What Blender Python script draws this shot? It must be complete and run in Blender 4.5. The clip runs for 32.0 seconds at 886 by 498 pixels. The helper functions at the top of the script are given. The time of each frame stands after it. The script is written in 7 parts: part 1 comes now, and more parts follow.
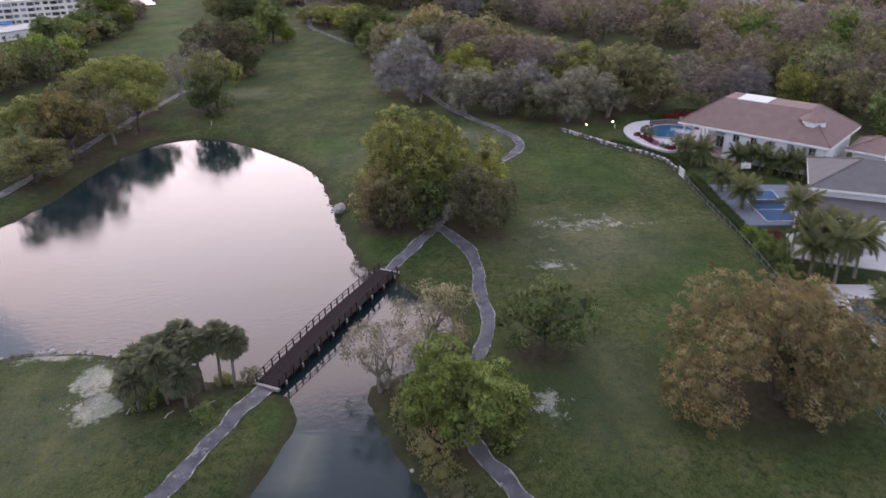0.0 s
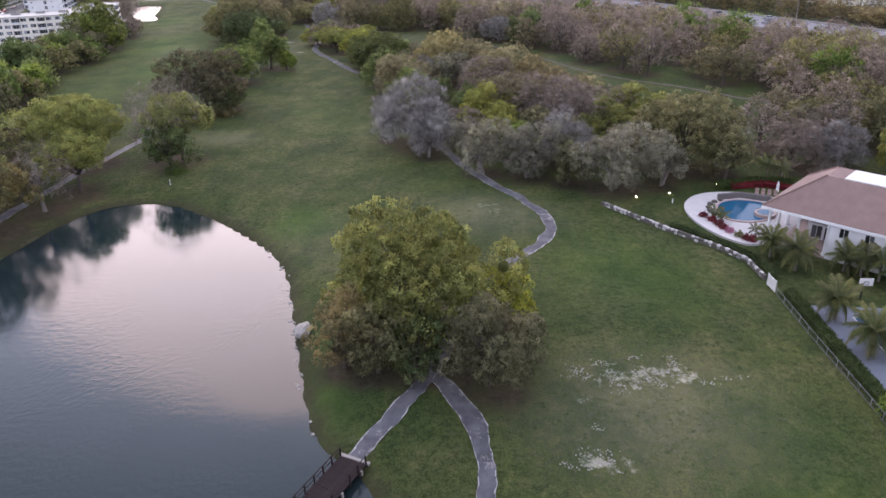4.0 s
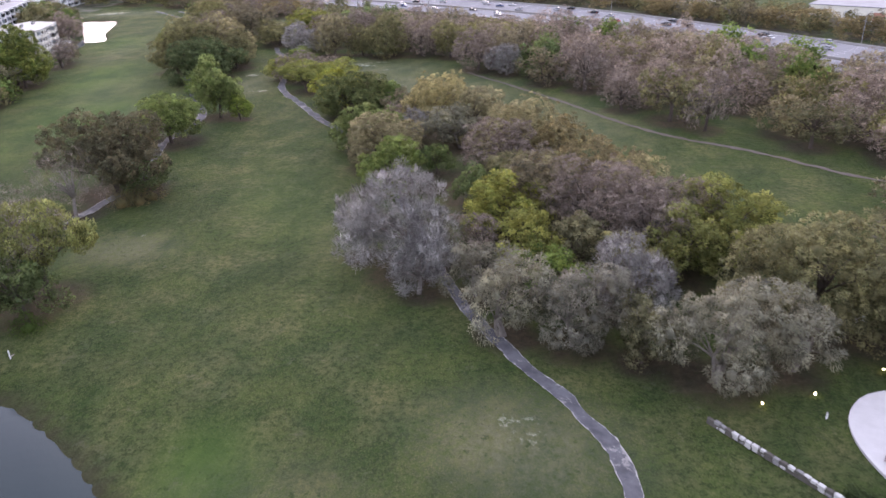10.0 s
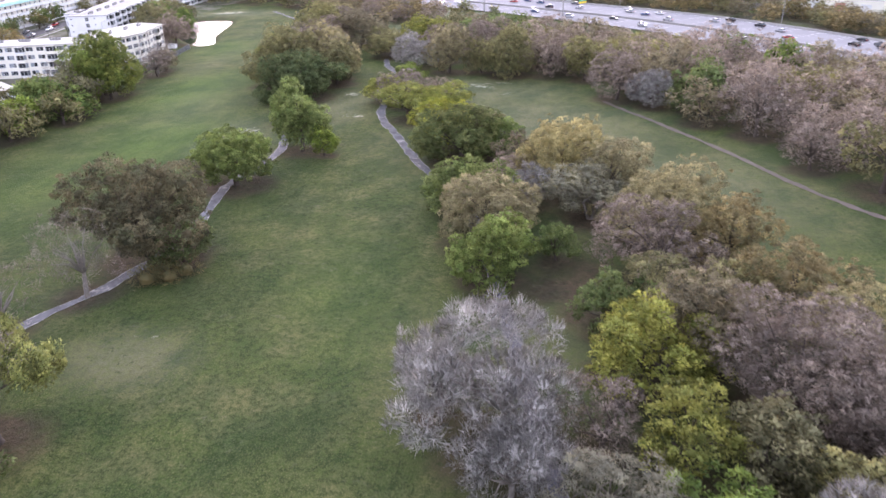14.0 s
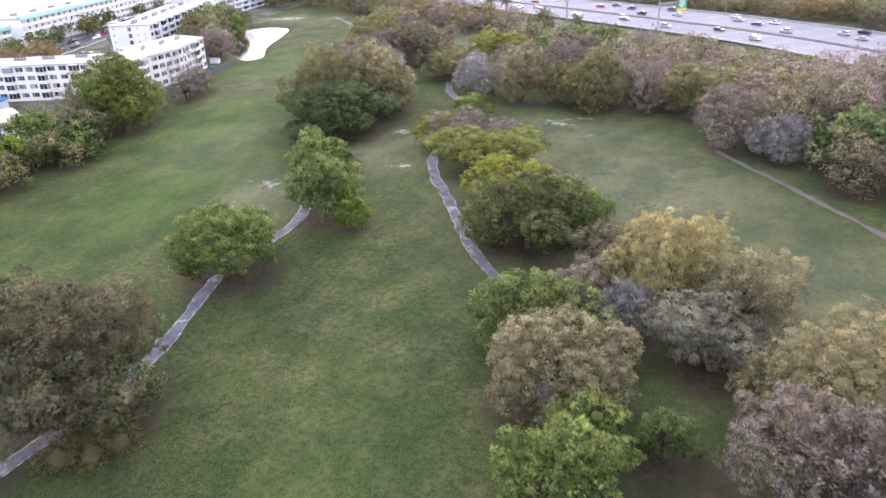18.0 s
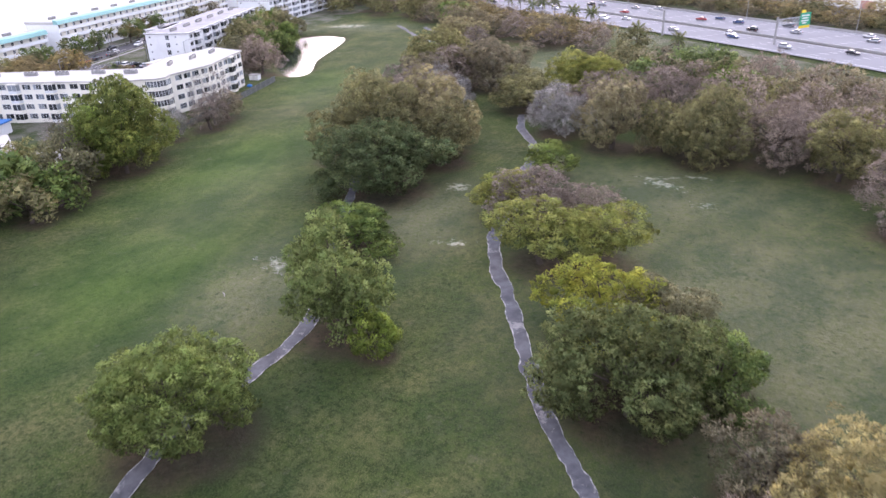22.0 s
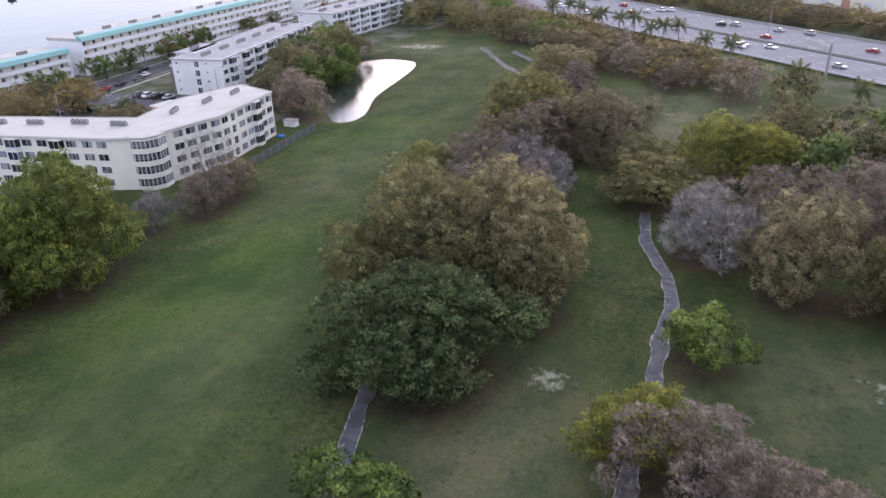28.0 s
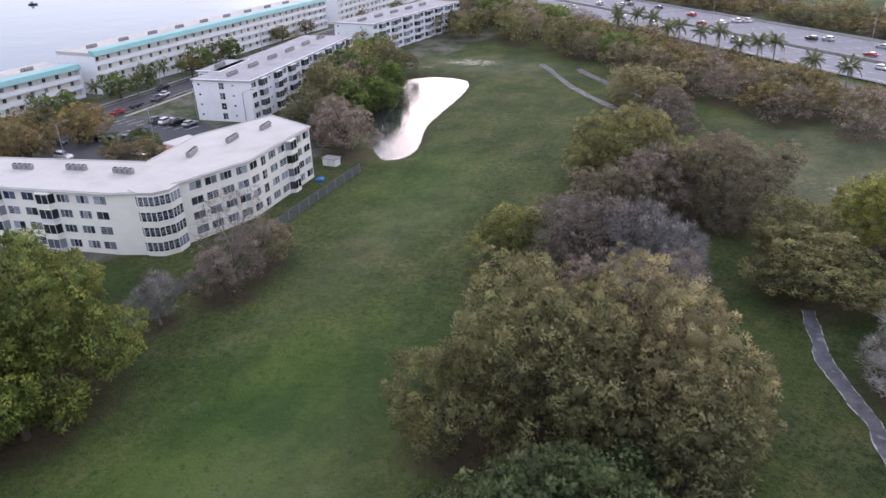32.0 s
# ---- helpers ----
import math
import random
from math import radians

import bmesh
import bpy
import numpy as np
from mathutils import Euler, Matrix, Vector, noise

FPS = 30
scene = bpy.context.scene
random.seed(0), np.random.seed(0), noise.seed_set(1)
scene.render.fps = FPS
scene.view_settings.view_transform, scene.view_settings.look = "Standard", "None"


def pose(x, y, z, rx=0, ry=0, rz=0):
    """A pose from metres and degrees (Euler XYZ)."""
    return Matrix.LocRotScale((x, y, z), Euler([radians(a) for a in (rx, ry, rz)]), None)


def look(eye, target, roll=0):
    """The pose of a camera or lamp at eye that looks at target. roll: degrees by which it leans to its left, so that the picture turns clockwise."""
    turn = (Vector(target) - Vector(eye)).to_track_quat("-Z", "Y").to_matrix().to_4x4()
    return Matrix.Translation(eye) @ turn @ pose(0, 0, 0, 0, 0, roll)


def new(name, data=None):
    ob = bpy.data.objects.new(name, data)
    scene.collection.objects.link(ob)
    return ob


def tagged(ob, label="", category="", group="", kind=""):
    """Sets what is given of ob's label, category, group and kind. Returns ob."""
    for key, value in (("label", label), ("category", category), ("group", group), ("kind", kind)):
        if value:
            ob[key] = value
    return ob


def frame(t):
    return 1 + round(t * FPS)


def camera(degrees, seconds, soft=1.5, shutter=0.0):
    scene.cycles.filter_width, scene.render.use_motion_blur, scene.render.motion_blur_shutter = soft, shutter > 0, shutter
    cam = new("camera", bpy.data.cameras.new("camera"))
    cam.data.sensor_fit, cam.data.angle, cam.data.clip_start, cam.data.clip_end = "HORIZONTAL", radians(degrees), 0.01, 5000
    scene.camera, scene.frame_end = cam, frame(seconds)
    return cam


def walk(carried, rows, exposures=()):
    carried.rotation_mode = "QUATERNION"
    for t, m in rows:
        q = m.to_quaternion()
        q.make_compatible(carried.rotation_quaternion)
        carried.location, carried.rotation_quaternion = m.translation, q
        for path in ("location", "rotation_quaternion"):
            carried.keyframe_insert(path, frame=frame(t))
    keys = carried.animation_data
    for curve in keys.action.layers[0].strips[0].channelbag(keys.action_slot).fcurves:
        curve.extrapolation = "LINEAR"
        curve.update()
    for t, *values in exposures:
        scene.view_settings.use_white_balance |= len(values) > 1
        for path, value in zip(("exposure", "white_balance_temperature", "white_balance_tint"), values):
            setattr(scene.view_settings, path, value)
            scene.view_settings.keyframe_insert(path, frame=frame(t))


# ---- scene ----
cam = camera(62.5, 32.0, soft=1.5, shutter=0.5)
PATH = [
    (0, (3.177, 0.725, 49.601), (3.11, 2.526, 48.734), -1.7),
    (0.5, (3.8, 5.65, 49.6), (3.682, 7.456, 48.748), -1.5),
    (1, (4.47, 10.586, 49.672), (4.329, 12.395, 48.83), -1.6),
    (1.5, (4.989, 15.592, 49.723), (4.846, 17.399, 48.879), -1.6),
    (2, (5.302, 20.48, 49.765), (5.159, 22.287, 48.921), -1.7),
    (2.5, (5.293, 25.611, 49.809), (5.154, 27.418, 48.963), -1.6),
    (4.5, (4.888, 45.618, 49.725), (4.758, 47.426, 48.879), -1.3),
    (5, (4.647, 50.442, 49.766), (4.521, 52.251, 48.922), -1.2),
    (5.5, (4.412, 55.548, 49.969), (4.287, 57.356, 49.123), -1.3),
    (6, (4.29, 60.82, 50.224), (4.167, 62.626, 49.374), -1.4),
    (6.5, (3.806, 65.905, 50.36), (3.689, 67.711, 49.51), -1.5),
    (7, (3.026, 70.728, 50.454), (2.92, 72.536, 49.606), -1.3),
    (7.5, (2.357, 75.575, 50.614), (2.259, 77.384, 49.767), -1.2),
    (8, (1.907, 80.552, 50.835), (1.814, 82.362, 49.989), -1.1),
    (8.5, (1.591, 85.524, 51.072), (1.5, 87.334, 50.227), -1.0),
    (9, (1.191, 90.58, 51.293), (1.104, 92.39, 50.448), -1.0),
    (9.5, (0.994, 95.802, 51.427), (0.9, 97.612, 50.58), -1.1),
    (10, (1.018, 101.241, 51.487), (0.897, 103.047, 50.636), -1.4),
    (10.5, (0.978, 106.622, 51.485), (0.82, 108.424, 50.632), -1.4),
    (11, (0.705, 112.317, 51.374), (0.525, 114.115, 50.518), -1.6),
    (11.5, (0.382, 117.968, 51.19), (0.159, 119.763, 50.335), -1.6),
    (12, (0.052, 123.473, 51.044), (-0.218, 125.261, 50.189), -1.6),
    (12.5, (-0.376, 128.752, 50.966), (-0.688, 130.533, 50.111), -1.5),
    (13, (-0.729, 133.7, 50.995), (-1.076, 135.473, 50.138), -1.6),
    (13.5, (-1.249, 138.777, 51.086), (-1.639, 140.542, 50.23), -1.5),
    (14, (-1.914, 143.988, 51.177), (-2.35, 145.743, 50.323), -1.5),
    (14.5, (-2.659, 149.417, 51.303), (-3.133, 151.162, 50.449), -1.6),
    (16.5, (-6.417, 171.327, 52.213), (-6.974, 173.043, 51.352), -2.0),
    (17, (-7.396, 176.546, 52.318), (-7.981, 178.253, 51.454), -2.2),
    (17.5, (-8.52, 181.593, 52.383), (-9.125, 183.291, 51.517), -2.2),
    (18, (-9.866, 186.892, 52.466), (-10.492, 188.582, 51.599), -2.3),
    (18.5, (-11.439, 192.158, 52.517), (-12.084, 193.84, 51.649), -2.3),
    (19, (-13.11, 197.357, 52.465), (-13.777, 199.031, 51.597), -2.3),
    (19.5, (-14.799, 202.48, 52.291), (-15.49, 204.144, 51.424), -2.3),
    (20, (-16.523, 207.554, 52.048), (-17.235, 209.211, 51.182), -2.2),
    (20.5, (-18.476, 212.858, 51.82), (-19.205, 214.506, 50.954), -2.2),
    (21, (-20.401, 217.994, 51.588), (-21.151, 219.634, 50.722), -2.2),
    (21.5, (-22.322, 222.92, 51.37), (-23.092, 224.551, 50.505), -2.1),
    (22, (-24.178, 227.69, 51.216), (-24.968, 229.312, 50.352), -2.1),
    (22.5, (-26.151, 232.547, 51.199), (-26.966, 234.157, 50.335), -2.1),
    (23, (-28.042, 237.124, 51.212), (-28.881, 238.721, 50.347), -2.1),
    (23.5, (-29.875, 241.89, 51.299), (-30.729, 243.479, 50.434), -2.1),
    (24, (-31.936, 246.711, 51.294), (-32.798, 248.295, 50.428), -2.1),
    (24.5, (-34.179, 251.52, 51.267), (-35.055, 253.095, 50.401), -2.1),
    (25, (-36.38, 256.092, 51.356), (-37.267, 257.66, 50.487), -2.1),
    (25.5, (-38.706, 260.767, 51.475), (-39.613, 262.324, 50.607), -2.1),
    (27.5, (-48.755, 280.252, 51.74), (-49.708, 281.78, 50.87), -2.0),
    (28, (-51.574, 284.666, 51.8), (-52.553, 286.177, 50.931), -2.0),
    (28.5, (-54.493, 288.719, 51.87), (-55.496, 290.216, 51.002), -1.9),
    (29, (-57.546, 292.345, 51.823), (-58.558, 293.837, 50.956), -1.9),
    (29.5, (-60.719, 295.517, 51.709), (-61.737, 297.005, 50.844), -2.0),
    (30, (-63.963, 298.329, 51.541), (-64.987, 299.814, 50.677), -1.9),
    (30.5, (-67.2, 300.844, 51.349), (-68.228, 302.325, 50.484), -2.0),
    (31, (-70.682, 303.254, 51.197), (-71.712, 304.734, 50.331), -2.0),
    (31.5, (-74.179, 305.675, 51.08), (-75.213, 307.152, 50.213), -2.1),
    (32, (-77.776, 308.224, 50.985), (-78.809, 309.702, 50.119), -2.0),
]
walk(cam, [(t, look(eye, target, roll)) for t, eye, target, roll in PATH],
     [(0, 0.58, 6300, 20), (1, 0.85, 6300, 20), (2, 0.98, 6300, 20), (3, 0.98, 6300, 20), (5, 0.86, 6300, 20), (10, 1.22, 6300, 21), (16, 1.74, 6300, 21), (20, 1.68, 6300, 21), (24, 1.16, 6250, 20), (32, 0.82, 6200, 17)])

# ---- world, sun, exposure ----
SUN_AZIMUTH = 15.0      # degrees left of +y
SUN_HEIGHT = 13.0
world = bpy.data.worlds.new("dusk_sky")
world.use_nodes = True
scene.world = world
_n, _l = world.node_tree.nodes, world.node_tree.links
_sky = _n.new("ShaderNodeTexSky")
_sky.sky_type = "NISHITA"
_sky.sun_disc = False
_sky.sun_elevation = radians(SUN_HEIGHT)
_sky.sun_rotation = radians(-SUN_AZIMUTH)
_sky.air_density, _sky.dust_density, _sky.ozone_density = 1.0, 2.0, 2.5
_bg = _n["Background"]
_bg.inputs["Strength"].default_value = 0.15
# thin evening cloud over the whole sky
_tc = _n.new("ShaderNodeTexCoord")
_cl = _n.new("ShaderNodeTexNoise")
_cl.inputs["Scale"].default_value, _cl.inputs["Detail"].default_value, _cl.inputs["Roughness"].default_value = 2.6, 6.0, 0.55
_l.new(_tc.outputs["Generated"], _cl.inputs["Vector"])
_mr = _n.new("ShaderNodeMapRange")
_mr.inputs["From Min"].default_value, _mr.inputs["From Max"].default_value = 0.30, 0.72
_mr.inputs["To Min"].default_value, _mr.inputs["To Max"].default_value = 0.72, 0.92
_l.new(_cl.outputs["Fac"], _mr.inputs["Value"])
_mx = _n.new("ShaderNodeMix")
_mx.data_type = "RGBA"
_l.new(_mr.outputs["Result"], _mx.inputs[0])
_l.new(_sky.outputs[0], _mx.inputs[6])
# the cloud is brightest round the low sun
_dot = _n.new("ShaderNodeVectorMath")
_dot.operation = "DOT_PRODUCT"
_nrm = _n.new("ShaderNodeVectorMath")
_nrm.operation = "NORMALIZE"
_l.new(_tc.outputs["Generated"], _nrm.inputs[0])
_l.new(_nrm.outputs[0], _dot.inputs[0])
_dot.inputs[1].default_value = (-math.sin(radians(SUN_AZIMUTH)) * 0.98, math.cos(radians(SUN_AZIMUTH)) * 0.98, 0.2)
_near = _n.new("ShaderNodeMapRange")
_near.interpolation_type = "SMOOTHSTEP"
_near.inputs["From Min"].default_value, _near.inputs["From Max"].default_value = 0.79, 1.0
_near.inputs["To Min"].default_value, _near.inputs["To Max"].default_value = 0.0, 1.0
_l.new(_dot.outputs["Value"], _near.inputs["Value"])
_cc = _n.new("ShaderNodeMix")
_cc.data_type = "RGBA"
_l.new(_near.outputs["Result"], _cc.inputs[0])
_cc.inputs[6].default_value = (5.4, 5.6, 6.5, 1.0)
_cc.inputs[7].default_value = (15.6, 16.5, 20.2, 1.0)
_l.new(_cc.outputs[2], _mx.inputs[7])
_l.new(_mx.outputs[2], _bg.inputs["Color"])

_a, _e = radians(SUN_AZIMUTH), radians(SUN_HEIGHT)
sun = new("sun", bpy.data.lights.new("sun", "SUN"))
sun.data.energy, sun.data.angle, sun.data.color = 1.0, radians(48), (1.0, 0.66, 0.42)
sun.matrix_world = look((-math.sin(_a) * math.cos(_e), math.cos(_a) * math.cos(_e), math.sin(_e)), (0, 0, 0))

# ---- materials ----
def nodes_of(name, rough=0.8, metal=0.0, spec=0.3):
    m = bpy.data.materials.new(name)
    m.use_nodes = True
    n, l = m.node_tree.nodes, m.node_tree.links
    b = n["Principled BSDF"]
    b.inputs["Roughness"].default_value = rough
    b.inputs["Metallic"].default_value = metal
    b.inputs["Specular IOR Level"].default_value = spec
    return m, n, l, b


def noise_node(n, l, scale, detail=3.0, rough=0.55, vec=None, coords="Object"):
    t = n.new("ShaderNodeTexNoise")
    t.inputs["Scale"].default_value = scale
    t.inputs["Detail"].default_value = detail
    t.inputs["Roughness"].default_value = rough
    if vec is None:
        vec = n.new("ShaderNodeTexCoord").outputs[coords]
    l.new(vec, t.inputs["Vector"])
    return t.outputs["Fac"]


def ramp(n, l, fac, lo, hi):
    r = n.new("ShaderNodeMapRange")
    r.inputs["From Min"].default_value, r.inputs["From Max"].default_value = lo, hi
    l.new(fac, r.inputs["Value"])
    return r.outputs["Result"]


def mix(n, l, fac, a, b, blend="MIX"):
    m = n.new("ShaderNodeMix")
    m.data_type, m.blend_type = "RGBA", blend
    for value, socket in ((fac, m.inputs[0]), (a, m.inputs[6]), (b, m.inputs[7])):
        if isinstance(value, (int, float)):
            socket.default_value = value
        elif isinstance(value, tuple):
            socket.default_value = (*value, 1.0)
        else:
            l.new(value, socket)
    return m.outputs[2]


def maths(n, l, op, a, b):
    m = n.new("ShaderNodeMath")
    m.operation = op
    for value, socket in ((a, m.inputs[0]), (b, m.inputs[1])):
        if isinstance(value, (int, float)):
            socket.default_value = value
        else:
            l.new(value, socket)
    return m.outputs[0]


def bump(n, l, b, height, strength, distance):
    k = n.new("ShaderNodeBump")
    k.inputs["Strength"].default_value, k.inputs["Distance"].default_value = strength, distance
    l.new(height, k.inputs["Height"])
    l.new(k.outputs[0], b.inputs["Normal"])


def plain(name, col, rough=0.7, metal=0.0, spec=0.3, vary=0.12, scale=1.5, grime=0.0, bumpy=0.0):
    """Paint, stone, metal: one colour with grain at two scales, stains, and a little variation from thing to thing."""
    m, n, l, b = nodes_of(name, rough, metal, spec)
    dark = tuple(c * (1 - 2 * vary) for c in col)
    light = tuple(min(1.0, c * (1 + vary)) for c in col)
    c = mix(n, l, noise_node(n, l, scale, 4), dark, light)
    c = mix(n, l, maths(n, l, "MULTIPLY", ramp(n, l, noise_node(n, l, scale * 9, 3), 0.4, 0.75), 0.35), c, dark)
    if grime:
        s = ramp(n, l, noise_node(n, l, scale * 0.35, 5, 0.65), 0.48, 0.72)
        c = mix(n, l, maths(n, l, "MULTIPLY", s, grime), c, (0.10, 0.085, 0.07))
    l.new(c, b.inputs["Base Color"])
    if bumpy:
        bump(n, l, b, noise_node(n, l, scale * 14, 3), 0.5, bumpy)
    return m


def attribute(n, name):
    a = n.new("ShaderNodeAttribute")
    a.attribute_name = name
    return a.outputs["Fac"]


def ground_material():
    m, n, l, b = nodes_of("turf", 0.95, 0, 0.12)
    big, mid = noise_node(n, l, 0.018, 4, 0.6), noise_node(n, l, 0.11, 5, 0.65)
    fine, tiny = noise_node(n, l, 1.1, 6, 0.75), noise_node(n, l, 5.0, 3, 0.7)
    green = mix(n, l, ramp(n, l, big, 0.35, 0.65), (0.042, 0.064, 0.018), (0.070, 0.092, 0.028))
    dry = mix(n, l, ramp(n, l, mid, 0.45, 0.60), green, (0.094, 0.098, 0.046))
    patch = ramp(n, l, noise_node(n, l, 0.33, 5, 0.7), 0.47, 0.62)
    dry = mix(n, l, maths(n, l, "MULTIPLY", patch, 0.55), dry, (0.048, 0.076, 0.024))
    broad = noise_node(n, l, 0.05, 5, 0.7)
    dry = mix(n, l, maths(n, l, "MULTIPLY", ramp(n, l, broad, 0.50, 0.62), 0.65), dry, (0.042, 0.060, 0.020))
    tuft = mix(n, l, maths(n, l, "MULTIPLY", ramp(n, l, fine, 0.45, 0.58), 0.85), dry, (0.025, 0.039, 0.013))
    grain = mix(n, l, maths(n, l, "MULTIPLY", ramp(n, l, tiny, 0.46, 0.66), 0.6), tuft, (0.138, 0.138, 0.068))
    lush = mix(n, l, maths(n, l, "MULTIPLY", attribute(n, "lush"), 0.9), grain, (0.052, 0.098, 0.021))
    pale = mix(n, l, maths(n, l, "MULTIPLY", maths(n, l, "MULTIPLY", attribute(n, "thin"), ramp(n, l, fine, 0.3, 0.62)), 0.8), lush, (0.170, 0.160, 0.118))
    soil = maths(n, l, "ADD", attribute(n, "litter"), maths(n, l, "MULTIPLY", maths(n, l, "SUBTRACT", mid, 0.5), 0.9))
    c = mix(n, l, ramp(n, l, soil, 0.3, 0.75), pale, mix(n, l, ramp(n, l, fine, 0.35, 0.65), (0.046, 0.036, 0.026), (0.088, 0.066, 0.050)))
    sand = maths(n, l, "ADD", attribute(n, "bare"), maths(n, l, "MULTIPLY", maths(n, l, "SUBTRACT", noise_node(n, l, 0.55, 6, 0.75), 0.5), 2.4))
    c = mix(n, l, ramp(n, l, sand, 0.52, 0.85), c, mix(n, l, ramp(n, l, tiny, 0.35, 0.7), (0.26, 0.24, 0.21), (0.52, 0.50, 0.46)))
    turn = n.new("ShaderNodeMapping")
    turn.inputs["Rotation"].default_value = (0, 0, radians(-18))
    turn.inputs["Scale"].default_value = (1.0, 0.7, 1.0)
    l.new(n.new("ShaderNodeTexCoord").outputs["Object"], turn.inputs["Vector"])
    growth = ramp(n, l, noise_node(n, l, 0.085, 6, 0.72, turn.outputs[0]), 0.40, 0.60)
    c = mix(n, l, 1.0, c, mix(n, l, growth, (0.68, 0.82, 0.70), (1.24, 1.23, 1.06)), "MULTIPLY")
    wet = attribute(n, "bank")
    c = mix(n, l, wet, c, (0.055, 0.050, 0.030))
    far = attribute(n, "town")
    c = mix(n, l, far, c, mix(n, l, ramp(n, l, mid, 0.4, 0.6), (0.055, 0.075, 0.03), (0.17, 0.16, 0.14)))
    weed = ramp(n, l, noise_node(n, l, 0.8, 4, 0.8), 0.585, 0.64)
    c = mix(n, l, maths(n, l, "MULTIPLY", weed, 0.6), c, (0.024, 0.046, 0.013))
    straw = ramp(n, l, noise_node(n, l, 0.24, 6, 0.8), 0.59, 0.68)
    c = mix(n, l, maths(n, l, "MULTIPLY", straw, 0.35), c, (0.150, 0.142, 0.095))
    l.new(c, b.inputs["Base Color"])
    bump(n, l, b, maths(n, l, "ADD", fine, maths(n, l, "MULTIPLY", tiny, 0.5)), 1.0, 0.45)
    return m


def water_material(name, deep, ripple, scale):
    m, n, l, b = nodes_of(name, 0.06, 0, 0.5)
    b.inputs["IOR"].default_value = 1.333
    murk = mix(n, l, noise_node(n, l, 0.05, 3), deep, tuple(c * 1.5 for c in deep))
    shoal = mix(n, l, attribute(n, "shoal"), murk, (0.16, 0.165, 0.12))
    l.new(shoal, b.inputs["Base Color"])
    w = noise_node(n, l, scale, 4, 0.6)
    calm = ramp(n, l, noise_node(n, l, 0.03, 3), 0.35, 0.7)
    bump(n, l, b, maths(n, l, "MULTIPLY", w, calm), ripple, 0.12)
    return m


def path_material():
    m, n, l, b = nodes_of("worn_asphalt", 0.75, 0, 0.25)
    mid, fine = noise_node(n, l, 0.35, 5, 0.65), noise_node(n, l, 6, 4, 0.7)
    c = mix(n, l, ramp(n, l, mid, 0.38, 0.62), (0.062, 0.063, 0.074), (0.132, 0.135, 0.152))
    c = mix(n, l, maths(n, l, "MULTIPLY", fine, 0.4), c, (0.08, 0.075, 0.075))
    edge = maths(n, l, "ADD", attribute(n, "edge"), maths(n, l, "MULTIPLY", maths(n, l, "SUBTRACT", noise_node(n, l, 0.8, 5, 0.7), 0.5), 1.8))
    c = mix(n, l, ramp(n, l, edge, 0.72, 0.95), c, (0.40, 0.39, 0.375))
    crack = ramp(n, l, noise_node(n, l, 0.22, 6, 0.85), 0.565, 0.62)
    c = mix(n, l, maths(n, l, "MULTIPLY", crack, 0.6), c, (0.34, 0.32, 0.31))
    l.new(c, b.inputs["Base Color"])
    bump(n, l, b, fine, 0.5, 0.03)
    return m


def leaf_material(name, low, high, tip=None, glow=0.48):
    m, n, l, b = nodes_of(name, 0.75, 0, 0.18)
    geo = n.new("ShaderNodeNewGeometry")
    info = n.new("ShaderNodeObjectInfo")
    c = mix(n, l, ramp(n, l, geo.outputs["Random Per Island"], -0.35, 1.5), low, high)
    patch = ramp(n, l, noise_node(n, l, 0.42, 3), 0.43, 0.60)
    c = mix(n, l, maths(n, l, "MULTIPLY", patch, 0.7), c, tip or high)
    tint = n.new("ShaderNodeHueSaturation")
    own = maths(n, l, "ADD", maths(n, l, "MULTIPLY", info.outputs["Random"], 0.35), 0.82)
    # tone: random by tuft, plus the shade painted inside the crowns
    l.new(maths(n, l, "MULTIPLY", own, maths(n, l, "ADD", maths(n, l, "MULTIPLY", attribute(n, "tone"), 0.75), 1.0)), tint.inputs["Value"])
    sat = maths(n, l, "ADD", maths(n, l, "MULTIPLY", info.outputs["Random"], 0.3), 0.85)
    l.new(sat, tint.inputs["Saturation"])
    l.new(c, tint.inputs["Color"])
    c = tint.outputs["Color"]
    l.new(c, b.inputs["Base Color"])
    t = n.new("ShaderNodeBsdfTranslucent")
    l.new(c, t.inputs["Color"])
    s = n.new("ShaderNodeMixShader")
    s.inputs[0].default_value = glow
    l.new(b.outputs[0], s.inputs[1])
    l.new(t.outputs[0], s.inputs[2])
    l.new(s.outputs[0], n["Material Output"].inputs["Surface"])
    return m


def glass_material(name, col=(0.03, 0.035, 0.04)):
    m, n, l, b = nodes_of(name, 0.12, 0, 0.6)
    info = n.new("ShaderNodeObjectInfo")
    l.new(mix(n, l, ramp(n, l, info.outputs["Random"], 0.45, 1.0), col, (0.30, 0.33, 0.36)), b.inputs["Base Color"])
    return m


def lamp_material(name, col, power):
    m, n, l, b = nodes_of(name, 0.5)
    b.inputs["Base Color"].default_value = (*col, 1)
    b.inputs["Emission Color"].default_value = (*col, 1)
    b.inputs["Emission Strength"].default_value = power
    return m


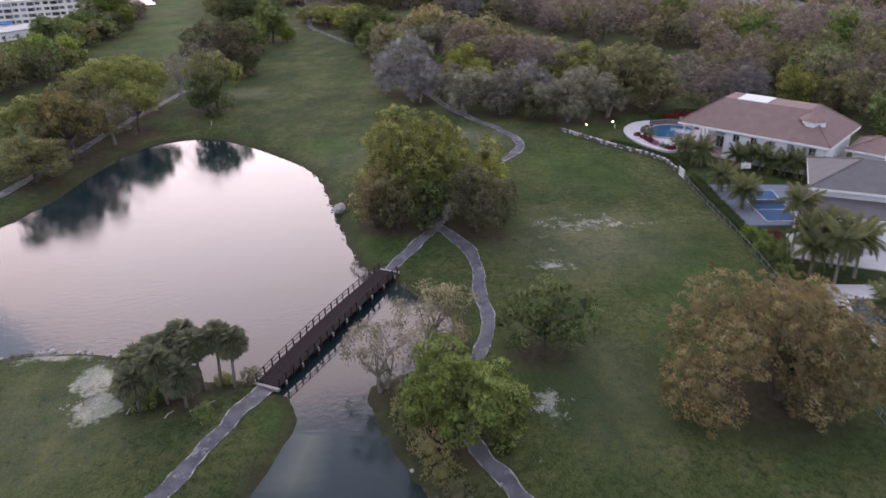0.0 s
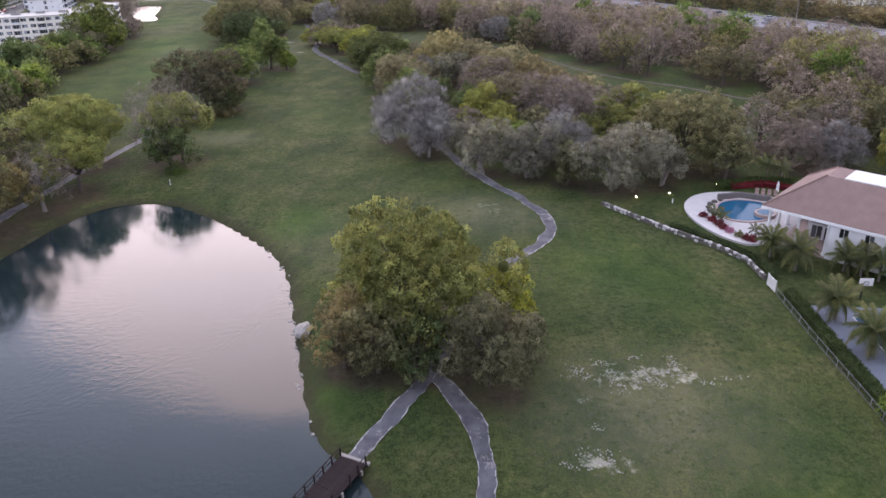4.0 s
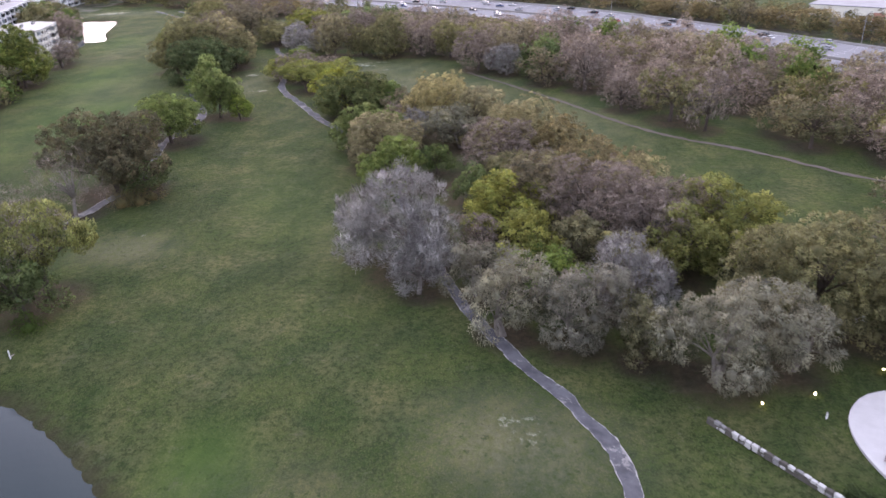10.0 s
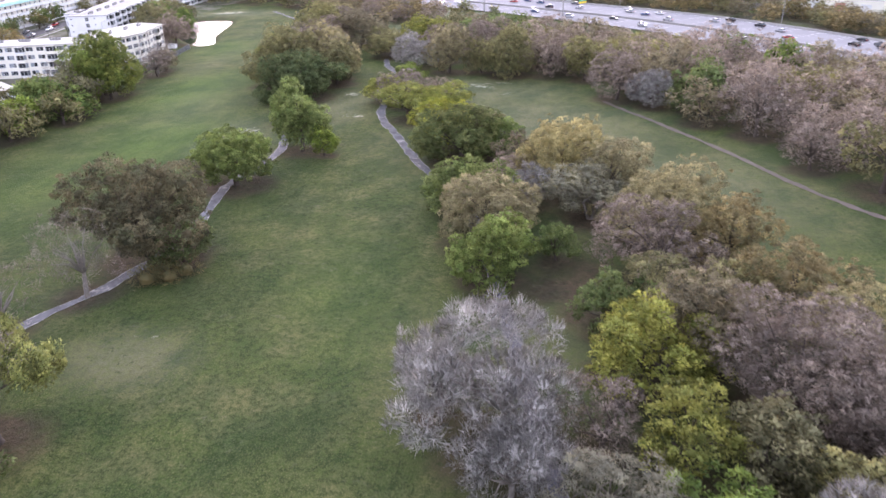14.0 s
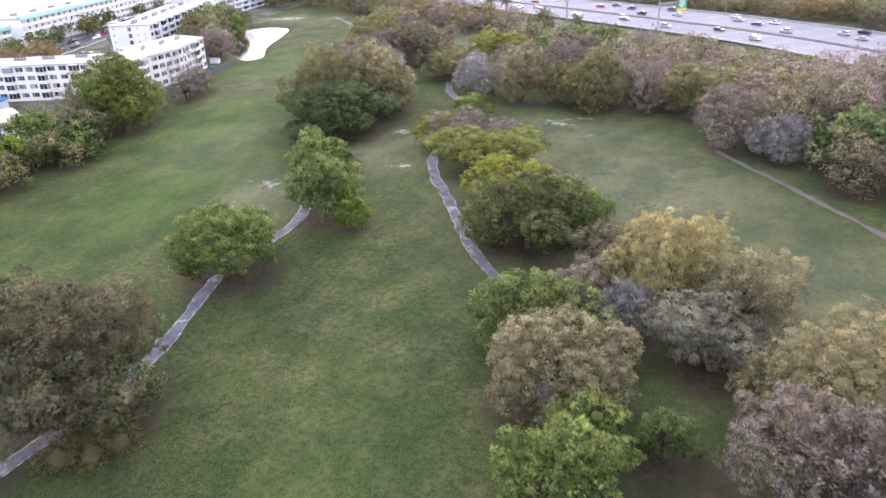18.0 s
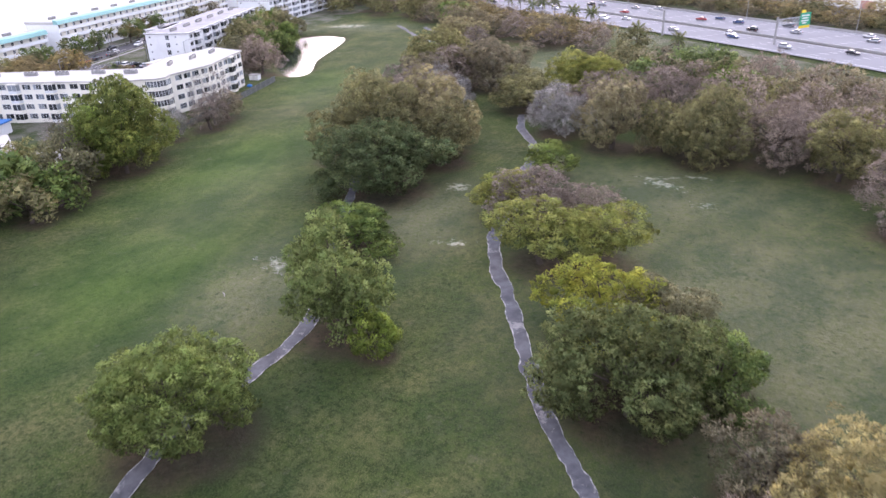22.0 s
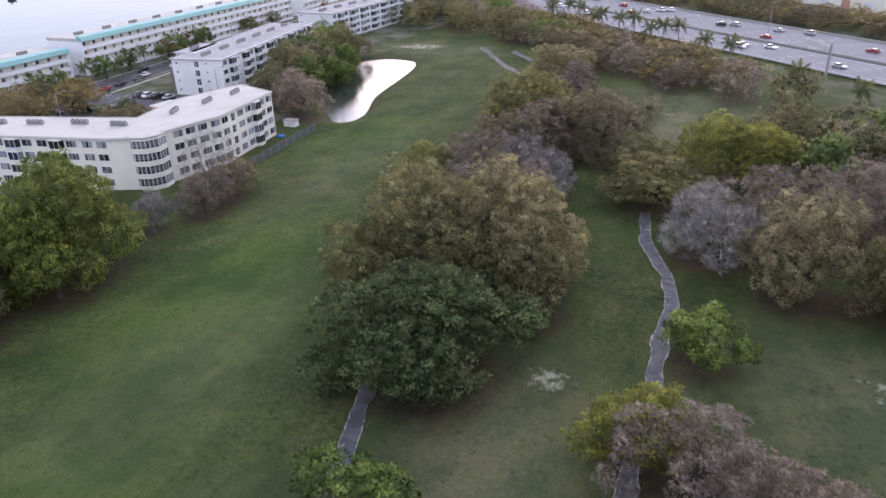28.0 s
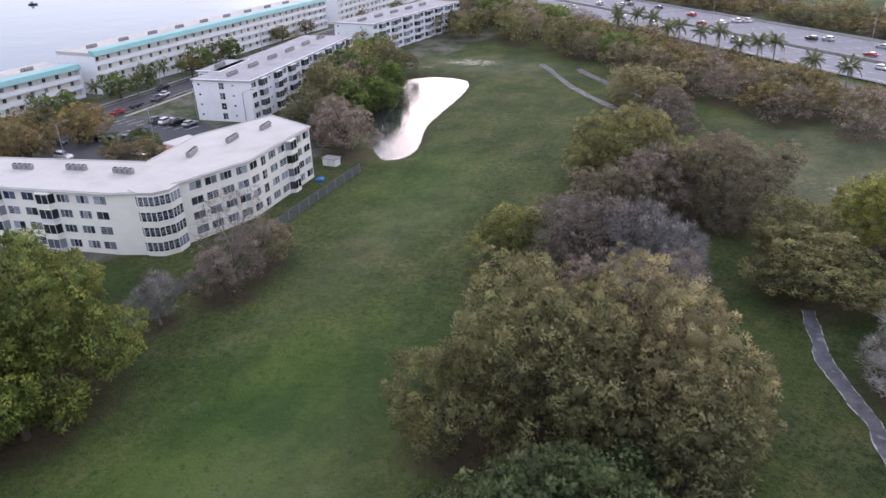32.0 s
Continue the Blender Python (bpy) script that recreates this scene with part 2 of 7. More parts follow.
TURF = ground_material()
LAKE = water_material("lake_water", (0.010, 0.019, 0.021), 0.32, 1.3)
POND = water_material("pond_water", (0.020, 0.026, 0.022), 0.45, 2.0)
SEA = water_material("bay_water", (0.060, 0.078, 0.092), 1.0, 0.22)
PATH_TOP = path_material()
BARK = plain("bark", (0.105, 0.085, 0.070), 0.95, vary=0.3, scale=2.5, bumpy=0.05)
PALE_BARK = plain("pale_bark", (0.24, 0.215, 0.19), 0.95, vary=0.25, scale=2.5, bumpy=0.04)
LEAF = {
    "green": leaf_material("fresh_leaves", (0.126, 0.182, 0.052), (0.250, 0.328, 0.087), (0.292, 0.338, 0.098)),
    "yel": leaf_material("yellow_green_leaves", (0.152, 0.184, 0.050), (0.345, 0.378, 0.108), (0.440, 0.424, 0.108), 0.6),
    "olive": leaf_material("olive_leaves", (0.126, 0.130, 0.066), (0.282, 0.276, 0.142), (0.326, 0.300, 0.142)),
    "dark": leaf_material("dark_leaves", (0.072, 0.114, 0.042), (0.185, 0.258, 0.088), (0.230, 0.275, 0.090)),
    "oak": leaf_material("oak_leaves", (0.084, 0.092, 0.050), (0.198, 0.186, 0.098), (0.250, 0.200, 0.094)),
    "tan": leaf_material("tan_leaves", (0.225, 0.210, 0.110), (0.450, 0.405, 0.208), (0.500, 0.422, 0.195)),
    "brown": leaf_material("brown_leaves", (0.143, 0.132, 0.093), (0.291, 0.261, 0.180), (0.322, 0.279, 0.170)),
    "grey": leaf_material("grey_twigs", (0.222, 0.216, 0.205), (0.400, 0.386, 0.366), (0.412, 0.395, 0.370), 0.15),
    "mauve": leaf_material("mauve_twigs", (0.166, 0.140, 0.122), (0.332, 0.280, 0.240), (0.365, 0.300, 0.240), 0.3),
    "pads": leaf_material("pad_leaves", (0.150, 0.184, 0.060), (0.335, 0.368, 0.122), (0.385, 0.386, 0.120), 0.6),
    "moss": leaf_material("silver_leaves", (0.170, 0.172, 0.132), (0.345, 0.338, 0.262), (0.372, 0.350, 0.245)),
    "gold": leaf_material("golden_leaves", (0.173, 0.155, 0.086), (0.358, 0.303, 0.160), (0.409, 0.315, 0.146)),
    "willow": leaf_material("willow_leaves", (0.200, 0.185, 0.115), (0.390, 0.352, 0.225), (0.420, 0.365, 0.220)),
    "deep": leaf_material("deep_green_leaves", (0.092, 0.132, 0.036), (0.226, 0.282, 0.078), (0.285, 0.302, 0.082)),
    "bare": leaf_material("bare_twigs", (0.156, 0.134, 0.120), (0.324, 0.282, 0.252), (0.324, 0.282, 0.252), 0.15),
    "palm": leaf_material("palm_fronds", (0.074, 0.102, 0.043), (0.180, 0.204, 0.096), (0.240, 0.222, 0.096)),
    "sabal": leaf_material("fan_palm_leaves", (0.117, 0.137, 0.081), (0.286, 0.305, 0.195), (0.312, 0.273, 0.169)),
    "hedge": leaf_material("hedge_leaves", (0.030, 0.054, 0.016), (0.095, 0.135, 0.041)),
    "croton": leaf_material("red_leaves", (0.121, 0.024, 0.030), (0.324, 0.061, 0.074)),
    "blossom": leaf_material("pink_blossom", (0.338, 0.135, 0.216), (0.608, 0.297, 0.405)),
    "weed": leaf_material("weeds", (0.075, 0.095, 0.036), (0.14, 0.145, 0.066), (0.14, 0.145, 0.066), 0.15),
}
WOOD = plain("dark_weathered_timber", (0.045, 0.034, 0.034), 0.95, spec=0.08, vary=0.3, scale=2.0, bumpy=0.02)
PALE_WOOD = plain("pale_dead_wood", (0.36, 0.33, 0.30), 0.9, vary=0.2, scale=3)
CONCRETE = plain("concrete", (0.36, 0.35, 0.34), 0.9, vary=0.15, grime=0.4)
ROCK = plain("limestone", (0.42, 0.40, 0.37), 0.95, vary=0.3, scale=1.2, bumpy=0.06)
DARK_ROCK = plain("dark_shore_stone", (0.13, 0.12, 0.105), 0.95, vary=0.3, scale=1.2, bumpy=0.06)
WHITE = plain("white_render", (0.80, 0.81, 0.82), 0.8, vary=0.05, scale=0.4, grime=0.12)
CREAM = plain("cream_render", (0.82, 0.79, 0.70), 0.8, vary=0.06, scale=0.4, grime=0.14)
ROOF_WHITE = plain("white_flat_roof", (0.50, 0.485, 0.455), 0.85, vary=0.08, scale=0.25, grime=0.22)
ROOF_GREY = plain("grey_flat_roof", (0.36, 0.355, 0.37), 0.9, vary=0.15, scale=0.3, grime=0.3)
TEAL = plain("teal_metal_roof", (0.27, 0.50, 0.48), 0.5, vary=0.08, scale=0.5, grime=0.1)
TILE = plain("terracotta_tiles", (0.25, 0.175, 0.155), 0.85, vary=0.16, scale=0.7)
SLATE = plain("grey_brown_tiles", (0.16, 0.15, 0.148), 0.85, vary=0.14, scale=0.7)
GLASS = glass_material("window_glass")
DARK_GLASS = glass_material("dark_window_glass", (0.02, 0.022, 0.025))
FRAME = plain("pale_window_frame", (0.66, 0.67, 0.68), 0.5, vary=0.06)
METAL = plain("galvanised_steel", (0.42, 0.43, 0.44), 0.5, 0.7, vary=0.1)
UNIT = plain("air_conditioner_grey", (0.30, 0.30, 0.30), 0.6, 0.2, vary=0.15)
ASPHALT = plain("road_asphalt", (0.075, 0.075, 0.082), 0.9, vary=0.14, scale=0.12)
HIGHWAY = plain("highway_concrete", (0.25, 0.25, 0.268), 0.95, spec=0.05, vary=0.10, scale=0.06)
PAINT_WHITE = plain("road_paint", (0.70, 0.70, 0.68), 0.8, vary=0.1)
PAVING = plain("pale_paving", (0.56, 0.54, 0.54), 0.8, vary=0.1, scale=0.8)
PINK_PAVING = plain("pink_paving", (0.43, 0.34, 0.31), 0.8, vary=0.1, scale=0.8)
POOL = water_material("pool_water", (0.012, 0.075, 0.145), 0.1, 2.5)
COURT = plain("court_grey_blue", (0.17, 0.195, 0.24), 0.85, vary=0.06)
COURT_BLUE = plain("court_blue", (0.045, 0.11, 0.22), 0.85, vary=0.06)
GREEN_SIGN = plain("green_sign", (0.03, 0.30, 0.16), 0.5, vary=0.04)
YELLOW = plain("yellow_paint", (0.75, 0.55, 0.04), 0.5, vary=0.05)
BLUE_TARP = plain("blue_tarpaulin", (0.03, 0.16, 0.45), 0.55, vary=0.15)
FENCE = plain("fence_mesh_grey", (0.17, 0.18, 0.19), 0.6, 0.3, vary=0.1)
DARK = plain("dark_rubber", (0.02, 0.02, 0.02), 0.8, vary=0.1)
BRICK_RED = plain("salmon_render", (0.50, 0.27, 0.20), 0.85, vary=0.08)
LAMP = lamp_material("warm_lamp", (1.0, 0.72, 0.40), 25.0)


# ---- mesh helpers ----
def mesh_of(name, verts, faces, mat, smooth=False):
    me = bpy.data.meshes.new(name)
    me.from_pydata([tuple(v) for v in verts], [], [tuple(f) for f in faces])
    me.materials.append(mat)
    if smooth:
        me.shade_smooth()
    me.update()
    return me


def fast_mesh(name, verts, faces, mat):
    """A mesh from numpy arrays; faces all of one size."""
    verts, faces = np.asarray(verts, np.float32), np.asarray(faces, np.int32)
    me = bpy.data.meshes.new(name)
    k = faces.shape[1]
    me.vertices.add(len(verts))
    me.vertices.foreach_set("co", verts.ravel())
    me.loops.add(faces.size)
    me.loops.foreach_set("vertex_index", faces.ravel())
    me.polygons.add(len(faces))
    me.polygons.foreach_set("loop_start", np.arange(0, faces.size, k, dtype=np.int32))
    me.materials.append(mat)
    me.update(calc_edges=True)
    return me


def soft_normals(me, normals):
    """Foliage shades as a soft mass: each leaf's normal is drawn towards the outside of its clump."""
    normals = np.asarray(normals, np.float32)
    normals /= np.linalg.norm(normals, axis=1)[:, None] + 1e-9
    me.shade_smooth()
    me.attributes.new("custom_normal", "FLOAT_VECTOR", "POINT").data.foreach_set("vector", normals.ravel())
    me.update()
    return me


def part(name, me, parent, label="", at=None):
    ob = new(name, me)
    ob.parent = parent
    if at is not None:
        ob.matrix_basis = at
    if label:
        ob["label"] = label
    return ob


def thing(name, label, category, at=None, group="", me=None, kind=""):
    ob = new(name, me)
    if at is not None:
        ob.matrix_basis = at
    return tagged(ob, label, category, group, kind)


class Solid:
    """Boxes, prisms and tubes gathered into one mesh."""

    def __init__(self):
        self.v, self.f = [], []

    def box(self, x0, x1, y0, y1, z0, z1, taper=0.0):
        b = len(self.v)
        for z, k in ((z0, 0.0), (z1, taper)):
            self.v += [(x0 + k, y0 + k, z), (x1 - k, y0 + k, z), (x1 - k, y1 - k, z), (x0 + k, y1 - k, z)]
        self.f += [tuple(b + i for i in q) for q in ((3, 2, 1, 0), (4, 5, 6, 7), (0, 1, 5, 4), (1, 2, 6, 5), (2, 3, 7, 6), (3, 0, 4, 7))]
        return self

    def prism(self, pts, z0, z1):
        b, k = len(self.v), len(pts)
        self.v += [(x, y, z0) for x, y in pts] + [(x, y, z1) for x, y in pts]
        self.f += [tuple(b + i for i in reversed(range(k))), tuple(b + k + i for i in range(k))]
        self.f += [(b + i, b + (i + 1) % k, b + k + (i + 1) % k, b + k + i) for i in range(k)]
        return self

    def lattice(self, xs, zs, open_cell, y0, y1):
        """One connected frame in the xz plane: a grid of cells, some of them open."""
        b, nx, nz = len(self.v), len(xs), len(zs)
        for y in (y0, y1):
            self.v += [(x, y, z) for z in zs for x in xs]
        at = lambda i, j, k: b + k * nx * nz + j * nx + i
        full = lambda i, j: 0 <= i < nx - 1 and 0 <= j < nz - 1 and not open_cell(i, j)
        for j in range(nz - 1):
            for i in range(nx - 1):
                if not full(i, j):
                    continue
                self.f += [(at(i, j, 0), at(i + 1, j, 0), at(i + 1, j + 1, 0), at(i, j + 1, 0)), (at(i, j + 1, 1), at(i + 1, j + 1, 1), at(i + 1, j, 1), at(i, j, 1))]
                for (di, dj), (p, q) in (((0, -1), ((0, 0), (1, 0))), ((1, 0), ((1, 0), (1, 1))), ((0, 1), ((1, 1), (0, 1))), ((-1, 0), ((0, 1), (0, 0)))):
                    if not full(i + di, j + dj):
                        self.f.append((at(i + q[0], j + q[1], 0), at(i + p[0], j + p[1], 0), at(i + p[0], j + p[1], 1), at(i + q[0], j + q[1], 1)))
        return self

    def tube(self, pts, radii, sides=7):
        b = len(self.v)
        pts = [Vector(p) for p in pts]
        for i, p in enumerate(pts):
            d = (pts[min(i + 1, len(pts) - 1)] - pts[max(i - 1, 0)]).normalized()
            u = d.orthogonal().normalized()
            w = d.cross(u)
            for s in range(sides):
                a = 2 * math.pi * s / sides
                self.v.append(tuple(p + radii[i] * (math.cos(a) * u + math.sin(a) * w)))
        for i in range(len(pts) - 1):
            for s in range(sides):
                t = (s + 1) % sides
                self.f.append((b + i * sides + s, b + i * sides + t, b + (i + 1) * sides + t, b + (i + 1) * sides + s))
        e = b + (len(pts) - 1) * sides
        self.f += [tuple(b + s for s in reversed(range(sides))), tuple(e + s for s in range(sides))]
        return self

    def mesh(self, name, mat, smooth=False):
        return mesh_of(name, self.v, self.f, mat, smooth)


def bevelled(me, width, segments=1):
    bm = bmesh.new()
    bm.from_mesh(me)
    bmesh.ops.bevel(bm, geom=bm.edges[:], offset=width, segments=segments, affect="EDGES", profile=0.6)
    bm.to_mesh(me)
    bm.free()
    return me


def chaikin(pts, rounds=2, closed=True):
    p = np.array(pts, float)
    for _ in range(rounds):
        q = np.roll(p, -1, 0) if closed else p[1:]
        a = p if closed else p[:-1]
        new_p = np.stack([0.75 * a + 0.25 * q, 0.25 * a + 0.75 * q], 1).reshape(-1, 2)
        p = new_p if closed else np.vstack([p[:1], new_p, p[-1:]])
    return p


def inside(poly, x, y):
    x, y = np.asarray(x, float), np.asarray(y, float)
    hit = np.zeros(x.shape, bool)
    a, b = poly, np.roll(poly, -1, 0)
    for (x0, y0), (x1, y1) in zip(a, b):
        if y0 != y1:
            hit ^= ((y0 > y) != (y1 > y)) & (x < (x1 - x0) * (y - y0) / (y1 - y0) + x0)
    return hit


def from_line(poly, x, y, closed=True):
    """Distance to a polyline."""
    x, y = np.asarray(x, float), np.asarray(y, float)
    best = np.full(x.shape, 1e9)
    b = np.roll(poly, -1, 0) if closed else poly[1:]
    for (x0, y0), (x1, y1) in zip(poly if closed else poly[:-1], b):
        dx, dy = x1 - x0, y1 - y0
        t = np.clip(((x - x0) * dx + (y - y0) * dy) / (dx * dx + dy * dy + 1e-9), 0, 1)
        best = np.minimum(best, np.hypot(x - x0 - t * dx, y - y0 - t * dy))
    return best


# ---- the plan: water, paths, highway ----
WATER_LAKE, WATER_POND, WATER_SEA = -1.6, -1.2, -1.0
LAKE_SHORE = chaikin([(-80, 117), (-76.7, 131), (-75.9, 149), (-73.2, 162), (-68.8, 169.5), (-58, 170.2), (-50.9, 165.6), (-47.3, 163), (-37.5, 154.5),
                      (-31, 147.5), (-26.5, 139.5), (-23.8, 131), (-20.4, 120.5), (-17.2, 110.5), (-13.8, 101), (-8.6, 97), (-5, 92), (0, 87), (2, 81), (0, 75.5),
                      (-5, 72.5), (-9, 70.5), (-8.1, 65.6), (-5.8, 60.9), (-3.1, 55.9), (0.5, 50), (5, 42), (4, 30), (-8, 24), (-17, 34), (-18.2, 46), (-18, 52.8),
                      (-16.4, 58.5), (-15.4, 62.8), (-16.0, 66.8), (-19.4, 70), (-22, 72.4), (-26, 71.6), (-31, 72), (-37.2, 75), (-42, 77.4), (-47.5, 78.3),
                      (-56.2, 76.7), (-66, 74), (-80, 78), (-92, 90), (-90, 105)])
POND_SHORE = chaikin([(-176.5, 427), (-173.8, 431.5), (-175.2, 439), (-184.2, 453.6), (-188.2, 466.8), (-198, 500), (-209, 505), (-219, 501), (-222, 487), (-209, 462), (-192, 441)])
FAR_EDGE = np.array([(330, 150), (200, 300), (130, 402), (87, 463), (39, 518), (-33, 568), (-96, 608), (-157, 648), (-226, 692), (-330, 755), (-520, 860), (-900, 1060)], float)


def sideways(line, shift):
    d = np.gradient(line, axis=0)
    d /= np.hypot(*d.T)[:, None]
    return line + shift * np.stack([-d[:, 1], d[:, 0]], 1)


HIGHWAY_WIDTH = 52.0
HIGHWAY_LINE = chaikin(FAR_EDGE, 2, closed=False)
# the shore side of the highway lies to the left of its run, the camera's side
HIGHWAY_MID = sideways(HIGHWAY_LINE, HIGHWAY_WIDTH / 2)
PATHS = {
    "south": [(-34, 25), (-29.5, 41), (-25.9, 51.7), (-22.9, 61), (-21.4, 66.5), (-20.3, 69.8)],
    "bridge_north": [(-8.7, 98.2), (-6.9, 101.6), (-4.9, 106), (-2.6, 110.6), (-0.6, 117), (1, 124), (3, 132), (6.6, 139.7), (10.8, 145.7), (14.2, 151.4),
                     (15.5, 156.8), (13.6, 164.4), (8.1, 173.6), (1.2, 184.5), (-3, 193), (-7, 205), (-12, 222), (-18, 240), (-25, 262), (-33.7, 277.5),
                     (-38.8, 284.8), (-43.5, 290.4), (-48.8, 300.5), (-55.6, 313), (-62.5, 323.5), (-66, 335), (-67.8, 349.5), (-69, 356), (-71.4, 364), (-72.4, 373.5), (-73.6, 377.8),
                     (-76.2, 384), (-80.8, 390.2), (-83, 394.5), (-86, 404)],
    "east_loop": [(8.6, 50), (6.2, 54.2), (3.6, 58.2), (2.4, 64), (3, 70), (5, 77), (6.2, 82.6), (5, 88), (4.7, 97.9), (3.2, 104), (0.6, 109), (-2, 112.5)],
    "west": [(-90, 118), (-87, 131), (-86, 137), (-84.6, 160), (-83.8, 182), (-81.5, 196), (-80, 212.8), (-77.6, 219.5), (-75.2, 226), (-73.9, 233), (-73.2, 241),
             (-73.6, 250), (-76, 260), (-78.3, 268), (-78.3, 281), (-77.2, 291.5), (-79.5, 301), (-85.4, 312), (-91.2, 324), (-94.3, 331.5), (-98, 339), (-103, 350)],
    "north": [(-190, 530), (-180, 519), (-167, 504.5), (-153, 493), (-140, 482)],
    "north_branch": [(-176, 528), (-166, 519), (-152, 507), (-140, 500)],
}
TREE_SPOTS = []     # x, y, radius of every crown: leaf litter lies under them


def ground_z(x, y):
    x, y = np.asarray(x, float), np.asarray(y, float)
    z = 0.16 * np.sin(x * 0.061 + 1.3) * np.cos(y * 0.047) + 0.10 * np.sin(x * 0.13 + y * 0.09)
    d = np.where(inside(LAKE_SHORE, x, y), -1, 1) * from_line(LAKE_SHORE, x, y)
    drop = np.interp(d, [-9, -2.5, 0, 0.9, 5.5, 11], [-4.2, -2.9, -1.75, -1.05, -0.45, 0.0])
    z = z * np.clip(d / 12, 0, 1) + drop
    d = np.where(inside(POND_SHORE, x, y), -1, 1) * from_line(POND_SHORE, x, y)
    z = z * np.clip(d / 8, 0, 1) + np.interp(d, [-8, -2, 0, 1.2, 5], [-3.2, -2.3, -1.3, -0.75, 0.0])
    shore = -314 - 0.18 * (y - 433)
    return z + np.interp(x - shore, [-12, -1, 1.5], [-4.5, -2.2, 0.0])


def ground_at(x, y):
    return float(ground_z(np.array([x]), np.array([y]))[0])
# ---- the ground: one sheet to the horizon ----
def steps(*spans):
    out = []
    for a, b, s in spans:
        out += list(np.arange(a, b, s))
    return np.array(out + [spans[-1][1]], float)


GX = steps((-4600, -1000, 900), (-1000, -480, 65), (-480, -250, 6), (-250, 90, 2), (90, 220, 6), (220, 700, 60), (700, 4600, 975))
GY = steps((-4600, -400, 1050), (-400, 16, 52), (16, 460, 2), (460, 720, 5), (720, 1200, 40), (1200, 4600, 850))
mx, my = (a.ravel() for a in np.meshgrid(GX, GY))
mz = ground_z(mx, my)
_i = np.arange(len(GX) * len(GY)).reshape(len(GY), len(GX))
_quads = np.stack([_i[:-1, :-1], _i[:-1, 1:], _i[1:, 1:], _i[1:, :-1]], -1).reshape(-1, 4)
ground_mesh = fast_mesh("ground", np.stack([mx, my, mz], 1), _quads, TURF)
ground_mesh.shade_smooth()
thing("ground", "patchy green and dry golf turf with bare sandy spots", "ground", me=ground_mesh, kind="structure")


def layer(name, values):
    ground_mesh.attributes.new(name, "FLOAT", "POINT").data.foreach_set("value", np.asarray(values, np.float32))


def blots(spots):
    """Soft oval patches: x, y, half-length, half-width, turn in degrees, strength."""
    out = np.zeros_like(mx)
    for x, y, a, b, turn, k in spots:
        c, s = math.cos(radians(turn)), math.sin(radians(turn))
        u, v = (c * (mx - x) + s * (my - y)) / a, (-s * (mx - x) + c * (my - y)) / b
        out = np.maximum(out, k * np.clip(1.35 - np.hypot(u, v), 0, 1))
    return out


layer("bare", blots([(-40.5, 70, 2.8, 5, 25, 1.25), (-37.5, 64.5, 3, 3.4, 0, 1.3), (-50, 75.5, 8, 1.6, 4, 0.9), (11.6, 65, 1.8, 4.5, 8, 0.9), (9.3, 56.5, 1.2, 3, 10, 0.6),
                     (21, 112.5, 5.5, 3, 0, 0.68), (27, 112.6, 4, 2.4, 0, 0.68), (15.5, 98, 4.5, 2.2, -20, 0.75), (15, 107.5, 3, 2, 0, 0.5), (4.5, 165, 4.5, 3.4, -30, 0.5),
                     (-1.5, 156, 5, 2, 10, 0.42), (-60, 215, 4, 1.6, 0, 0.5), (-19.4, 122.8, 1.2, 2.2, 20, 1.0), (-93, 309.6, 3, 3.2, 30, 0.66), (-94.5, 303, 2.4, 2, 0, 0.4),
                     (-70.5, 326.5, 5, 1.8, 8, 0.75), (-80, 350.5, 3.6, 3, 0, 0.75), (-79, 349.5, 2, 2, 0, 0.5), (-44, 366, 7, 3, -25, 0.75), (-35, 357, 4, 3, 0, 0.55), (-38, 371, 8, 2, 10, 0.6),
                     (-212, 522, 14, 6, 10, 0.8), (-222, 512, 5, 3, 20, 0.8), (-86, 452, 14, 5, -20, 0.55), (-100, 470, 10, 3, -20, 0.4), (-13.2, 66.5, 0.8, 6, 20, 0.6), (7, 46, 2, 5, 25, 0.6),
                     (1, 53, 4, 2.5, -50, 0.62)]))
layer("lush", blots([(-28, 158, 6, 8, 20, 0.8), (-14, 112, 3, 11, 14, 0.9), (-18.2, 63, 1.8, 4, 15, 0.7), (-112, 300, 18, 30, 12, 0.7), (-130, 345, 16, 34, 10, 0.8), (-160, 420, 12, 25, 20, 0.6),
                     (25, 140, 10, 14, 20, 0.5), (35, 85, 8, 25, 0, 0.4), (-120, 250, 14, 40, 5, 0.4), (-40, 235, 9, 22, 15, 0.25)]))
layer("thin", blots([(22, 106, 14, 12, 0, 0.9), (5, 162, 12, 10, -20, 0.9), (-20, 150, 14, 10, 0, 0.4), (-60, 210, 9, 7, 0, 0.8), (-80, 335, 12, 22, 10, 0.9), (-92, 300, 9, 22, 15, 0.9),
                     (-40, 360, 28, 20, -10, 0.8), (-22, 320, 34, 40, 0, 0.85), (10, 285, 30, 30, 0, 0.7), (-120, 330, 12, 26, 10, 0.4), (-205, 520, 30, 14, 10, 0.8), (-90, 458, 34, 22, -20, 1.1), (-96, 484, 25, 12, -25, 1.0), (-98, 540, 14, 8, -30, 0.8), (-8, 220, 20, 20, 0, 0.4),
                     (-100, 195, 12, 20, 0, 0.4), (-45, 60, 14, 14, 0, 0.6), (18, 68, 7, 12, 0, 0.5), (-150, 395, 6, 30, 8, 0.4)]))
_d = np.where(inside(LAKE_SHORE, mx, my), -1, 1) * from_line(LAKE_SHORE, mx, my)
_p = np.where(inside(POND_SHORE, mx, my), -1, 1) * from_line(POND_SHORE, mx, my)
layer("bank", np.clip(1.3 - np.minimum(_d, _p) / 1.6, 0, 0.85))
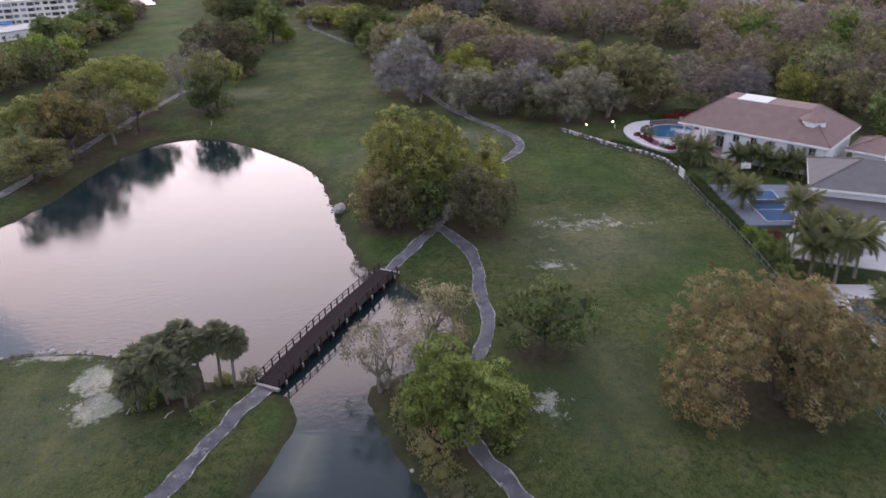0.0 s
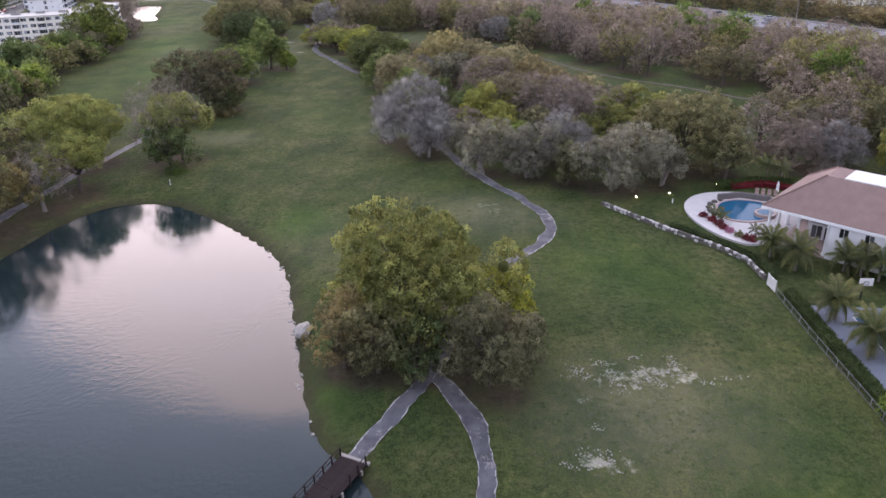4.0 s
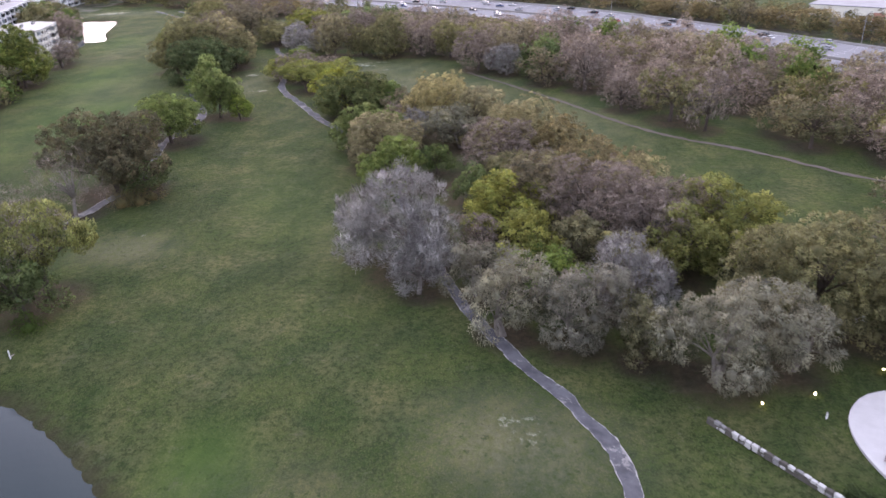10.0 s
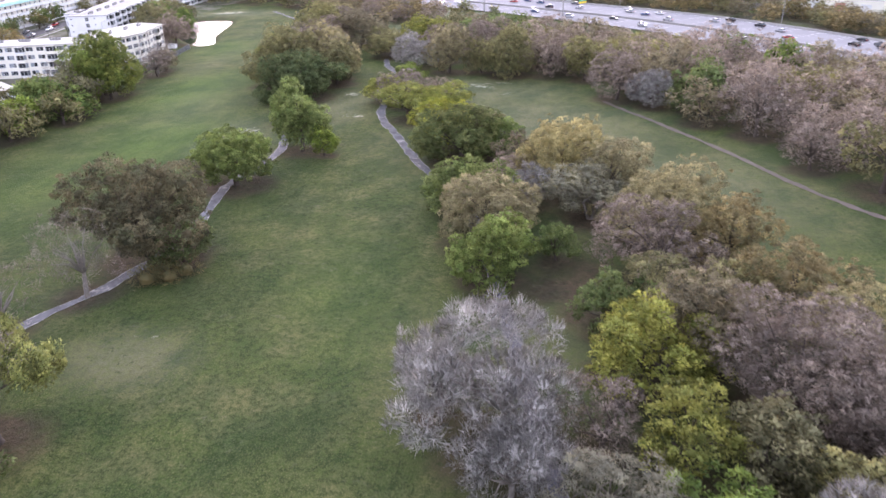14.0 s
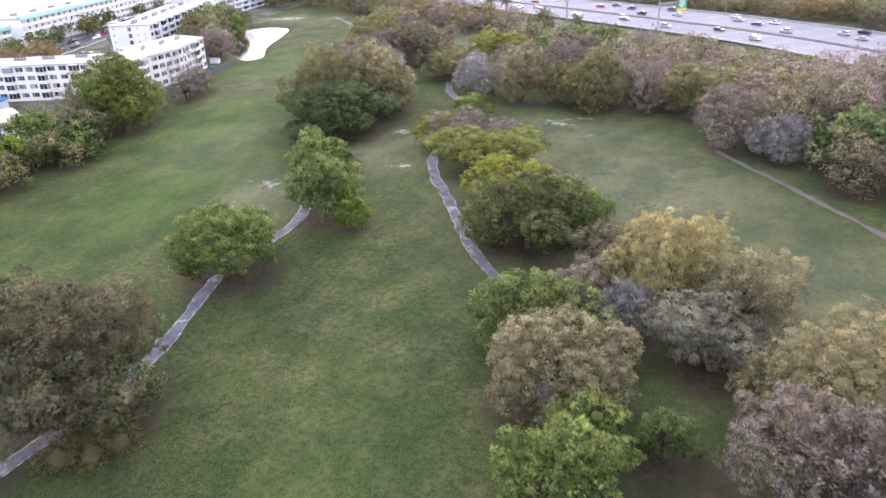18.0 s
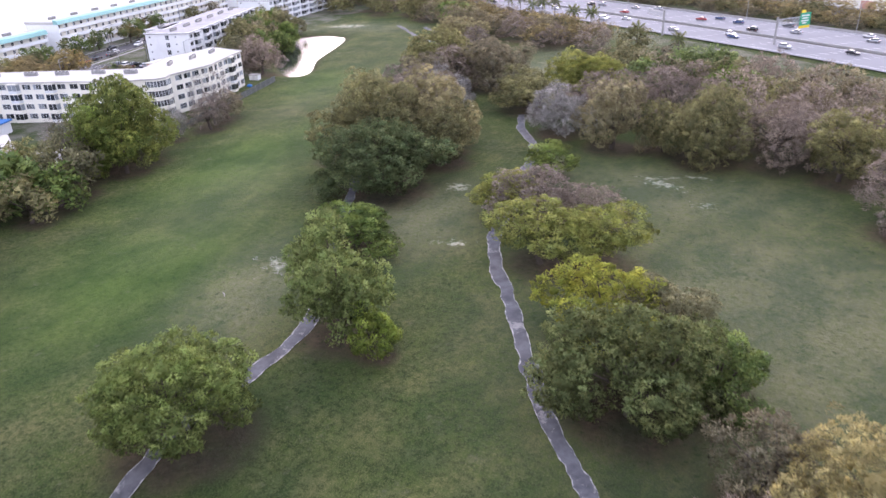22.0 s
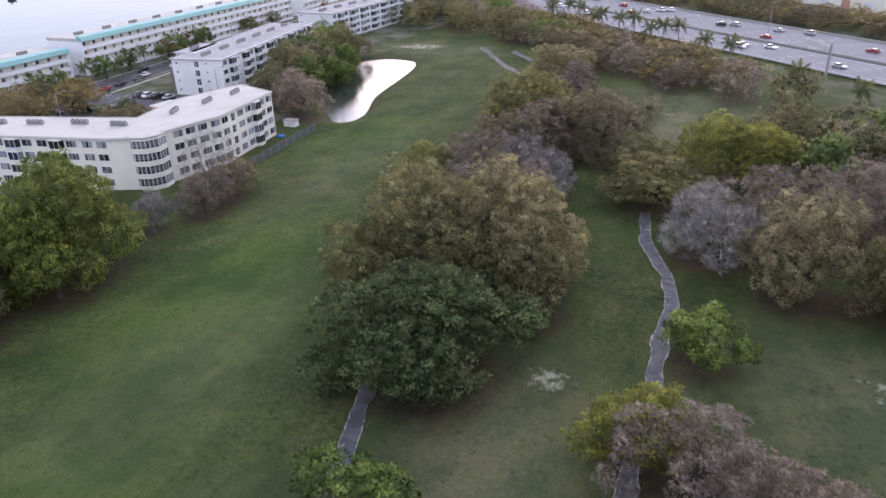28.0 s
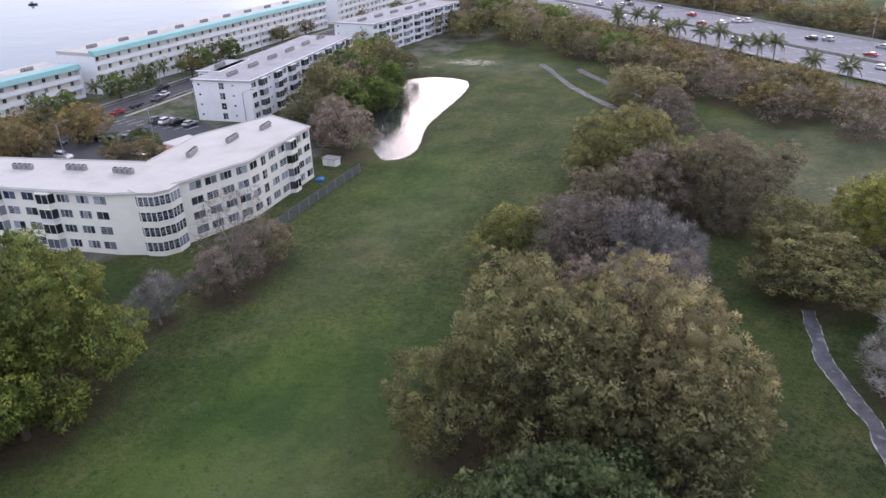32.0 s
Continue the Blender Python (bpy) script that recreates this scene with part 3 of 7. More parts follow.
_w = inside(np.array([(-190, 350), (-183, 366), (-184, 392), (-190, 425), (-210, 445), (-228, 520), (-235, 600), (-700, 900), (-700, 100), (-230, 250)], float), mx, my)
_h = from_line(HIGHWAY_MID, mx, my, closed=False)
_far = (mx > 260) | (my > 900) | (mx < -480) | (my < -200)
layer("town", np.clip(_w * 0.85 + np.clip(1.4 - _h / 40, 0, 0.7) + _far * 0.5, 0, 0.9))


# ---- water ----
def water(name, shore, z, mat, label, shoal=None, grow=1.6):
    bm = bmesh.new()
    seg = [bm.verts.new((x, y, z)) for x, y in shore]
    bm.faces.new(seg)
    bmesh.ops.triangulate(bm, faces=bm.faces[:])
    for _ in range(3):
        bmesh.ops.subdivide_edges(bm, edges=[e for e in bm.edges if e.calc_length() > 5], cuts=1)
        bmesh.ops.triangulate(bm, faces=bm.faces[:])
    me = bpy.data.meshes.new(name)
    bm.normal_update()
    if sum(f.normal.z for f in bm.faces) < 0:
        bmesh.ops.reverse_faces(bm, faces=bm.faces[:])
    bm.to_mesh(me)
    bm.free()
    co = np.empty(len(me.vertices) * 3)
    me.vertices.foreach_get("co", co)
    co = co.reshape(-1, 3)
    d = from_line(shore, co[:, 0], co[:, 1])
    me.attributes.new("shoal", "FLOAT", "POINT").data.foreach_set("value", np.clip(shoal(co, d) if shoal else 0.35 - d / 6, 0, 1).astype(np.float32))
    me.materials.append(mat)
    return thing(name, label, "water", me=me, kind="structure")


def lake_shoal(co, d):
    spit = np.clip(1.0 - np.hypot(co[:, 0] + 14.6, (co[:, 1] - 59) * 0.3) / 2.2, 0, 0.45)
    return np.maximum(spit, 0.05 - d / 10)


def grown(shore, by):
    s = np.roll(shore, -1, 0) - np.roll(shore, 1, 0)
    s /= np.hypot(*s.T)[:, None]
    area = np.sum(shore[:, 0] * np.roll(shore[:, 1], -1) - np.roll(shore[:, 0], -1) * shore[:, 1])
    return shore + by * np.sign(area) * np.stack([s[:, 1], -s[:, 0]], 1)


water("lake_water", grown(LAKE_SHORE, 0.55), WATER_LAKE, LAKE, "calm grey-blue lake with soft sky reflections", lake_shoal)
water("pond_water", grown(POND_SHORE, 0.5), WATER_POND, POND, "small bright pond reflecting the evening sky")
sea = mesh_of("bay_water", [(-4600, -600, WATER_SEA), (-122, -600, WATER_SEA), (-311, 450, WATER_SEA), (-482, 1400, WATER_SEA), (-800, 4600, WATER_SEA), (-4600, 4600, WATER_SEA)],
              [(0, 1, 2, 3, 4, 5)], SEA)
thing("bay_water", "wide pale bay water beyond the flats", "water", me=sea, kind="structure")


_boat = thing("boat", "small dark boat far out on the bay", "boat", pose(-559, 559, WATER_SEA, 0, 0, 35))
_hull = Solid()
_hull.v = [(-2.6, -0.9, 0.7), (2.0, -0.9, 0.75), (3.4, 0, 0.95), (2.0, 0.9, 0.75), (-2.6, 0.9, 0.7), (-2.4, -0.6, -0.2), (1.8, -0.6, -0.2), (2.6, 0, -0.1), (1.8, 0.6, -0.2), (-2.4, 0.6, -0.2)]
_hull.f = [(0, 1, 2, 3, 4), (9, 8, 7, 6, 5), (0, 5, 6, 1), (1, 6, 7, 2), (2, 7, 8, 3), (3, 8, 9, 4), (4, 9, 5, 0)]
part("hull", _hull.mesh("hull", DARK), _boat)
part("cabin", Solid().box(-1.2, 0.6, -0.6, 0.6, 0.7, 1.9, 0.12).mesh("cabin", UNIT), _boat)


# ---- cart paths ----
def along(line, step):
    line = np.asarray(line, float)
    s = np.r_[0, np.cumsum(np.hypot(*np.diff(line, axis=0).T))]
    at = np.linspace(0, s[-1], max(2, int(s[-1] / step)))
    return np.stack([np.interp(at, s, line[:, 0]), np.interp(at, s, line[:, 1])], 1)


def strip(name, line, width, mat, lift, ragged=0.0, smooth=True, step=1.0, across=7, z_of=ground_z, seed=1):
    c = along(chaikin(line, 2, closed=False) if smooth else line, step)
    d = np.gradient(c, axis=0)
    d /= np.hypot(*d.T)[:, None]
    side = np.stack([-d[:, 1], d[:, 0]], 1)
    rng = np.random.default_rng(seed)
    wob = [np.convolve(rng.normal(0, 1, len(c) + 8), np.ones(3) / 3, "same")[4:-4] * ragged for _ in range(2)]
    u = np.linspace(-1, 1, across)
    half = width / 2
    off = np.where(u[None] < 0, u[None] * (half + wob[0][:, None]), u[None] * (half + wob[1][:, None]))
    xy = c[:, None] + off[..., None] * side[:, None]
    z = z_of(xy[..., 0].ravel(), xy[..., 1].ravel()).reshape(xy.shape[:2]) + lift
    v = np.dstack([xy, z]).reshape(-1, 3)
    i = np.arange(len(v)).reshape(len(c), across)
    f = np.stack([i[:-1, :-1], i[1:, :-1], i[1:, 1:], i[:-1, 1:]], -1).reshape(-1, 4)[:, ::-1]
    me = fast_mesh(name, v, f, mat)
    me.attributes.new("edge", "FLOAT", "POINT").data.foreach_set("value", np.tile(np.abs(u) ** 3 * 0.95, len(c)).astype(np.float32))
    return me


for _k, (_name, _line) in enumerate(PATHS.items()):
    thing("path", "worn grey asphalt cart path with crumbling pale edges", "path", me=strip("path", _line, 1.95, PATH_TOP, 0.07, 0.3, seed=_k + 3), kind="structure")
DIRT = plain("dirt_track", (0.135, 0.115, 0.098), 0.95, vary=0.25, scale=0.5, grime=0.3)
_track = [(-6, 352), (5.6, 335.5), (20, 314), (27.9, 300), (35.5, 286.5), (46.5, 273.3), (61.6, 262.9), (73, 247.5), (88, 236), (110, 225), (150, 208)]
thing("dirt_track", "narrow pale dirt track along the wood's edge", "path", me=strip("dirt_track", _track, 1.25, DIRT, 0.07, 0.3, seed=11), kind="structure")


# ---- trees ----
def boughs_of(rng, r, h, count, skirt, swell):
    """Centres, radii and outward ways of the boughs that make up a crown: an uneven dome. skirt: how low it comes, as a share of the height."""
    k = np.arange(count) + 0.35
    up = 1 - k / count * 1.42                             # from the top to below the middle
    turn = k * 2.39996 + rng.normal(0, 0.45, count)
    flat = np.sqrt(np.clip(1 - up * up, 0, 1))
    way = np.stack([np.cos(turn) * flat, np.sin(turn) * flat, up], 1)
    zmid = h * (0.40 + skirt * 0.5)
    rise = np.where(up > 0, h - zmid, (zmid - skirt * h) * 1.6)
    reach = np.where(np.arange(count) % 3 == 1, rng.uniform(0.58, 0.80, count), rng.uniform(0.88, 1.20, count)) * (1 + 0.16 * np.sin(turn * 2 + rng.uniform(0, 6)) * flat)
    br = r * swell * rng.uniform(0.75, 1.25, count)
    edge = way * np.stack([np.full(count, r), np.full(count, r), rise], 1) * reach[:, None]
    out = edge / (np.linalg.norm(edge, axis=1)[:, None] + 1e-9)
    c = edge - out * br[:, None] + np.array([0, 0, zmid])
    return c, br, out


def tufts_of(rng, c, br, out, gap, low):
    """Places of the leaf tufts: spread over the open outer side of every bough, none inside another."""
    place, face = [], []
    for i in range(len(c)):
        n = max(6, int(4 * math.pi * br[i] ** 2 / (gap * gap)))
        k = np.arange(n) + 0.5
        z, a = 1 - 2 * k / n, k * 2.39996 + rng.uniform(0, 6)
        d = np.stack([np.sqrt(1 - z * z) * np.cos(a), np.sqrt(1 - z * z) * np.sin(a), z], 1) + rng.normal(0, 0.9 / math.sqrt(n), (n, 3))
        d /= np.linalg.norm(d, axis=1)[:, None]
        p = c[i] + d * (br[i] * np.where(rng.uniform(0, 1, n) < 0.16, rng.uniform(1.1, 1.42, n), rng.uniform(0.82, 1.10, n)))[:, None]
        keep = ((d @ out[i]) > -0.3) & (p[:, 2] > low)
        for j in range(len(c)):
            if j != i:
                keep &= np.linalg.norm(p - c[j], axis=1) > br[j] * 0.86
        place.append(p[keep])
        face.append(d[keep])
    return np.concatenate(place), np.concatenate(face)


ICO = None


def ico():
    global ICO
    if ICO is None:
        bm = bmesh.new()
        bmesh.ops.create_icosphere(bm, subdivisions=1, radius=1.0)
        ICO = (np.array([v.co for v in bm.verts]), np.array([[v.index for v in f.verts] for f in bm.faces]))
        bm.free()
    return ICO


FORM = {   # tuft radius, gap between tufts, leaves a tuft, leaf length, width, droop, stiff, skirt, bough size, heart
    "green": (0.84, 1.318, 46, 0.393, 0.245, -0.05, 0.8, 0.08, 0.285, 0.32),
    "yel": (0.86, 1.382, 46, 0.374, 0.245, -0.25, 0.8, 0.12, 0.295, 0.32),
    "olive": (0.78, 1.318, 46, 0.374, 0.186, 0.1, 0.7, 0.08, 0.29, 0.32),
    "deep": (0.88, 1.339, 46, 0.393, 0.245, 0, 0.7, 0.06, 0.285, 0.32),
    "dark": (1.0, 1.55, 54, 0.42, 0.27, -0.15, 0.8, 0.06, 0.28, 0.32),
    "oak": (0.85, 1.5, 46, 0.4, 0.22, 0.1, 0.6, 0.2, 0.27, 0.32),
    "tan": (0.74, 1.253, 50, 0.337, 0.147, -0.05, 0.9, 0.05, 0.3, 0.32),
    "brown": (0.72, 1.253, 51, 0.337, 0.137, 0.05, 0.9, 0.04, 0.305, 0.32),
    "mauve": (0.72, 1.231, 51, 0.374, 0.098, -0.1, 1, 0.04, 0.31, 0),
    "pads": (0.95, 1.45, 44, 0.38, 0.22, -0.1, 0.7, 0.4, 0.31, 0),
    "grey": (0.85, 1.253, 44, 0.85, 0.075, -0.75, 1.5, 0.05, 0.29, 0),
    "moss": (0.8, 1.253, 51, 0.486, 0.103, 0.55, 0.9, 0.05, 0.285, 0.32),
    "gold": (0.72, 1.296, 48, 0.337, 0.157, -0.1, 0.9, 0.05, 0.3, 0.32),
    "willow": (0.95, 1.89, 45, 0.524, 0.098, 0.8, 0.7, 0.22, 0.36, 0),
    "bare": (1.1, 2.268, 32, 0.794, 0.044, -0.1, 1.5, 0.3, 0.38, 0),
}


def cards(rng, p, out, length, width, droop, stiff):
    """Diamond leaves (or leaf sprays) at p, lying along out: four corners each."""
    n = len(p)
    axis = out * stiff + rng.normal(0, 0.55, (n, 3))
    axis[:, 2] -= droop
    axis /= np.linalg.norm(axis, axis=1)[:, None] + 1e-9
    nrm = out + rng.normal(0, 0.55, (n, 3))
    side = np.cross(axis, nrm)
    side /= np.linalg.norm(side, axis=1)[:, None] + 1e-9
    ln = (length * rng.uniform(0.6, 1.35, n))[:, None]
    wd = (width * rng.uniform(0.6, 1.35, n))[:, None]
    bow = np.cross(side, axis) * ln * 0.15
    v = np.stack([p - axis * ln * 0.4, p + side * wd * 0.5 + bow, p + axis * ln * 0.6, p - side * wd * 0.5 + bow], 1)
    return v.reshape(-1, 3)


def leaves(rng, p, out, length, width, droop, stiff):
    """Single pointed leaves at p, lying along out: three corners each, with their soft normals."""
    n = len(p)
    axis = out * stiff + rng.normal(0, 0.5, (n, 3))
    axis[:, 2] -= droop
    axis /= np.linalg.norm(axis, axis=1)[:, None] + 1e-9
    side = np.cross(axis, out + rng.normal(0, 0.55, (n, 3)))
    side /= np.linalg.norm(side, axis=1)[:, None] + 1e-9
    ln, wd = (length * rng.uniform(0.6, 1.4, n))[:, None], (width * rng.uniform(0.6, 1.4, n))[:, None]
    v = np.stack([p - axis * ln * 0.35 - side * wd * 0.5, p - axis * ln * 0.3 + side * wd * 0.5, p + axis * ln * 0.65], 1)
    own = np.cross(side, axis)
    own *= np.where((own * out).sum(1) < 0, -1, 1)[:, None]
    return v.reshape(-1, 3), np.repeat(own * 0.22 + out * 0.78 + np.array([0, 0, 0.12]), 3, 0)


AROUND = {}     # soft normals of each crown, by mesh name


def crown_mesh(kind, r, h, seed, count, coarse=1.0):
    """Boughs, leaf tufts on them and leaves in every tuft; coarse: fewer, larger tufts and leaves for trees far off."""
    tuft, gap, per, length, width, droop, stiff, skirt, swell, heart = FORM[kind]
    rng = np.random.default_rng(seed)
    c, br, out = boughs_of(rng, r, h, count, skirt, swell)
    tuft, gap, per = tuft * coarse ** 0.8, gap * coarse ** 0.8, int(per / coarse)
    q, face = tufts_of(rng, c, br, out, gap, max(0.3, skirt * h * 0.7))
    if kind in ("pads", "oak"):     # leaves gather in flat layers on open limbs
        near = np.argmin(np.linalg.norm(q[:, None] - c[None], axis=2), axis=1)
        flat = 0.5 if kind == "pads" else 0.75
        q[:, 2] = c[near, 2] + (q[:, 2] - c[near, 2]) * flat + br[near] * 0.25
    size = tuft * rng.uniform(0.62, 1.32, len(q))
    tone = np.clip(rng.normal(0, 0.42, len(q)), -0.75, 0.75)
    which = np.repeat(np.arange(len(q)), per)
    d = rng.normal(0, 1, (len(which), 3))
    d /= np.linalg.norm(d, axis=1)[:, None]
    d = d + face[which] * 0.55 + np.array([0, 0, 0.28])
    d /= np.linalg.norm(d, axis=1)[:, None]
    p = q[which] + d * (size[which] * (1.08 - 0.55 * rng.uniform(0, 1, len(which)) ** 1.5))[:, None] * np.array([1, 1, 0.9])
    inner = rng.integers(0, len(c), len(p) // 5)          # thinner leaves deep inside, coloured darker below as inner shade
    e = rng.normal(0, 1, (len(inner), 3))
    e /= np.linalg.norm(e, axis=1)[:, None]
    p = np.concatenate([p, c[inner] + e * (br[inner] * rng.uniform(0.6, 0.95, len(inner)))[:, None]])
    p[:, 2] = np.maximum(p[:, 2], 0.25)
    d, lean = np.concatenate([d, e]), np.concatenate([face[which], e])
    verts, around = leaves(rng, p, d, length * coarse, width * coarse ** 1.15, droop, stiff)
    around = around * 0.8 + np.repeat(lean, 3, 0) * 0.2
    # random tone by tuft; inner leaves darkened evenly to paint the crown's inner shade
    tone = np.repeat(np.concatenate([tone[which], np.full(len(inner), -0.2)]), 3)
    tri = np.arange(len(verts)).reshape(-1, 3)
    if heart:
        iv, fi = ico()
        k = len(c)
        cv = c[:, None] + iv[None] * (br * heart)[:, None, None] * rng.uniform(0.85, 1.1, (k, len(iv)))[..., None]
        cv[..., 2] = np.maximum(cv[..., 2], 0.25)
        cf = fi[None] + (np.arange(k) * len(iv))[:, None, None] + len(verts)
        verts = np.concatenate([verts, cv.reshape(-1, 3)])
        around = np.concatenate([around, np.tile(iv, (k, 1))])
        # hearts darker still: shade of the crown's depth put into their colour
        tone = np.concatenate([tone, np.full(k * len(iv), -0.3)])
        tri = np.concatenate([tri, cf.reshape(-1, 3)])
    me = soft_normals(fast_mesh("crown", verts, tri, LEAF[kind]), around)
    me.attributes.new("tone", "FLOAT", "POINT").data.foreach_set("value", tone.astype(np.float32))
    AROUND[me.name] = (around, tone)
    tips = np.concatenate([c, q[rng.permutation(len(q))[:30]]]) if kind in ("bare", "oak", "willow", "grey", "pads") else c
    return me, tips


def trunk_mesh(r, h, seed, tips, bark, stems=1, reach=0.9):
    """A tapered trunk with limbs that run out into the crown's clumps."""
    rng = random.Random(seed)
    s = Solid()
    girth = 0.035 * h * (1.0 if stems == 1 else 0.75)
    for k in range(stems):
        a = rng.uniform(0, 6.28)
        lean = 0.12 * h if stems > 1 else 0.04 * h
        foot = Vector((0.4 * k * math.cos(a), 0.4 * k * math.sin(a), -0.3))
        fork = Vector((lean * math.cos(a), lean * math.sin(a), h * rng.uniform(0.22, 0.34)))
        s.tube([foot, foot.lerp(fork, 0.12) + Vector((0, 0, 0.1)), foot.lerp(fork, 0.55) + Vector((rng.uniform(-0.2, 0.2), rng.uniform(-0.2, 0.2), 0)), fork],
               [girth * 1.5, girth * 1.05, girth * 0.9, girth * 0.75], 8)
        mine = tips[k::stems]
        for t in mine[: max(5, int(14 / stems))]:
            end = fork.lerp(Vector(t), reach)
            mid = fork.lerp(end, 0.5) + Vector((rng.uniform(-0.6, 0.6), rng.uniform(-0.6, 0.6), rng.uniform(-0.1, 0.7)))
            s.tube([fork - Vector((0, 0, 0.2)), mid, end], [girth * 0.5, girth * 0.3, girth * 0.08], 5)
            for _ in range(2):
                tw = mid.lerp(end, rng.uniform(0.2, 0.8))
                s.tube([tw, tw + Vector((rng.uniform(-1, 1), rng.uniform(-1, 1), rng.uniform(0, 0.9))) * (0.16 * r)], [girth * 0.15, girth * 0.04], 4)
    return s.mesh("trunk", bark, smooth=True)


WORDS = {
    "green": "leafy fresh green tree with a full rounded crown",
    "yel": "broad tree with yellow-green clumped foliage",
    "olive": "olive green tree with a loose spreading crown",
    "deep": "broad deep green tree with a dense leafy crown",
    "dark": "dense dark green broadleaf tree",
    "oak": "old dark oak with twisting limbs and thin foliage",
    "tan": "tall tree with pale tan and olive foliage",
    "brown": "wide grey-brown tree with fine dry foliage",
    "mauve": "wide half-bare tree with fine mauve-brown twigs",
    "pads": "spreading tree with yellow-green leaf pads on open dark limbs",
    "grey": "nearly bare tree with fine silvery grey twigs",
    "moss": "weeping silver-green tree with drooping sprays",
    "gold": "golden brown tree with thin autumnal foliage",
    "willow": "sparse drooping willow with yellowish leaves by the water",
    "bare": "leafless grey-brown tree with open twigs",
}
VARIANTS = {}
SIZES = ((4.5, 9.5, 14), (7.0, 13.0, 19), (10.5, 16.0, 25))     # radius, height, boughs


def tree_variant(kind, k, pick, far):
    key = (kind, pick, k, far)
    if key not in VARIANTS:
        nr, nh, count = SIZES[k]
        seed = sum(map(ord, kind)) * 10 + k * 3 + pick
        if far:
            me, tips = crown_mesh(kind, nr, nh, seed + 50, count - 4, 2.1)
            tr = trunk_mesh(nr, nh, seed, tips[:6], BARK)
        else:
            me, tips = crown_mesh(kind, nr, nh, seed, count)
            tr = trunk_mesh(nr, nh, seed, tips, PALE_BARK if kind in ("grey", "moss", "bare", "willow") else BARK, 3 if kind in ("moss", "gold", "willow") else 1,
                            1.0 if kind in ("bare", "willow") else 0.9)
        VARIANTS[key] = (me, tr, nr, nh)
    return VARIANTS[key]


def tree(kind, x, y, h, r, group="", far=False):
    rng = random.Random(round(x * 13 + y * 7))
    me, tr, nr, nh = tree_variant(kind, 0 if r < 5.6 else 1 if r < 8.8 else 2, rng.randrange(1 if far else 2), far)
    at = Matrix.LocRotScale((x, y, ground_at(x, y) - 0.05), Euler((0, 0, rng.uniform(0, 6.28))), (r / nr, r / nr * rng.uniform(0.93, 1.07), h / nh))
    root = thing("tree", WORDS[kind], "tree", at, group)
    part("trunk", tr, root)
    part("crown", me, root)
    TREE_SPOTS.append((x, y, r))
    return root


# by the bridge and on the lake's east shore
tree("willow", -0.8, 78.0, 10.3, 4.9)
tree("willow", -6.6, 69.4, 9.2, 4.2)
tree("green", 2.6, 60.2, 10.2, 6.2)
tree("dark", 12.0, 74.6, 9.5, 4.9)
tree("gold", 36.0, 66.0, 13.4, 9.6)
tree("yel", -4.2, 121.6, 16.5, 10.6)
tree("yel", 6.3, 124.0, 7.6, 4.4)
tree("gold", -12.4, 114.6, 10.2, 5.0)
tree("olive", -8.2, 112.5, 10.0, 4.4)
tree("dark", -3.6, 111.4, 8.5, 3.6)
tree("olive", 4.9, 110.4, 11.7, 6.0)
tree("grey", -81.0, 107.5, 6.5, 3.6)
# the grove west of the lake
tree("olive", -84.0, 138.0, 10.0, 7.6, "lakeside grove")
tree("oak", -82.5, 152.0, 15.0, 7.8, "lakeside grove")
tree("pads", -92.0, 158.0, 13.0, 7.5, "lakeside grove")
tree("bare", -79.0, 163.5, 12.5, 5.8, "lakeside grove")
tree("pads", -84.5, 189.0, 14.5, 9.6, "lakeside grove")
tree("pads", -94.5, 199.0, 13.5, 8.6, "lakeside grove")
tree("pads", -94.0, 178.0, 12.5, 8.0, "lakeside grove")
tree("pads", -77.0, 173.0, 11.5, 6.6, "lakeside grove")
tree("oak", -89.0, 167.0, 13.0, 7.2, "lakeside grove")
tree("bare", -66.5, 191.5, 16.5, 7.0, "lakeside grove")
tree("pads", -63.5, 193.0, 15.0, 6.4, "lakeside grove")
tree("dark", -63.8, 187.0, 9.4, 5.0, "lakeside grove")
# the row along the west path
tree("oak", -73.6, 236.4, 15.8, 10.6, "west path trees")
tree("dark", -67.4, 236.0, 7.2, 4.6, "west path trees")
tree("bare", -76.0, 223.6, 12.6, 5.8, "west path trees")
tree("bare", -80.5, 212.0, 11.0, 5.0, "west path trees")
tree("green", -76.6, 271.0, 11.4, 9.0, "west path trees")
tree("green", -72.6, 295.4, 15.2, 6.9, "west path trees")
tree("green", -66.2, 293.0, 7.4, 3.6, "west path trees")
tree("dark", -84.6, 319.4, 7.0, 7.2, "west path trees")
tree("dark", -94.0, 344.0, 13.2, 11.6, "west path trees")
tree("olive", -106.0, 366.5, 17.0, 11.4, "west path trees")
tree("tan", -94.8, 369.5, 17.2, 10.4, "west path trees")
tree("mauve", -101.0, 377.0, 15.0, 9.0, "west path trees")
tree("olive", -89.5, 362.0, 13.0, 7.8, "west path trees")
tree("olive", -111.5, 357.5, 11.0, 6.6, "west path trees")
tree("yel", -126.6, 394.0, 9.4, 6.2, "west path trees")
tree("mauve", -116.5, 399.0, 12.5, 8.4, "west path trees")
tree("grey", -106.5, 401.0, 11.8, 7.6, "west path trees")
tree("brown", -118.0, 411.5, 13.0, 8.4, "west path trees")
tree("olive", -122.5, 432.0, 15.6, 10.2, "west path trees")
tree("brown", -105.0, 431.5, 14.4, 11.2, "west path trees")
tree("mauve", -113.5, 424.0, 13.0, 7.6, "west path trees")
tree("dark", -131.5, 441.0, 10.0, 6.4, "west path trees")
tree("olive", -124.0, 449.0, 11.0, 7.0, "west path trees")
tree("tan", -142.0, 494.0, 10.2, 10.2, "west path trees")
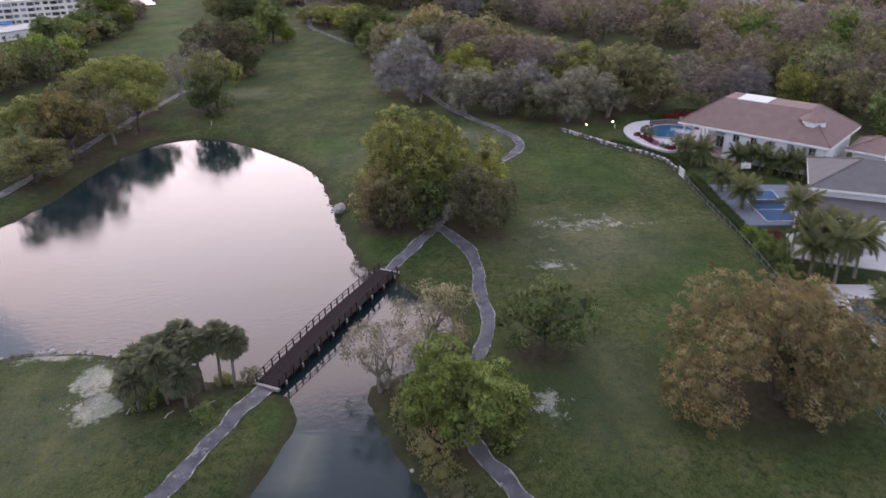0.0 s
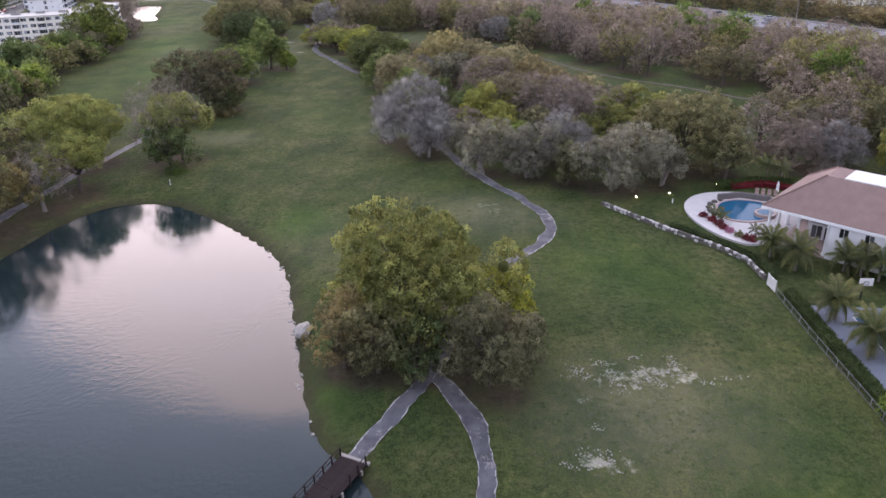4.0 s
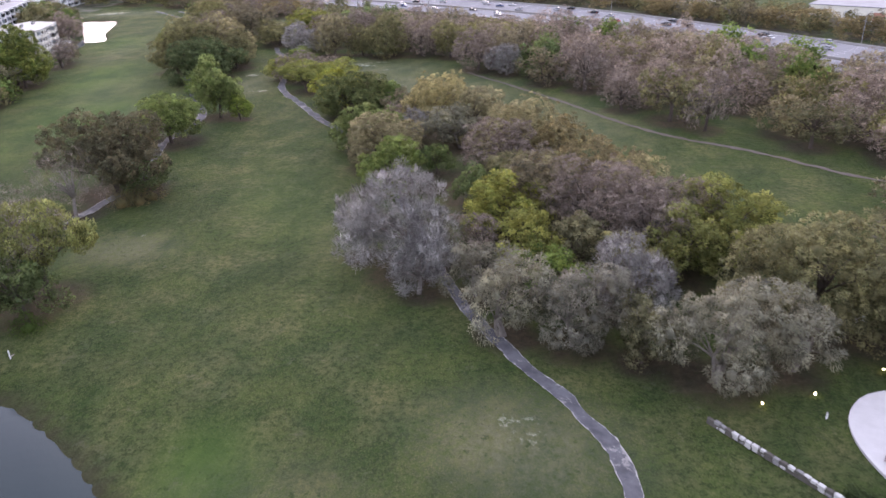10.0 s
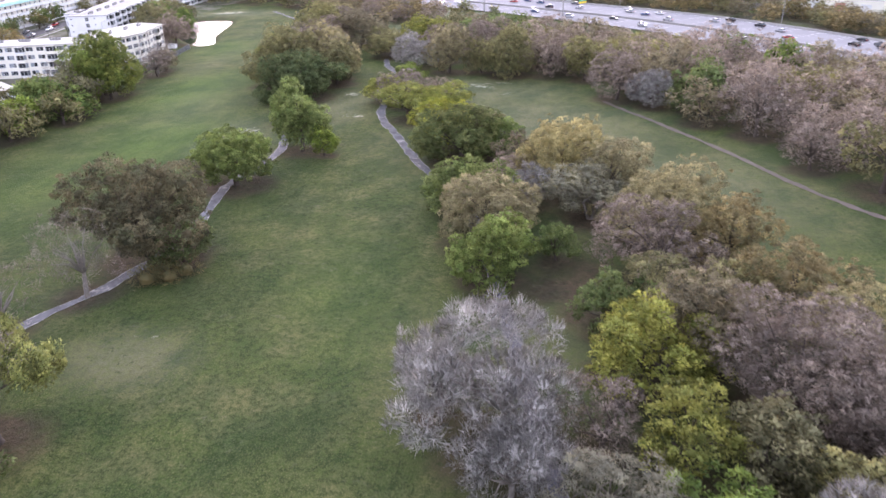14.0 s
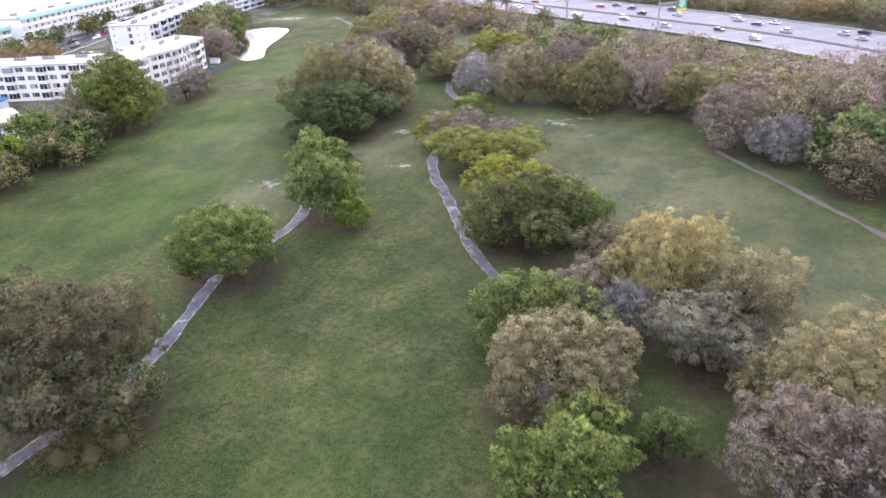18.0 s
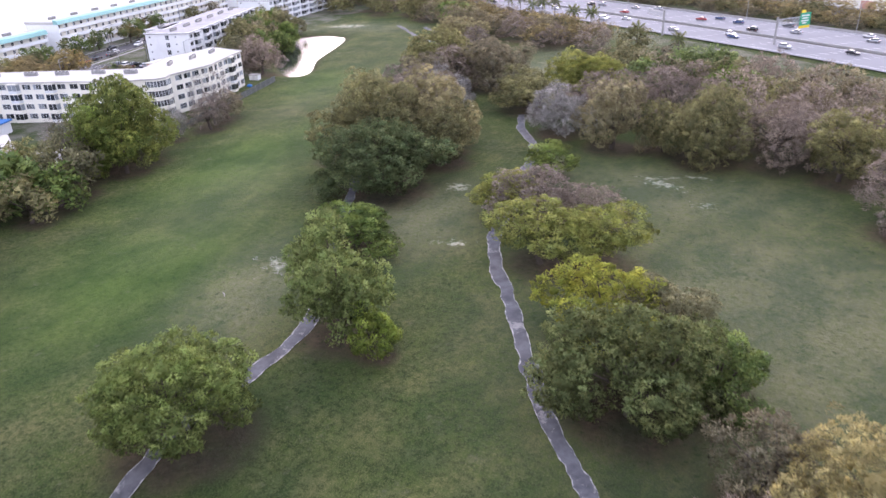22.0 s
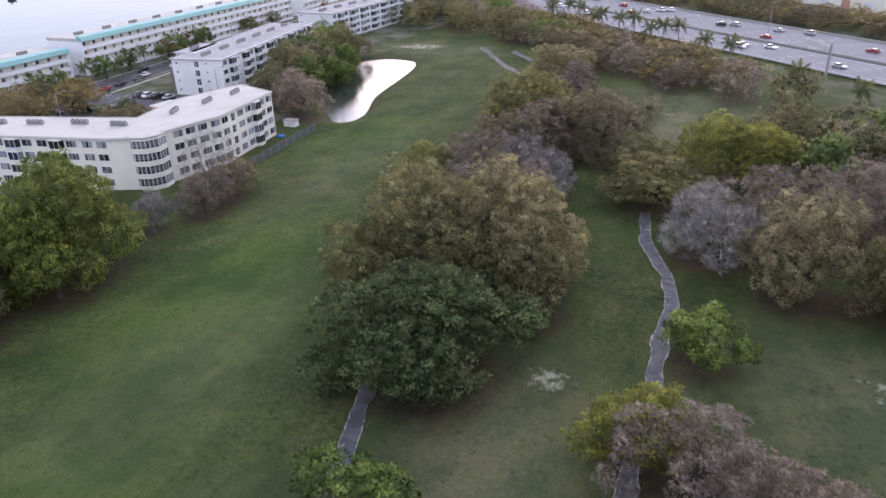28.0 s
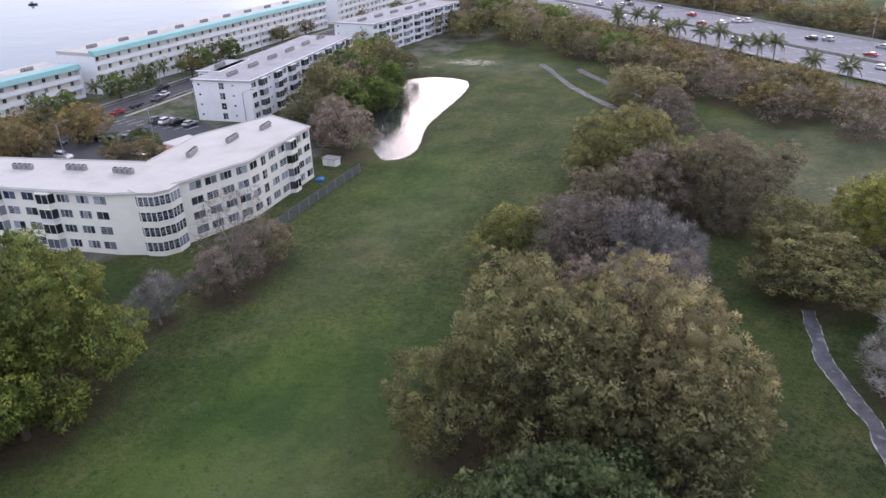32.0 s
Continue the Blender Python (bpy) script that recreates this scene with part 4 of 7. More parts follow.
tree("mauve", -128.0, 474.0, 9.6, 6.4, "west path trees")
# the middle wood
tree("grey", -11.2, 203.8, 15.4, 8.5, "middle wood")
tree("grey", -18.4, 207.4, 9.4, 4.4, "middle wood")
tree("grey", -9.0, 195.4, 9.4, 4.6, "middle wood")
tree("tan", -21.2, 253.4, 11.6, 8.8, "middle wood")
tree("dark", -9.6, 248.0, 6.5, 2.8, "middle wood")
tree("tan", 6.5, 257.5, 13.0, 9.4, "middle wood")
tree("mauve", 5.4, 244.0, 12.4, 7.4, "middle wood")
tree("gold", 15.0, 249.5, 12.0, 6.6, "middle wood")
tree("yel", 4.0, 217.0, 10.2, 7.4, "middle wood")
tree("mauve", 19.6, 215.6, 13.2, 9.6, "middle wood")
tree("brown", 10.5, 224.0, 12.0, 6.6, "middle wood")
tree("mauve", -1.0, 204.5, 9.0, 4.6, "middle wood")
tree("yel", 7.2, 203.6, 9.6, 5.2, "middle wood")
tree("olive", 14.5, 202.5, 9.8, 5.4, "middle wood")
tree("moss", 3.4, 184.0, 11.6, 5.2, "middle wood")
tree("moss", 12.4, 182.4, 11.8, 6.0, "middle wood")
tree("moss", 28.0, 174.6, 13.2, 7.0, "middle wood")
tree("grey", 20.8, 190.0, 11.4, 6.0, "middle wood")
tree("moss", 37.6, 176.4, 11.2, 5.4, "middle wood")
tree("olive", 43.4, 187.0, 15.4, 10.4, "middle wood")
tree("yel", 38.4, 209.0, 11.0, 8.6, "middle wood")
tree("yel", 29.5, 200.0, 10.5, 6.0, "middle wood")
tree("mauve", 26.5, 207.0, 12.5, 7.0, "middle wood")
tree("olive", 51.0, 181.0, 11.0, 5.4, "middle wood")
tree("green", -18.2, 239.4, 10.0, 6.6, "middle wood")
tree("green", -27.0, 265.6, 10.6, 7.4, "middle wood")
tree("olive", 5.6, 231.4, 10.0, 5.8, "middle wood")
tree("gold", 22.0, 234.8, 12.0, 6.6, "middle wood")
tree("tan", 27.0, 224.0, 11.4, 6.4, "middle wood")
tree("dark", -1.2, 228.0, 8.5, 4.0, "middle wood")
tree("olive", 14.4, 232.5, 9.6, 5.0, "middle wood")
tree("tan", -11.0, 279.0, 14.6, 9.4, "middle wood")
tree("tan", -2.6, 273.0, 13.2, 7.4, "middle wood")
tree("moss", -5.0, 266.0, 10.0, 7.0, "middle wood")
tree("brown", -20.0, 284.5, 9.8, 5.4, "middle wood")
tree("grey", -16.5, 268.5, 8.4, 4.6, "middle wood")
tree("mauve", -22.5, 275.0, 8.8, 4.8, "middle wood")
tree("moss", 0.0, 194.6, 9.2, 4.8, "middle wood")
tree("olive", 20.0, 178.0, 9.0, 4.0, "middle wood")
tree("mauve", 31.5, 215.5, 11.2, 6.4, "middle wood")
tree("olive", 21.5, 197.5, 9.2, 5.0, "middle wood")
tree("dark", 11.0, 193.5, 8.4, 4.6, "middle wood")
# round the garden behind the villa
tree("mauve", 66.0, 186.5, 9.4, 6.2)
tree("grey", 74.5, 187.0, 9.0, 6.0)
tree("yel", 83.0, 180.0, 11.0, 4.5)
tree("olive", 92.0, 176.0, 10.0, 6.0)
# the row along the east path
tree("deep", -34.5, 293.4, 11.6, 9.4, "east path trees")
tree("yel", -40.4, 306.4, 9.8, 7.0, "east path trees")
tree("olive", -33.8, 309.0, 9.2, 6.4, "east path trees")
tree("dark", -26.0, 299.0, 8.5, 5.8, "east path trees")
tree("pads", -54.8, 324.4, 9.4, 7.4, "east path trees")
tree("pads", -46.4, 326.4, 9.2, 7.0, "east path trees")
tree("yel", -66.2, 343.4, 6.8, 5.6, "east path trees")
tree("mauve", -59.8, 338.6, 9.6, 7.2, "east path trees")
tree("mauve", -51.8, 339.6, 8.4, 5.6, "east path trees")
tree("green", -65.5, 362.4, 8.0, 5.0, "east path trees")
# the north wood's front
tree("grey", -71.2, 391.4, 11.4, 7.6, "north wood")
tree("tan", -57.8, 384.0, 15.8, 7.8, "north wood")
tree("yel", -76.0, 429.0, 11.6, 9.4, "north wood")
tree("olive", -85.6, 408.4, 8.8, 8.6, "north wood")
tree("olive", -90.0, 419.0, 9.2, 7.4, "north wood")
tree("mauve", -64.5, 402.0, 13.5, 8.2, "north wood")
tree("mauve", -49.1, 409.0, 14.0, 9.4, "north wood")
tree("olive", -47.0, 386.0, 11.5, 6.2, "north wood")
tree("olive", -37.5, 383.0, 15.0, 8.8, "north wood")
tree("mauve", -24.0, 383.0, 13.5, 8.0, "north wood")
tree("olive", -13.0, 378.0, 14.0, 7.4, "north wood")
tree("mauve", -2.5, 355.0, 13.0, 8.0, "north wood")
tree("grey", 7.0, 347.0, 10.4, 6.0, "north wood")
# by the flats and round the pond
tree("dark", -205.5, 462.5, 10.0, 6.2)
tree("dark", -214.5, 478.0, 10.5, 6.6)
tree("olive", -225.0, 496.5, 9.0, 6.0)
tree("deep", -156.8, 339.0, 18.0, 10.8)
tree("deep", -151.0, 333.5, 12.5, 6.6)
tree("green", -157.5, 333.0, 13.0, 6.8)
tree("bare", -164.5, 332.0, 11.0, 6.0)
tree("mauve", -156.5, 366.5, 9.4, 5.2)
tree("bare", -159.0, 371.0, 13.6, 5.6)
tree("brown", -159.5, 376.5, 8.0, 4.6)
tree("grey", -158.6, 356.2, 7.5, 3.4)
tree("mauve", -185.0, 424.5, 12.5, 7.4)
tree("brown", -194.0, 431.0, 9.5, 6.0)
tree("olive", -201.5, 431.7, 10.0, 7.2)
tree("olive", -211.5, 450.0, 14.0, 8.5)
tree("dark", -228.0, 474.0, 11.0, 7.4)
tree("gold", -248.6, 400.5, 10.0, 7.0)
tree("gold", -214.5, 397.0, 6.5, 4.6)
tree("gold", -222.0, 393.5, 6.5, 4.6)
tree("gold", -243.0, 384.0, 10.0, 6.6)
tree("brown", -255.0, 376.0, 9.0, 6.0)
tree("olive", -262.0, 388.0, 9.0, 5.5)


WALK_LINE = np.array([(0, 0), (2, 60), (0, 150), (-20, 220), (-75, 310)], float)


def wood(poly, kinds, gap, seed, hmin, hmax, name, reach=0.0):
    """Trees at uneven spacing within a stretch of the plan: single trees out to reach metres from the walk, the depth of the wood as one mass."""
    poly = np.array(poly, float)
    rng = random.Random(seed)
    (x0, y0), (x1, y1) = poly.min(0), poly.max(0)
    placed, mass = [], {}
    for _ in range(int((x1 - x0) * (y1 - y0) / (gap * gap) * 6)):
        x, y = rng.uniform(x0, x1), rng.uniform(y0, y1)
        if not inside(poly, np.array([x]), np.array([y]))[0]:
            continue
        r = rng.uniform(0.55, 0.82) * gap
        if any((x - a) ** 2 + (y - b) ** 2 < (0.62 * (r + q)) ** 2 for a, b, q in placed) or any((x - a) ** 2 + (y - b) ** 2 < (0.6 * (r + q)) ** 2 for a, b, q in TREE_SPOTS):
            continue
        placed.append((x, y, r))
        kind, h = rng.choice(kinds), rng.uniform(hmin, hmax)
        h *= float(np.interp(from_line(HIGHWAY_MID, np.array([x]), np.array([y]), closed=False)[0], [30, 95], [0.55 if x < 20 else 0.9, 1.0]))
        if from_line(WALK_LINE, np.array([x]), np.array([y]), closed=False)[0] < reach:
            tree(kind, x, y, h, r, name, True)
        else:
            k = 0 if r < 5.6 else 1
            me, tr, nr, nh = tree_variant(kind, k, 0, True)
            m = Matrix.LocRotScale((x, y, ground_at(x, y) - 0.05), Euler((0, 0, rng.uniform(0, 6.28))), (r / nr, r / nr, h / nh))
            mass.setdefault(kind, []).append((me, m))
            TREE_SPOTS.append((x, y, r))
    verts, turned, tones, tris, slots, mats, base = [], [], [], [], [], [], 0
    for kind, some in mass.items():
        for me, m in some:
            co = np.empty(len(me.vertices) * 3, np.float32)
            me.vertices.foreach_get("co", co)
            fi = np.empty(len(me.polygons) * 3, np.int32)
            me.loops.foreach_get("vertex_index", fi)
            mm = np.array(m)
            verts.append(co.reshape(-1, 3) @ mm[:3, :3].T + mm[:3, 3])
            turned.append(AROUND[me.name][0] @ mm[:3, :3].T)
            tones.append(AROUND[me.name][1] + rng.uniform(-0.3, 0.3))
            tris.append(fi.reshape(-1, 3) + base)
            slots.append(np.full(len(me.polygons), len(mats), np.int32))
            base += len(me.vertices)
        mats.append(LEAF[kind])
    if verts:
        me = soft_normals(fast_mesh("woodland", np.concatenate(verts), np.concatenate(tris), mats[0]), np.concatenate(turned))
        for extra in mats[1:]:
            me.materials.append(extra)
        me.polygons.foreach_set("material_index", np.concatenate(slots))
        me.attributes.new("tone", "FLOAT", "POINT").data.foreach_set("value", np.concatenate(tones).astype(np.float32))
        thing("woodland", "dense mixed wood of olive and grey-brown crowns", "woodland", me=me, kind="stuff")


E_EDGE = [(-22, 386), (-8, 378), (8, 352), (12, 340), (26, 315), (38, 293), (50, 280), (66, 269), (80, 254), (104, 238), (140, 222), (190, 205)]
wood(E_EDGE + [(200, 235), (130, 318), (80, 375), (42, 405), (6, 432), (-30, 448), (-46, 425), (-30, 395)], ["mauve", "mauve", "brown", "mauve", "brown", "dark", "mauve", "olive"], 10.5, 5, 9, 15, "east wood", reach=105)
wood([(-60, 425), (-34, 450), (-58, 470), (-80, 472), (-72, 440)], ["dark", "olive", "olive", "brown"], 9.5, 6, 8, 12, "north wood")
wood([(80, 168), (110, 140), (180, 120), (210, 190), (150, 205), (105, 222), (86, 205)], ["brown", "olive", "dark", "yel", "mauve"], 10, 7, 9, 14, "villa wood")
wood([(60, 198), (84, 190), (88, 205), (104, 222), (84, 232), (66, 215)], ["mauve", "olive", "brown"], 9, 8, 8, 12, "villa wood", reach=130)
wood([(-128, 503), (-104, 492), (-86, 484), (-72, 486), (-98, 512), (-140, 552), (-168, 580), (-196, 596), (-190, 575), (-165, 550)], ["gold", "olive", "gold", "mauve", "brown"], 10, 9, 9, 13, "highway belt")
wood([(-150, 520), (-135, 505), (-128, 512), (-160, 545), (-190, 570), (-196, 600), (-250, 640), (-300, 640), (-262, 575), (-240, 558), (-205, 556)], ["brown", "olive", "olive", "mauve", "dark"], 10, 10, 9, 14, "pond wood")
wood([(-244, 522), (-240, 505), (-238, 488), (-226, 470), (-240, 462), (-254, 500), (-264, 540)], ["olive", "dark", "olive", "brown"], 9, 12, 7, 10, "pond wood")
wood([(-199, 446), (-214, 464), (-227, 490), (-231, 508), (-241, 504), (-236, 480), (-224, 450), (-206, 438)], ["olive", "brown", "dark"], 7.5, 13, 9, 11, "pond wood")
wood([(-131, 150), (-131, 206), (-131, 236), (-143, 296), (-148, 322), (-158, 330), (-168, 322), (-160, 280), (-152, 240), (-155, 190), (-160, 150)], ["olive", "dark", "olive", "green", "dark"], 8.5, 14, 8, 13, "west wood", reach=400)
wood([(-158, 330), (-150, 322), (-152, 330), (-166, 346), (-176, 348), (-176, 330)], ["dark", "olive"], 7, 15, 6, 10, "west wood", reach=400)
_outer = sideways(HIGHWAY_LINE, -8)[6:34], sideways(HIGHWAY_LINE, -34)[6:34]
wood(np.vstack([_outer[0], _outer[1][::-1]]), ["gold", "brown", "olive", "gold"], 10, 16, 8, 12, "far side belt")

# ---- the timber bridge ----
def bridge():
    length, half = 30.4, 1.55
    at = Matrix.Translation((-20.2, 69.9, 0)) @ Matrix.Rotation(math.atan2(28.2, 11.4), 4, "Z")
    root = thing("bridge", "long dark weathered timber footbridge with rails over the channel", "bridge", at)
    lift = lambda x: -0.85 + 0.45 * math.sin(math.pi * x / length)
    beam = Solid()
    xs = [length * i / 16 for i in range(17)]
    for y in (-1.2, 0, 1.2):
        beam.tube([(x, y, lift(x) - 0.26) for x in xs], [0.17] * 17, 4)
    part("beam", beam.mesh("beam", WOOD), root)
    plank = bevelled(Solid().box(-0.095, 0.095, -half, half, -0.04, 0.04).mesh("plank", WOOD), 0.008)
    rng = random.Random(4)
    for i in range(150):
        x = (i + 0.5) * length / 150
        part("plank", plank, root, at=pose(x, rng.uniform(-0.03, 0.03), lift(x) + rng.uniform(-0.008, 0.008), 0, 0, rng.uniform(-0.6, 0.6)))
    post = bevelled(Solid().box(-0.07, 0.07, -0.07, 0.07, -0.5, 1.12).mesh("post", WOOD), 0.012)
    pile = Solid().tube([(0, 0, -3.6), (0, 0, 0.0)], [0.16, 0.15], 8).mesh("support_post", WOOD)
    cap = Solid().tube([(0, 0, 0.0), (0, 0, 0.5)], [0.13, 0.12], 8).mesh("pile_head", PALE_WOOD)
    for side in (-1, 1):
        for i in range(21):
            x = length * i / 20
            if side < 0 and i in (13, 17):
                continue
            part("post", post, root, at=pose(x, side * (half - 0.02), lift(x), rng.uniform(-3, 3) * (2 if side < 0 else 1), rng.uniform(-2, 2), 0))
        for z, k in ((1.08, 0.055), (0.58, 0.045)):
            rail = Solid().tube([(x, side * (half - 0.02), lift(x) + z + rng.uniform(-0.02, 0.02)) for x in xs], [k] * 17, 4)
            part("rail", rail.mesh("rail", WOOD), root)
        for i in range(9):
            x = 1.2 + (length - 2.4) * i / 8
            p = part("support_post", pile, root, at=pose(x, side * 1.62, lift(x) - 0.1))
            if side < 0:
                part("pile_head", cap, p, "bleached pile head", pose(0, -0.12, -0.25))
    for x in (-0.35, length + 0.3):
        part("end_board", bevelled(Solid().box(x - 0.2, x + 0.2, -1.75, 1.75, lift(0) - 0.3, lift(0) + 0.02).mesh("end_board", PALE_WOOD), 0.02), root)


bridge()


# ---- palms ----
def frond_mesh(length, arch, leaflets, leaf, mat, seed):
    """A feathered frond: an arching midrib with narrow leaflets on both sides."""
    rng = np.random.default_rng(seed)
    t = np.linspace(0, 1, 9)
    px, pz = length * t * (1 - 0.12 * t), length * (0.42 * t - arch * t * t)
    verts, tris = [], []
    for i in range(8):
        w = 0.05 * (1 - t[i]) + 0.015
        b = len(verts)
        verts += [(px[i], -w, pz[i]), (px[i], w, pz[i]), (px[i + 1], w * 0.8, pz[i + 1]), (px[i + 1], -w * 0.8, pz[i + 1])]
        tris += [(b, b + 1, b + 2), (b, b + 2, b + 3)]
    for k in range(leaflets):
        s = 0.12 + 0.88 * k / leaflets
        x, z = np.interp(s, t, px), np.interp(s, t, pz)
        ln = leaf * math.sin(math.pi * (0.18 + 0.78 * s)) * rng.uniform(0.85, 1.15)
        for side in (-1, 1):
            b = len(verts)
            tip = (x + ln * 0.55, side * ln * 0.75, z - ln * rng.uniform(0.25, 0.6))
            verts += [(x - 0.05, 0, z), (x + 0.09, 0, z), tip]
            tris.append((b, b + 1, b + 2) if side > 0 else (b, b + 2, b + 1))
    return fast_mesh("frond", verts, tris, mat)


FRONDS = [frond_mesh(3.2, a, 30, 1.15, LEAF["palm"], i) for i, a in enumerate((0.20, 0.55, 0.95))]


def palm(x, y, h, size=1.0, count=18, label="tall palm with arching feathery fronds", group="garden palms", lean=0.0):
    rng = random.Random(round(x * 11 + y * 5))
    root = thing("palm_tree", label, "palm", pose(x, y, ground_at(x, y) - 0.05, 0, 0, rng.uniform(0, 360)), group)
    top = Vector((lean * h, 0, h))
    s = Solid().tube([(0, 0, -0.3), (0, 0, 0.3), (top.x * 0.4, 0, h * 0.5), top], [0.26 * size, 0.19 * size, 0.15 * size, 0.15 * size], 9)
    part("trunk", s.mesh("trunk", PALE_BARK, True), root)
    part("crownshaft", Solid().tube([top, top + Vector((0, 0, 0.7 * size))], [0.17 * size, 0.10 * size], 8).mesh("crownshaft", LEAF["palm"], True), root)
    for i in range(count):
        ring = i / count
        f = FRONDS[0 if ring < 0.35 else 1 if ring < 0.72 else 2]
        tilt = -38 + 70 * ring + rng.uniform(-6, 6)
        part("frond", f, root, at=Matrix.Translation(top + Vector((0, 0, 0.55 * size))) @ Matrix.Rotation(i * 2.39996 + rng.uniform(-0.2, 0.2), 4, "Z") @ Matrix.Rotation(radians(tilt), 4, "Y") @ Matrix.Scale(size * rng.uniform(0.9, 1.08), 4))
    return root


def fan_mesh(seed):
    """A fan leaf: a stalk and a pleated, drooping fan of blades."""
    rng = np.random.default_rng(seed)
    verts, tris = [(0, -0.02, 0), (0, 0.02, 0), (0.75, 0.02, 0.12), (0.75, -0.02, 0.12)], [(0, 1, 2), (0, 2, 3)]
    for k in range(15):
        a = radians(-105 + 15 * k)
        ln = 0.95 * rng.uniform(0.85, 1.1)
        b = len(verts)
        dx, dy = math.cos(a), math.sin(a)
        verts += [(0.75, 0, 0.12), (0.75 + ln * 0.6 * dx - 0.1 * dy, ln * 0.6 * dy + 0.1 * dx, 0.12 - 0.05), (0.75 + ln * dx, ln * dy, 0.12 - 0.45 * ln),
                  (0.75 + ln * 0.6 * dx + 0.1 * dy, ln * 0.6 * dy - 0.1 * dx, 0.12 + 0.03)]
        tris += [(b, b + 1, b + 2), (b, b + 2, b + 3)]
    return fast_mesh("fan_leaf", verts, tris, LEAF["sabal"])


FANS = [fan_mesh(i) for i in range(3)]
SKIRT = plain("dead_palm_leaves", (0.20, 0.155, 0.105), 0.95, vary=0.25, scale=3)


def sabal(x, y, h, size=1.0):
    rng = random.Random(round(x * 17 + y * 3))
    root = thing("fan_palm", "cabbage palm with round fan-leaf head and dead skirt", "palm", pose(x, y, ground_at(x, y) - 0.05, rng.uniform(-4, 4), rng.uniform(-4, 4), 0), "lakeside palms")
    part("trunk", Solid().tube([(0, 0, -0.3), (0, 0, h * 0.5), (0, 0, h)], [0.21, 0.17, 0.19], 9).mesh("trunk", PALE_BARK, True), root)
    for i in range(54):
        ring = (i + 0.5) / 54
        part("fan_leaf", FANS[i % 3], root, at=Matrix.Translation((0, 0, h + 0.1)) @ Matrix.Rotation(i * 2.39996, 4, "Z") @ Matrix.Rotation(radians(-72 + 125 * ring + rng.uniform(-8, 8)), 4, "Y") @ Matrix.Scale(size * rng.uniform(0.9, 1.12), 4))
    g = np.random.default_rng(round(x * 3 + 900))
    d = g.normal(0, 1, (90, 3))
    d[:, 2] = -np.abs(d[:, 2]) * 0.6
    d /= np.linalg.norm(d, axis=1)[:, None]
    v = cards(g, d * 0.62 * size + np.array([0, 0, h - 0.25]), d, 1.0, 0.2, 0.9, 0.8)
    q = np.arange(len(v)).reshape(-1, 4)
    part("skirt", fast_mesh("skirt", v, q, SKIRT), root, "brown skirt of dead leaves")
    TREE_SPOTS.append((x, y, 1.6))


for _x, _y, _h, _s in ((-30.3, 65.6, 5.4, 1.15), (-33.4, 66.8, 4.2, 1.2), (-27.3, 68.8, 6.2, 1.05), (-23.9, 69.3, 5.8, 1.0), (-28.0, 65.0, 3.6, 1.15), (-31.8, 69.0, 5.3, 1.1),
                       (-29.2, 70.2, 6.3, 1.1), (-33.0, 64.4, 3.6, 1.05), (-25.7, 69.9, 6.4, 1.0)):
    sabal(_x, _y, _h, _s * 1.22)


def shrub(x, y, r, h, kind, name="shrub", label="low leafy shrub", group="", leaf=0.3, z=None):
    rng = np.random.default_rng(round(abs(x) * 31 + abs(y) * 7))
    n = int(140 + 260 * r)
    d = rng.normal(0, 1, (n, 3))
    d[:, 2] = np.abs(d[:, 2])
    d /= np.linalg.norm(d, axis=1)[:, None]
    k = (1 + 0.25 * np.sin(d[:, 0] * 5 + x) * np.sin(d[:, 1] * 5 + y))[:, None] * rng.uniform(0.7, 1.05, (n, 1))
    v = cards(rng, d * k * np.array([r, r, h]), d, leaf, leaf * 0.5, 0.1, 0.8)
    q = np.arange(len(v)).reshape(-1, 4)
    tri = np.concatenate([q[:, [0, 1, 2]], q[:, [0, 2, 3]]])
    iv, fi = ico()
    core = iv * np.array([r, r, h]) * 0.5
    core[:, 2] = np.maximum(core[:, 2], 0)
    me = fast_mesh("foliage", np.concatenate([v, core]), np.concatenate([tri, fi + len(v)]), LEAF[kind])
    root = thing(name, label, "shrub", pose(x, y, ground_at(x, y) if z is None else z), group)
    part("foliage", me, root)
    stem = Solid()
    for i in range(3):
        stem.tube([(0.05 * i, 0, -0.1), (0.3 * r * math.cos(i * 2.1), 0.3 * r * math.sin(i * 2.1), h * 0.7)], [0.05, 0.02], 5)
    part("stem", stem.mesh("stem", BARK), root)
    return root


shrub(-25.4, 63.0, 1.3, 1.6, "green", label="dense green bush beside the path")
shrub(-22.6, 71.0, 1.3, 1.5, "sabal", label="grey-green bush by the bridge end")
shrub(-25.6, 70.6, 1.1, 1.1, "yel", label="yellow-green bush on the lake bank")
shrub(-33.0, 65.2, 1.7, 1.6, "green", label="green undergrowth beneath the fan palms")
shrub(-35.4, 67.6, 1.4, 1.8, "yel", label="yellow-green undergrowth beneath the fan palms")
shrub(-30.8, 67.2, 1.7, 1.4, "hedge", label="dark undergrowth beneath the fan palms")
shrub(6.4, 58.0, 1.1, 1.3, "hedge", label="small dark bush beside the path")
shrub(-61.6, 183.6, 2.2, 2.6, "hedge", label="dark ivy-clad bush at the grove's edge")
for _x, _y in ((-67.0, 231.0), (-69.4, 232.8), (-65.6, 233.4), (-70.0, 229.6)):
    shrub(_x, _y, 2.6, 3.6, "oak", label="dark scrub at the foot of the old oak")


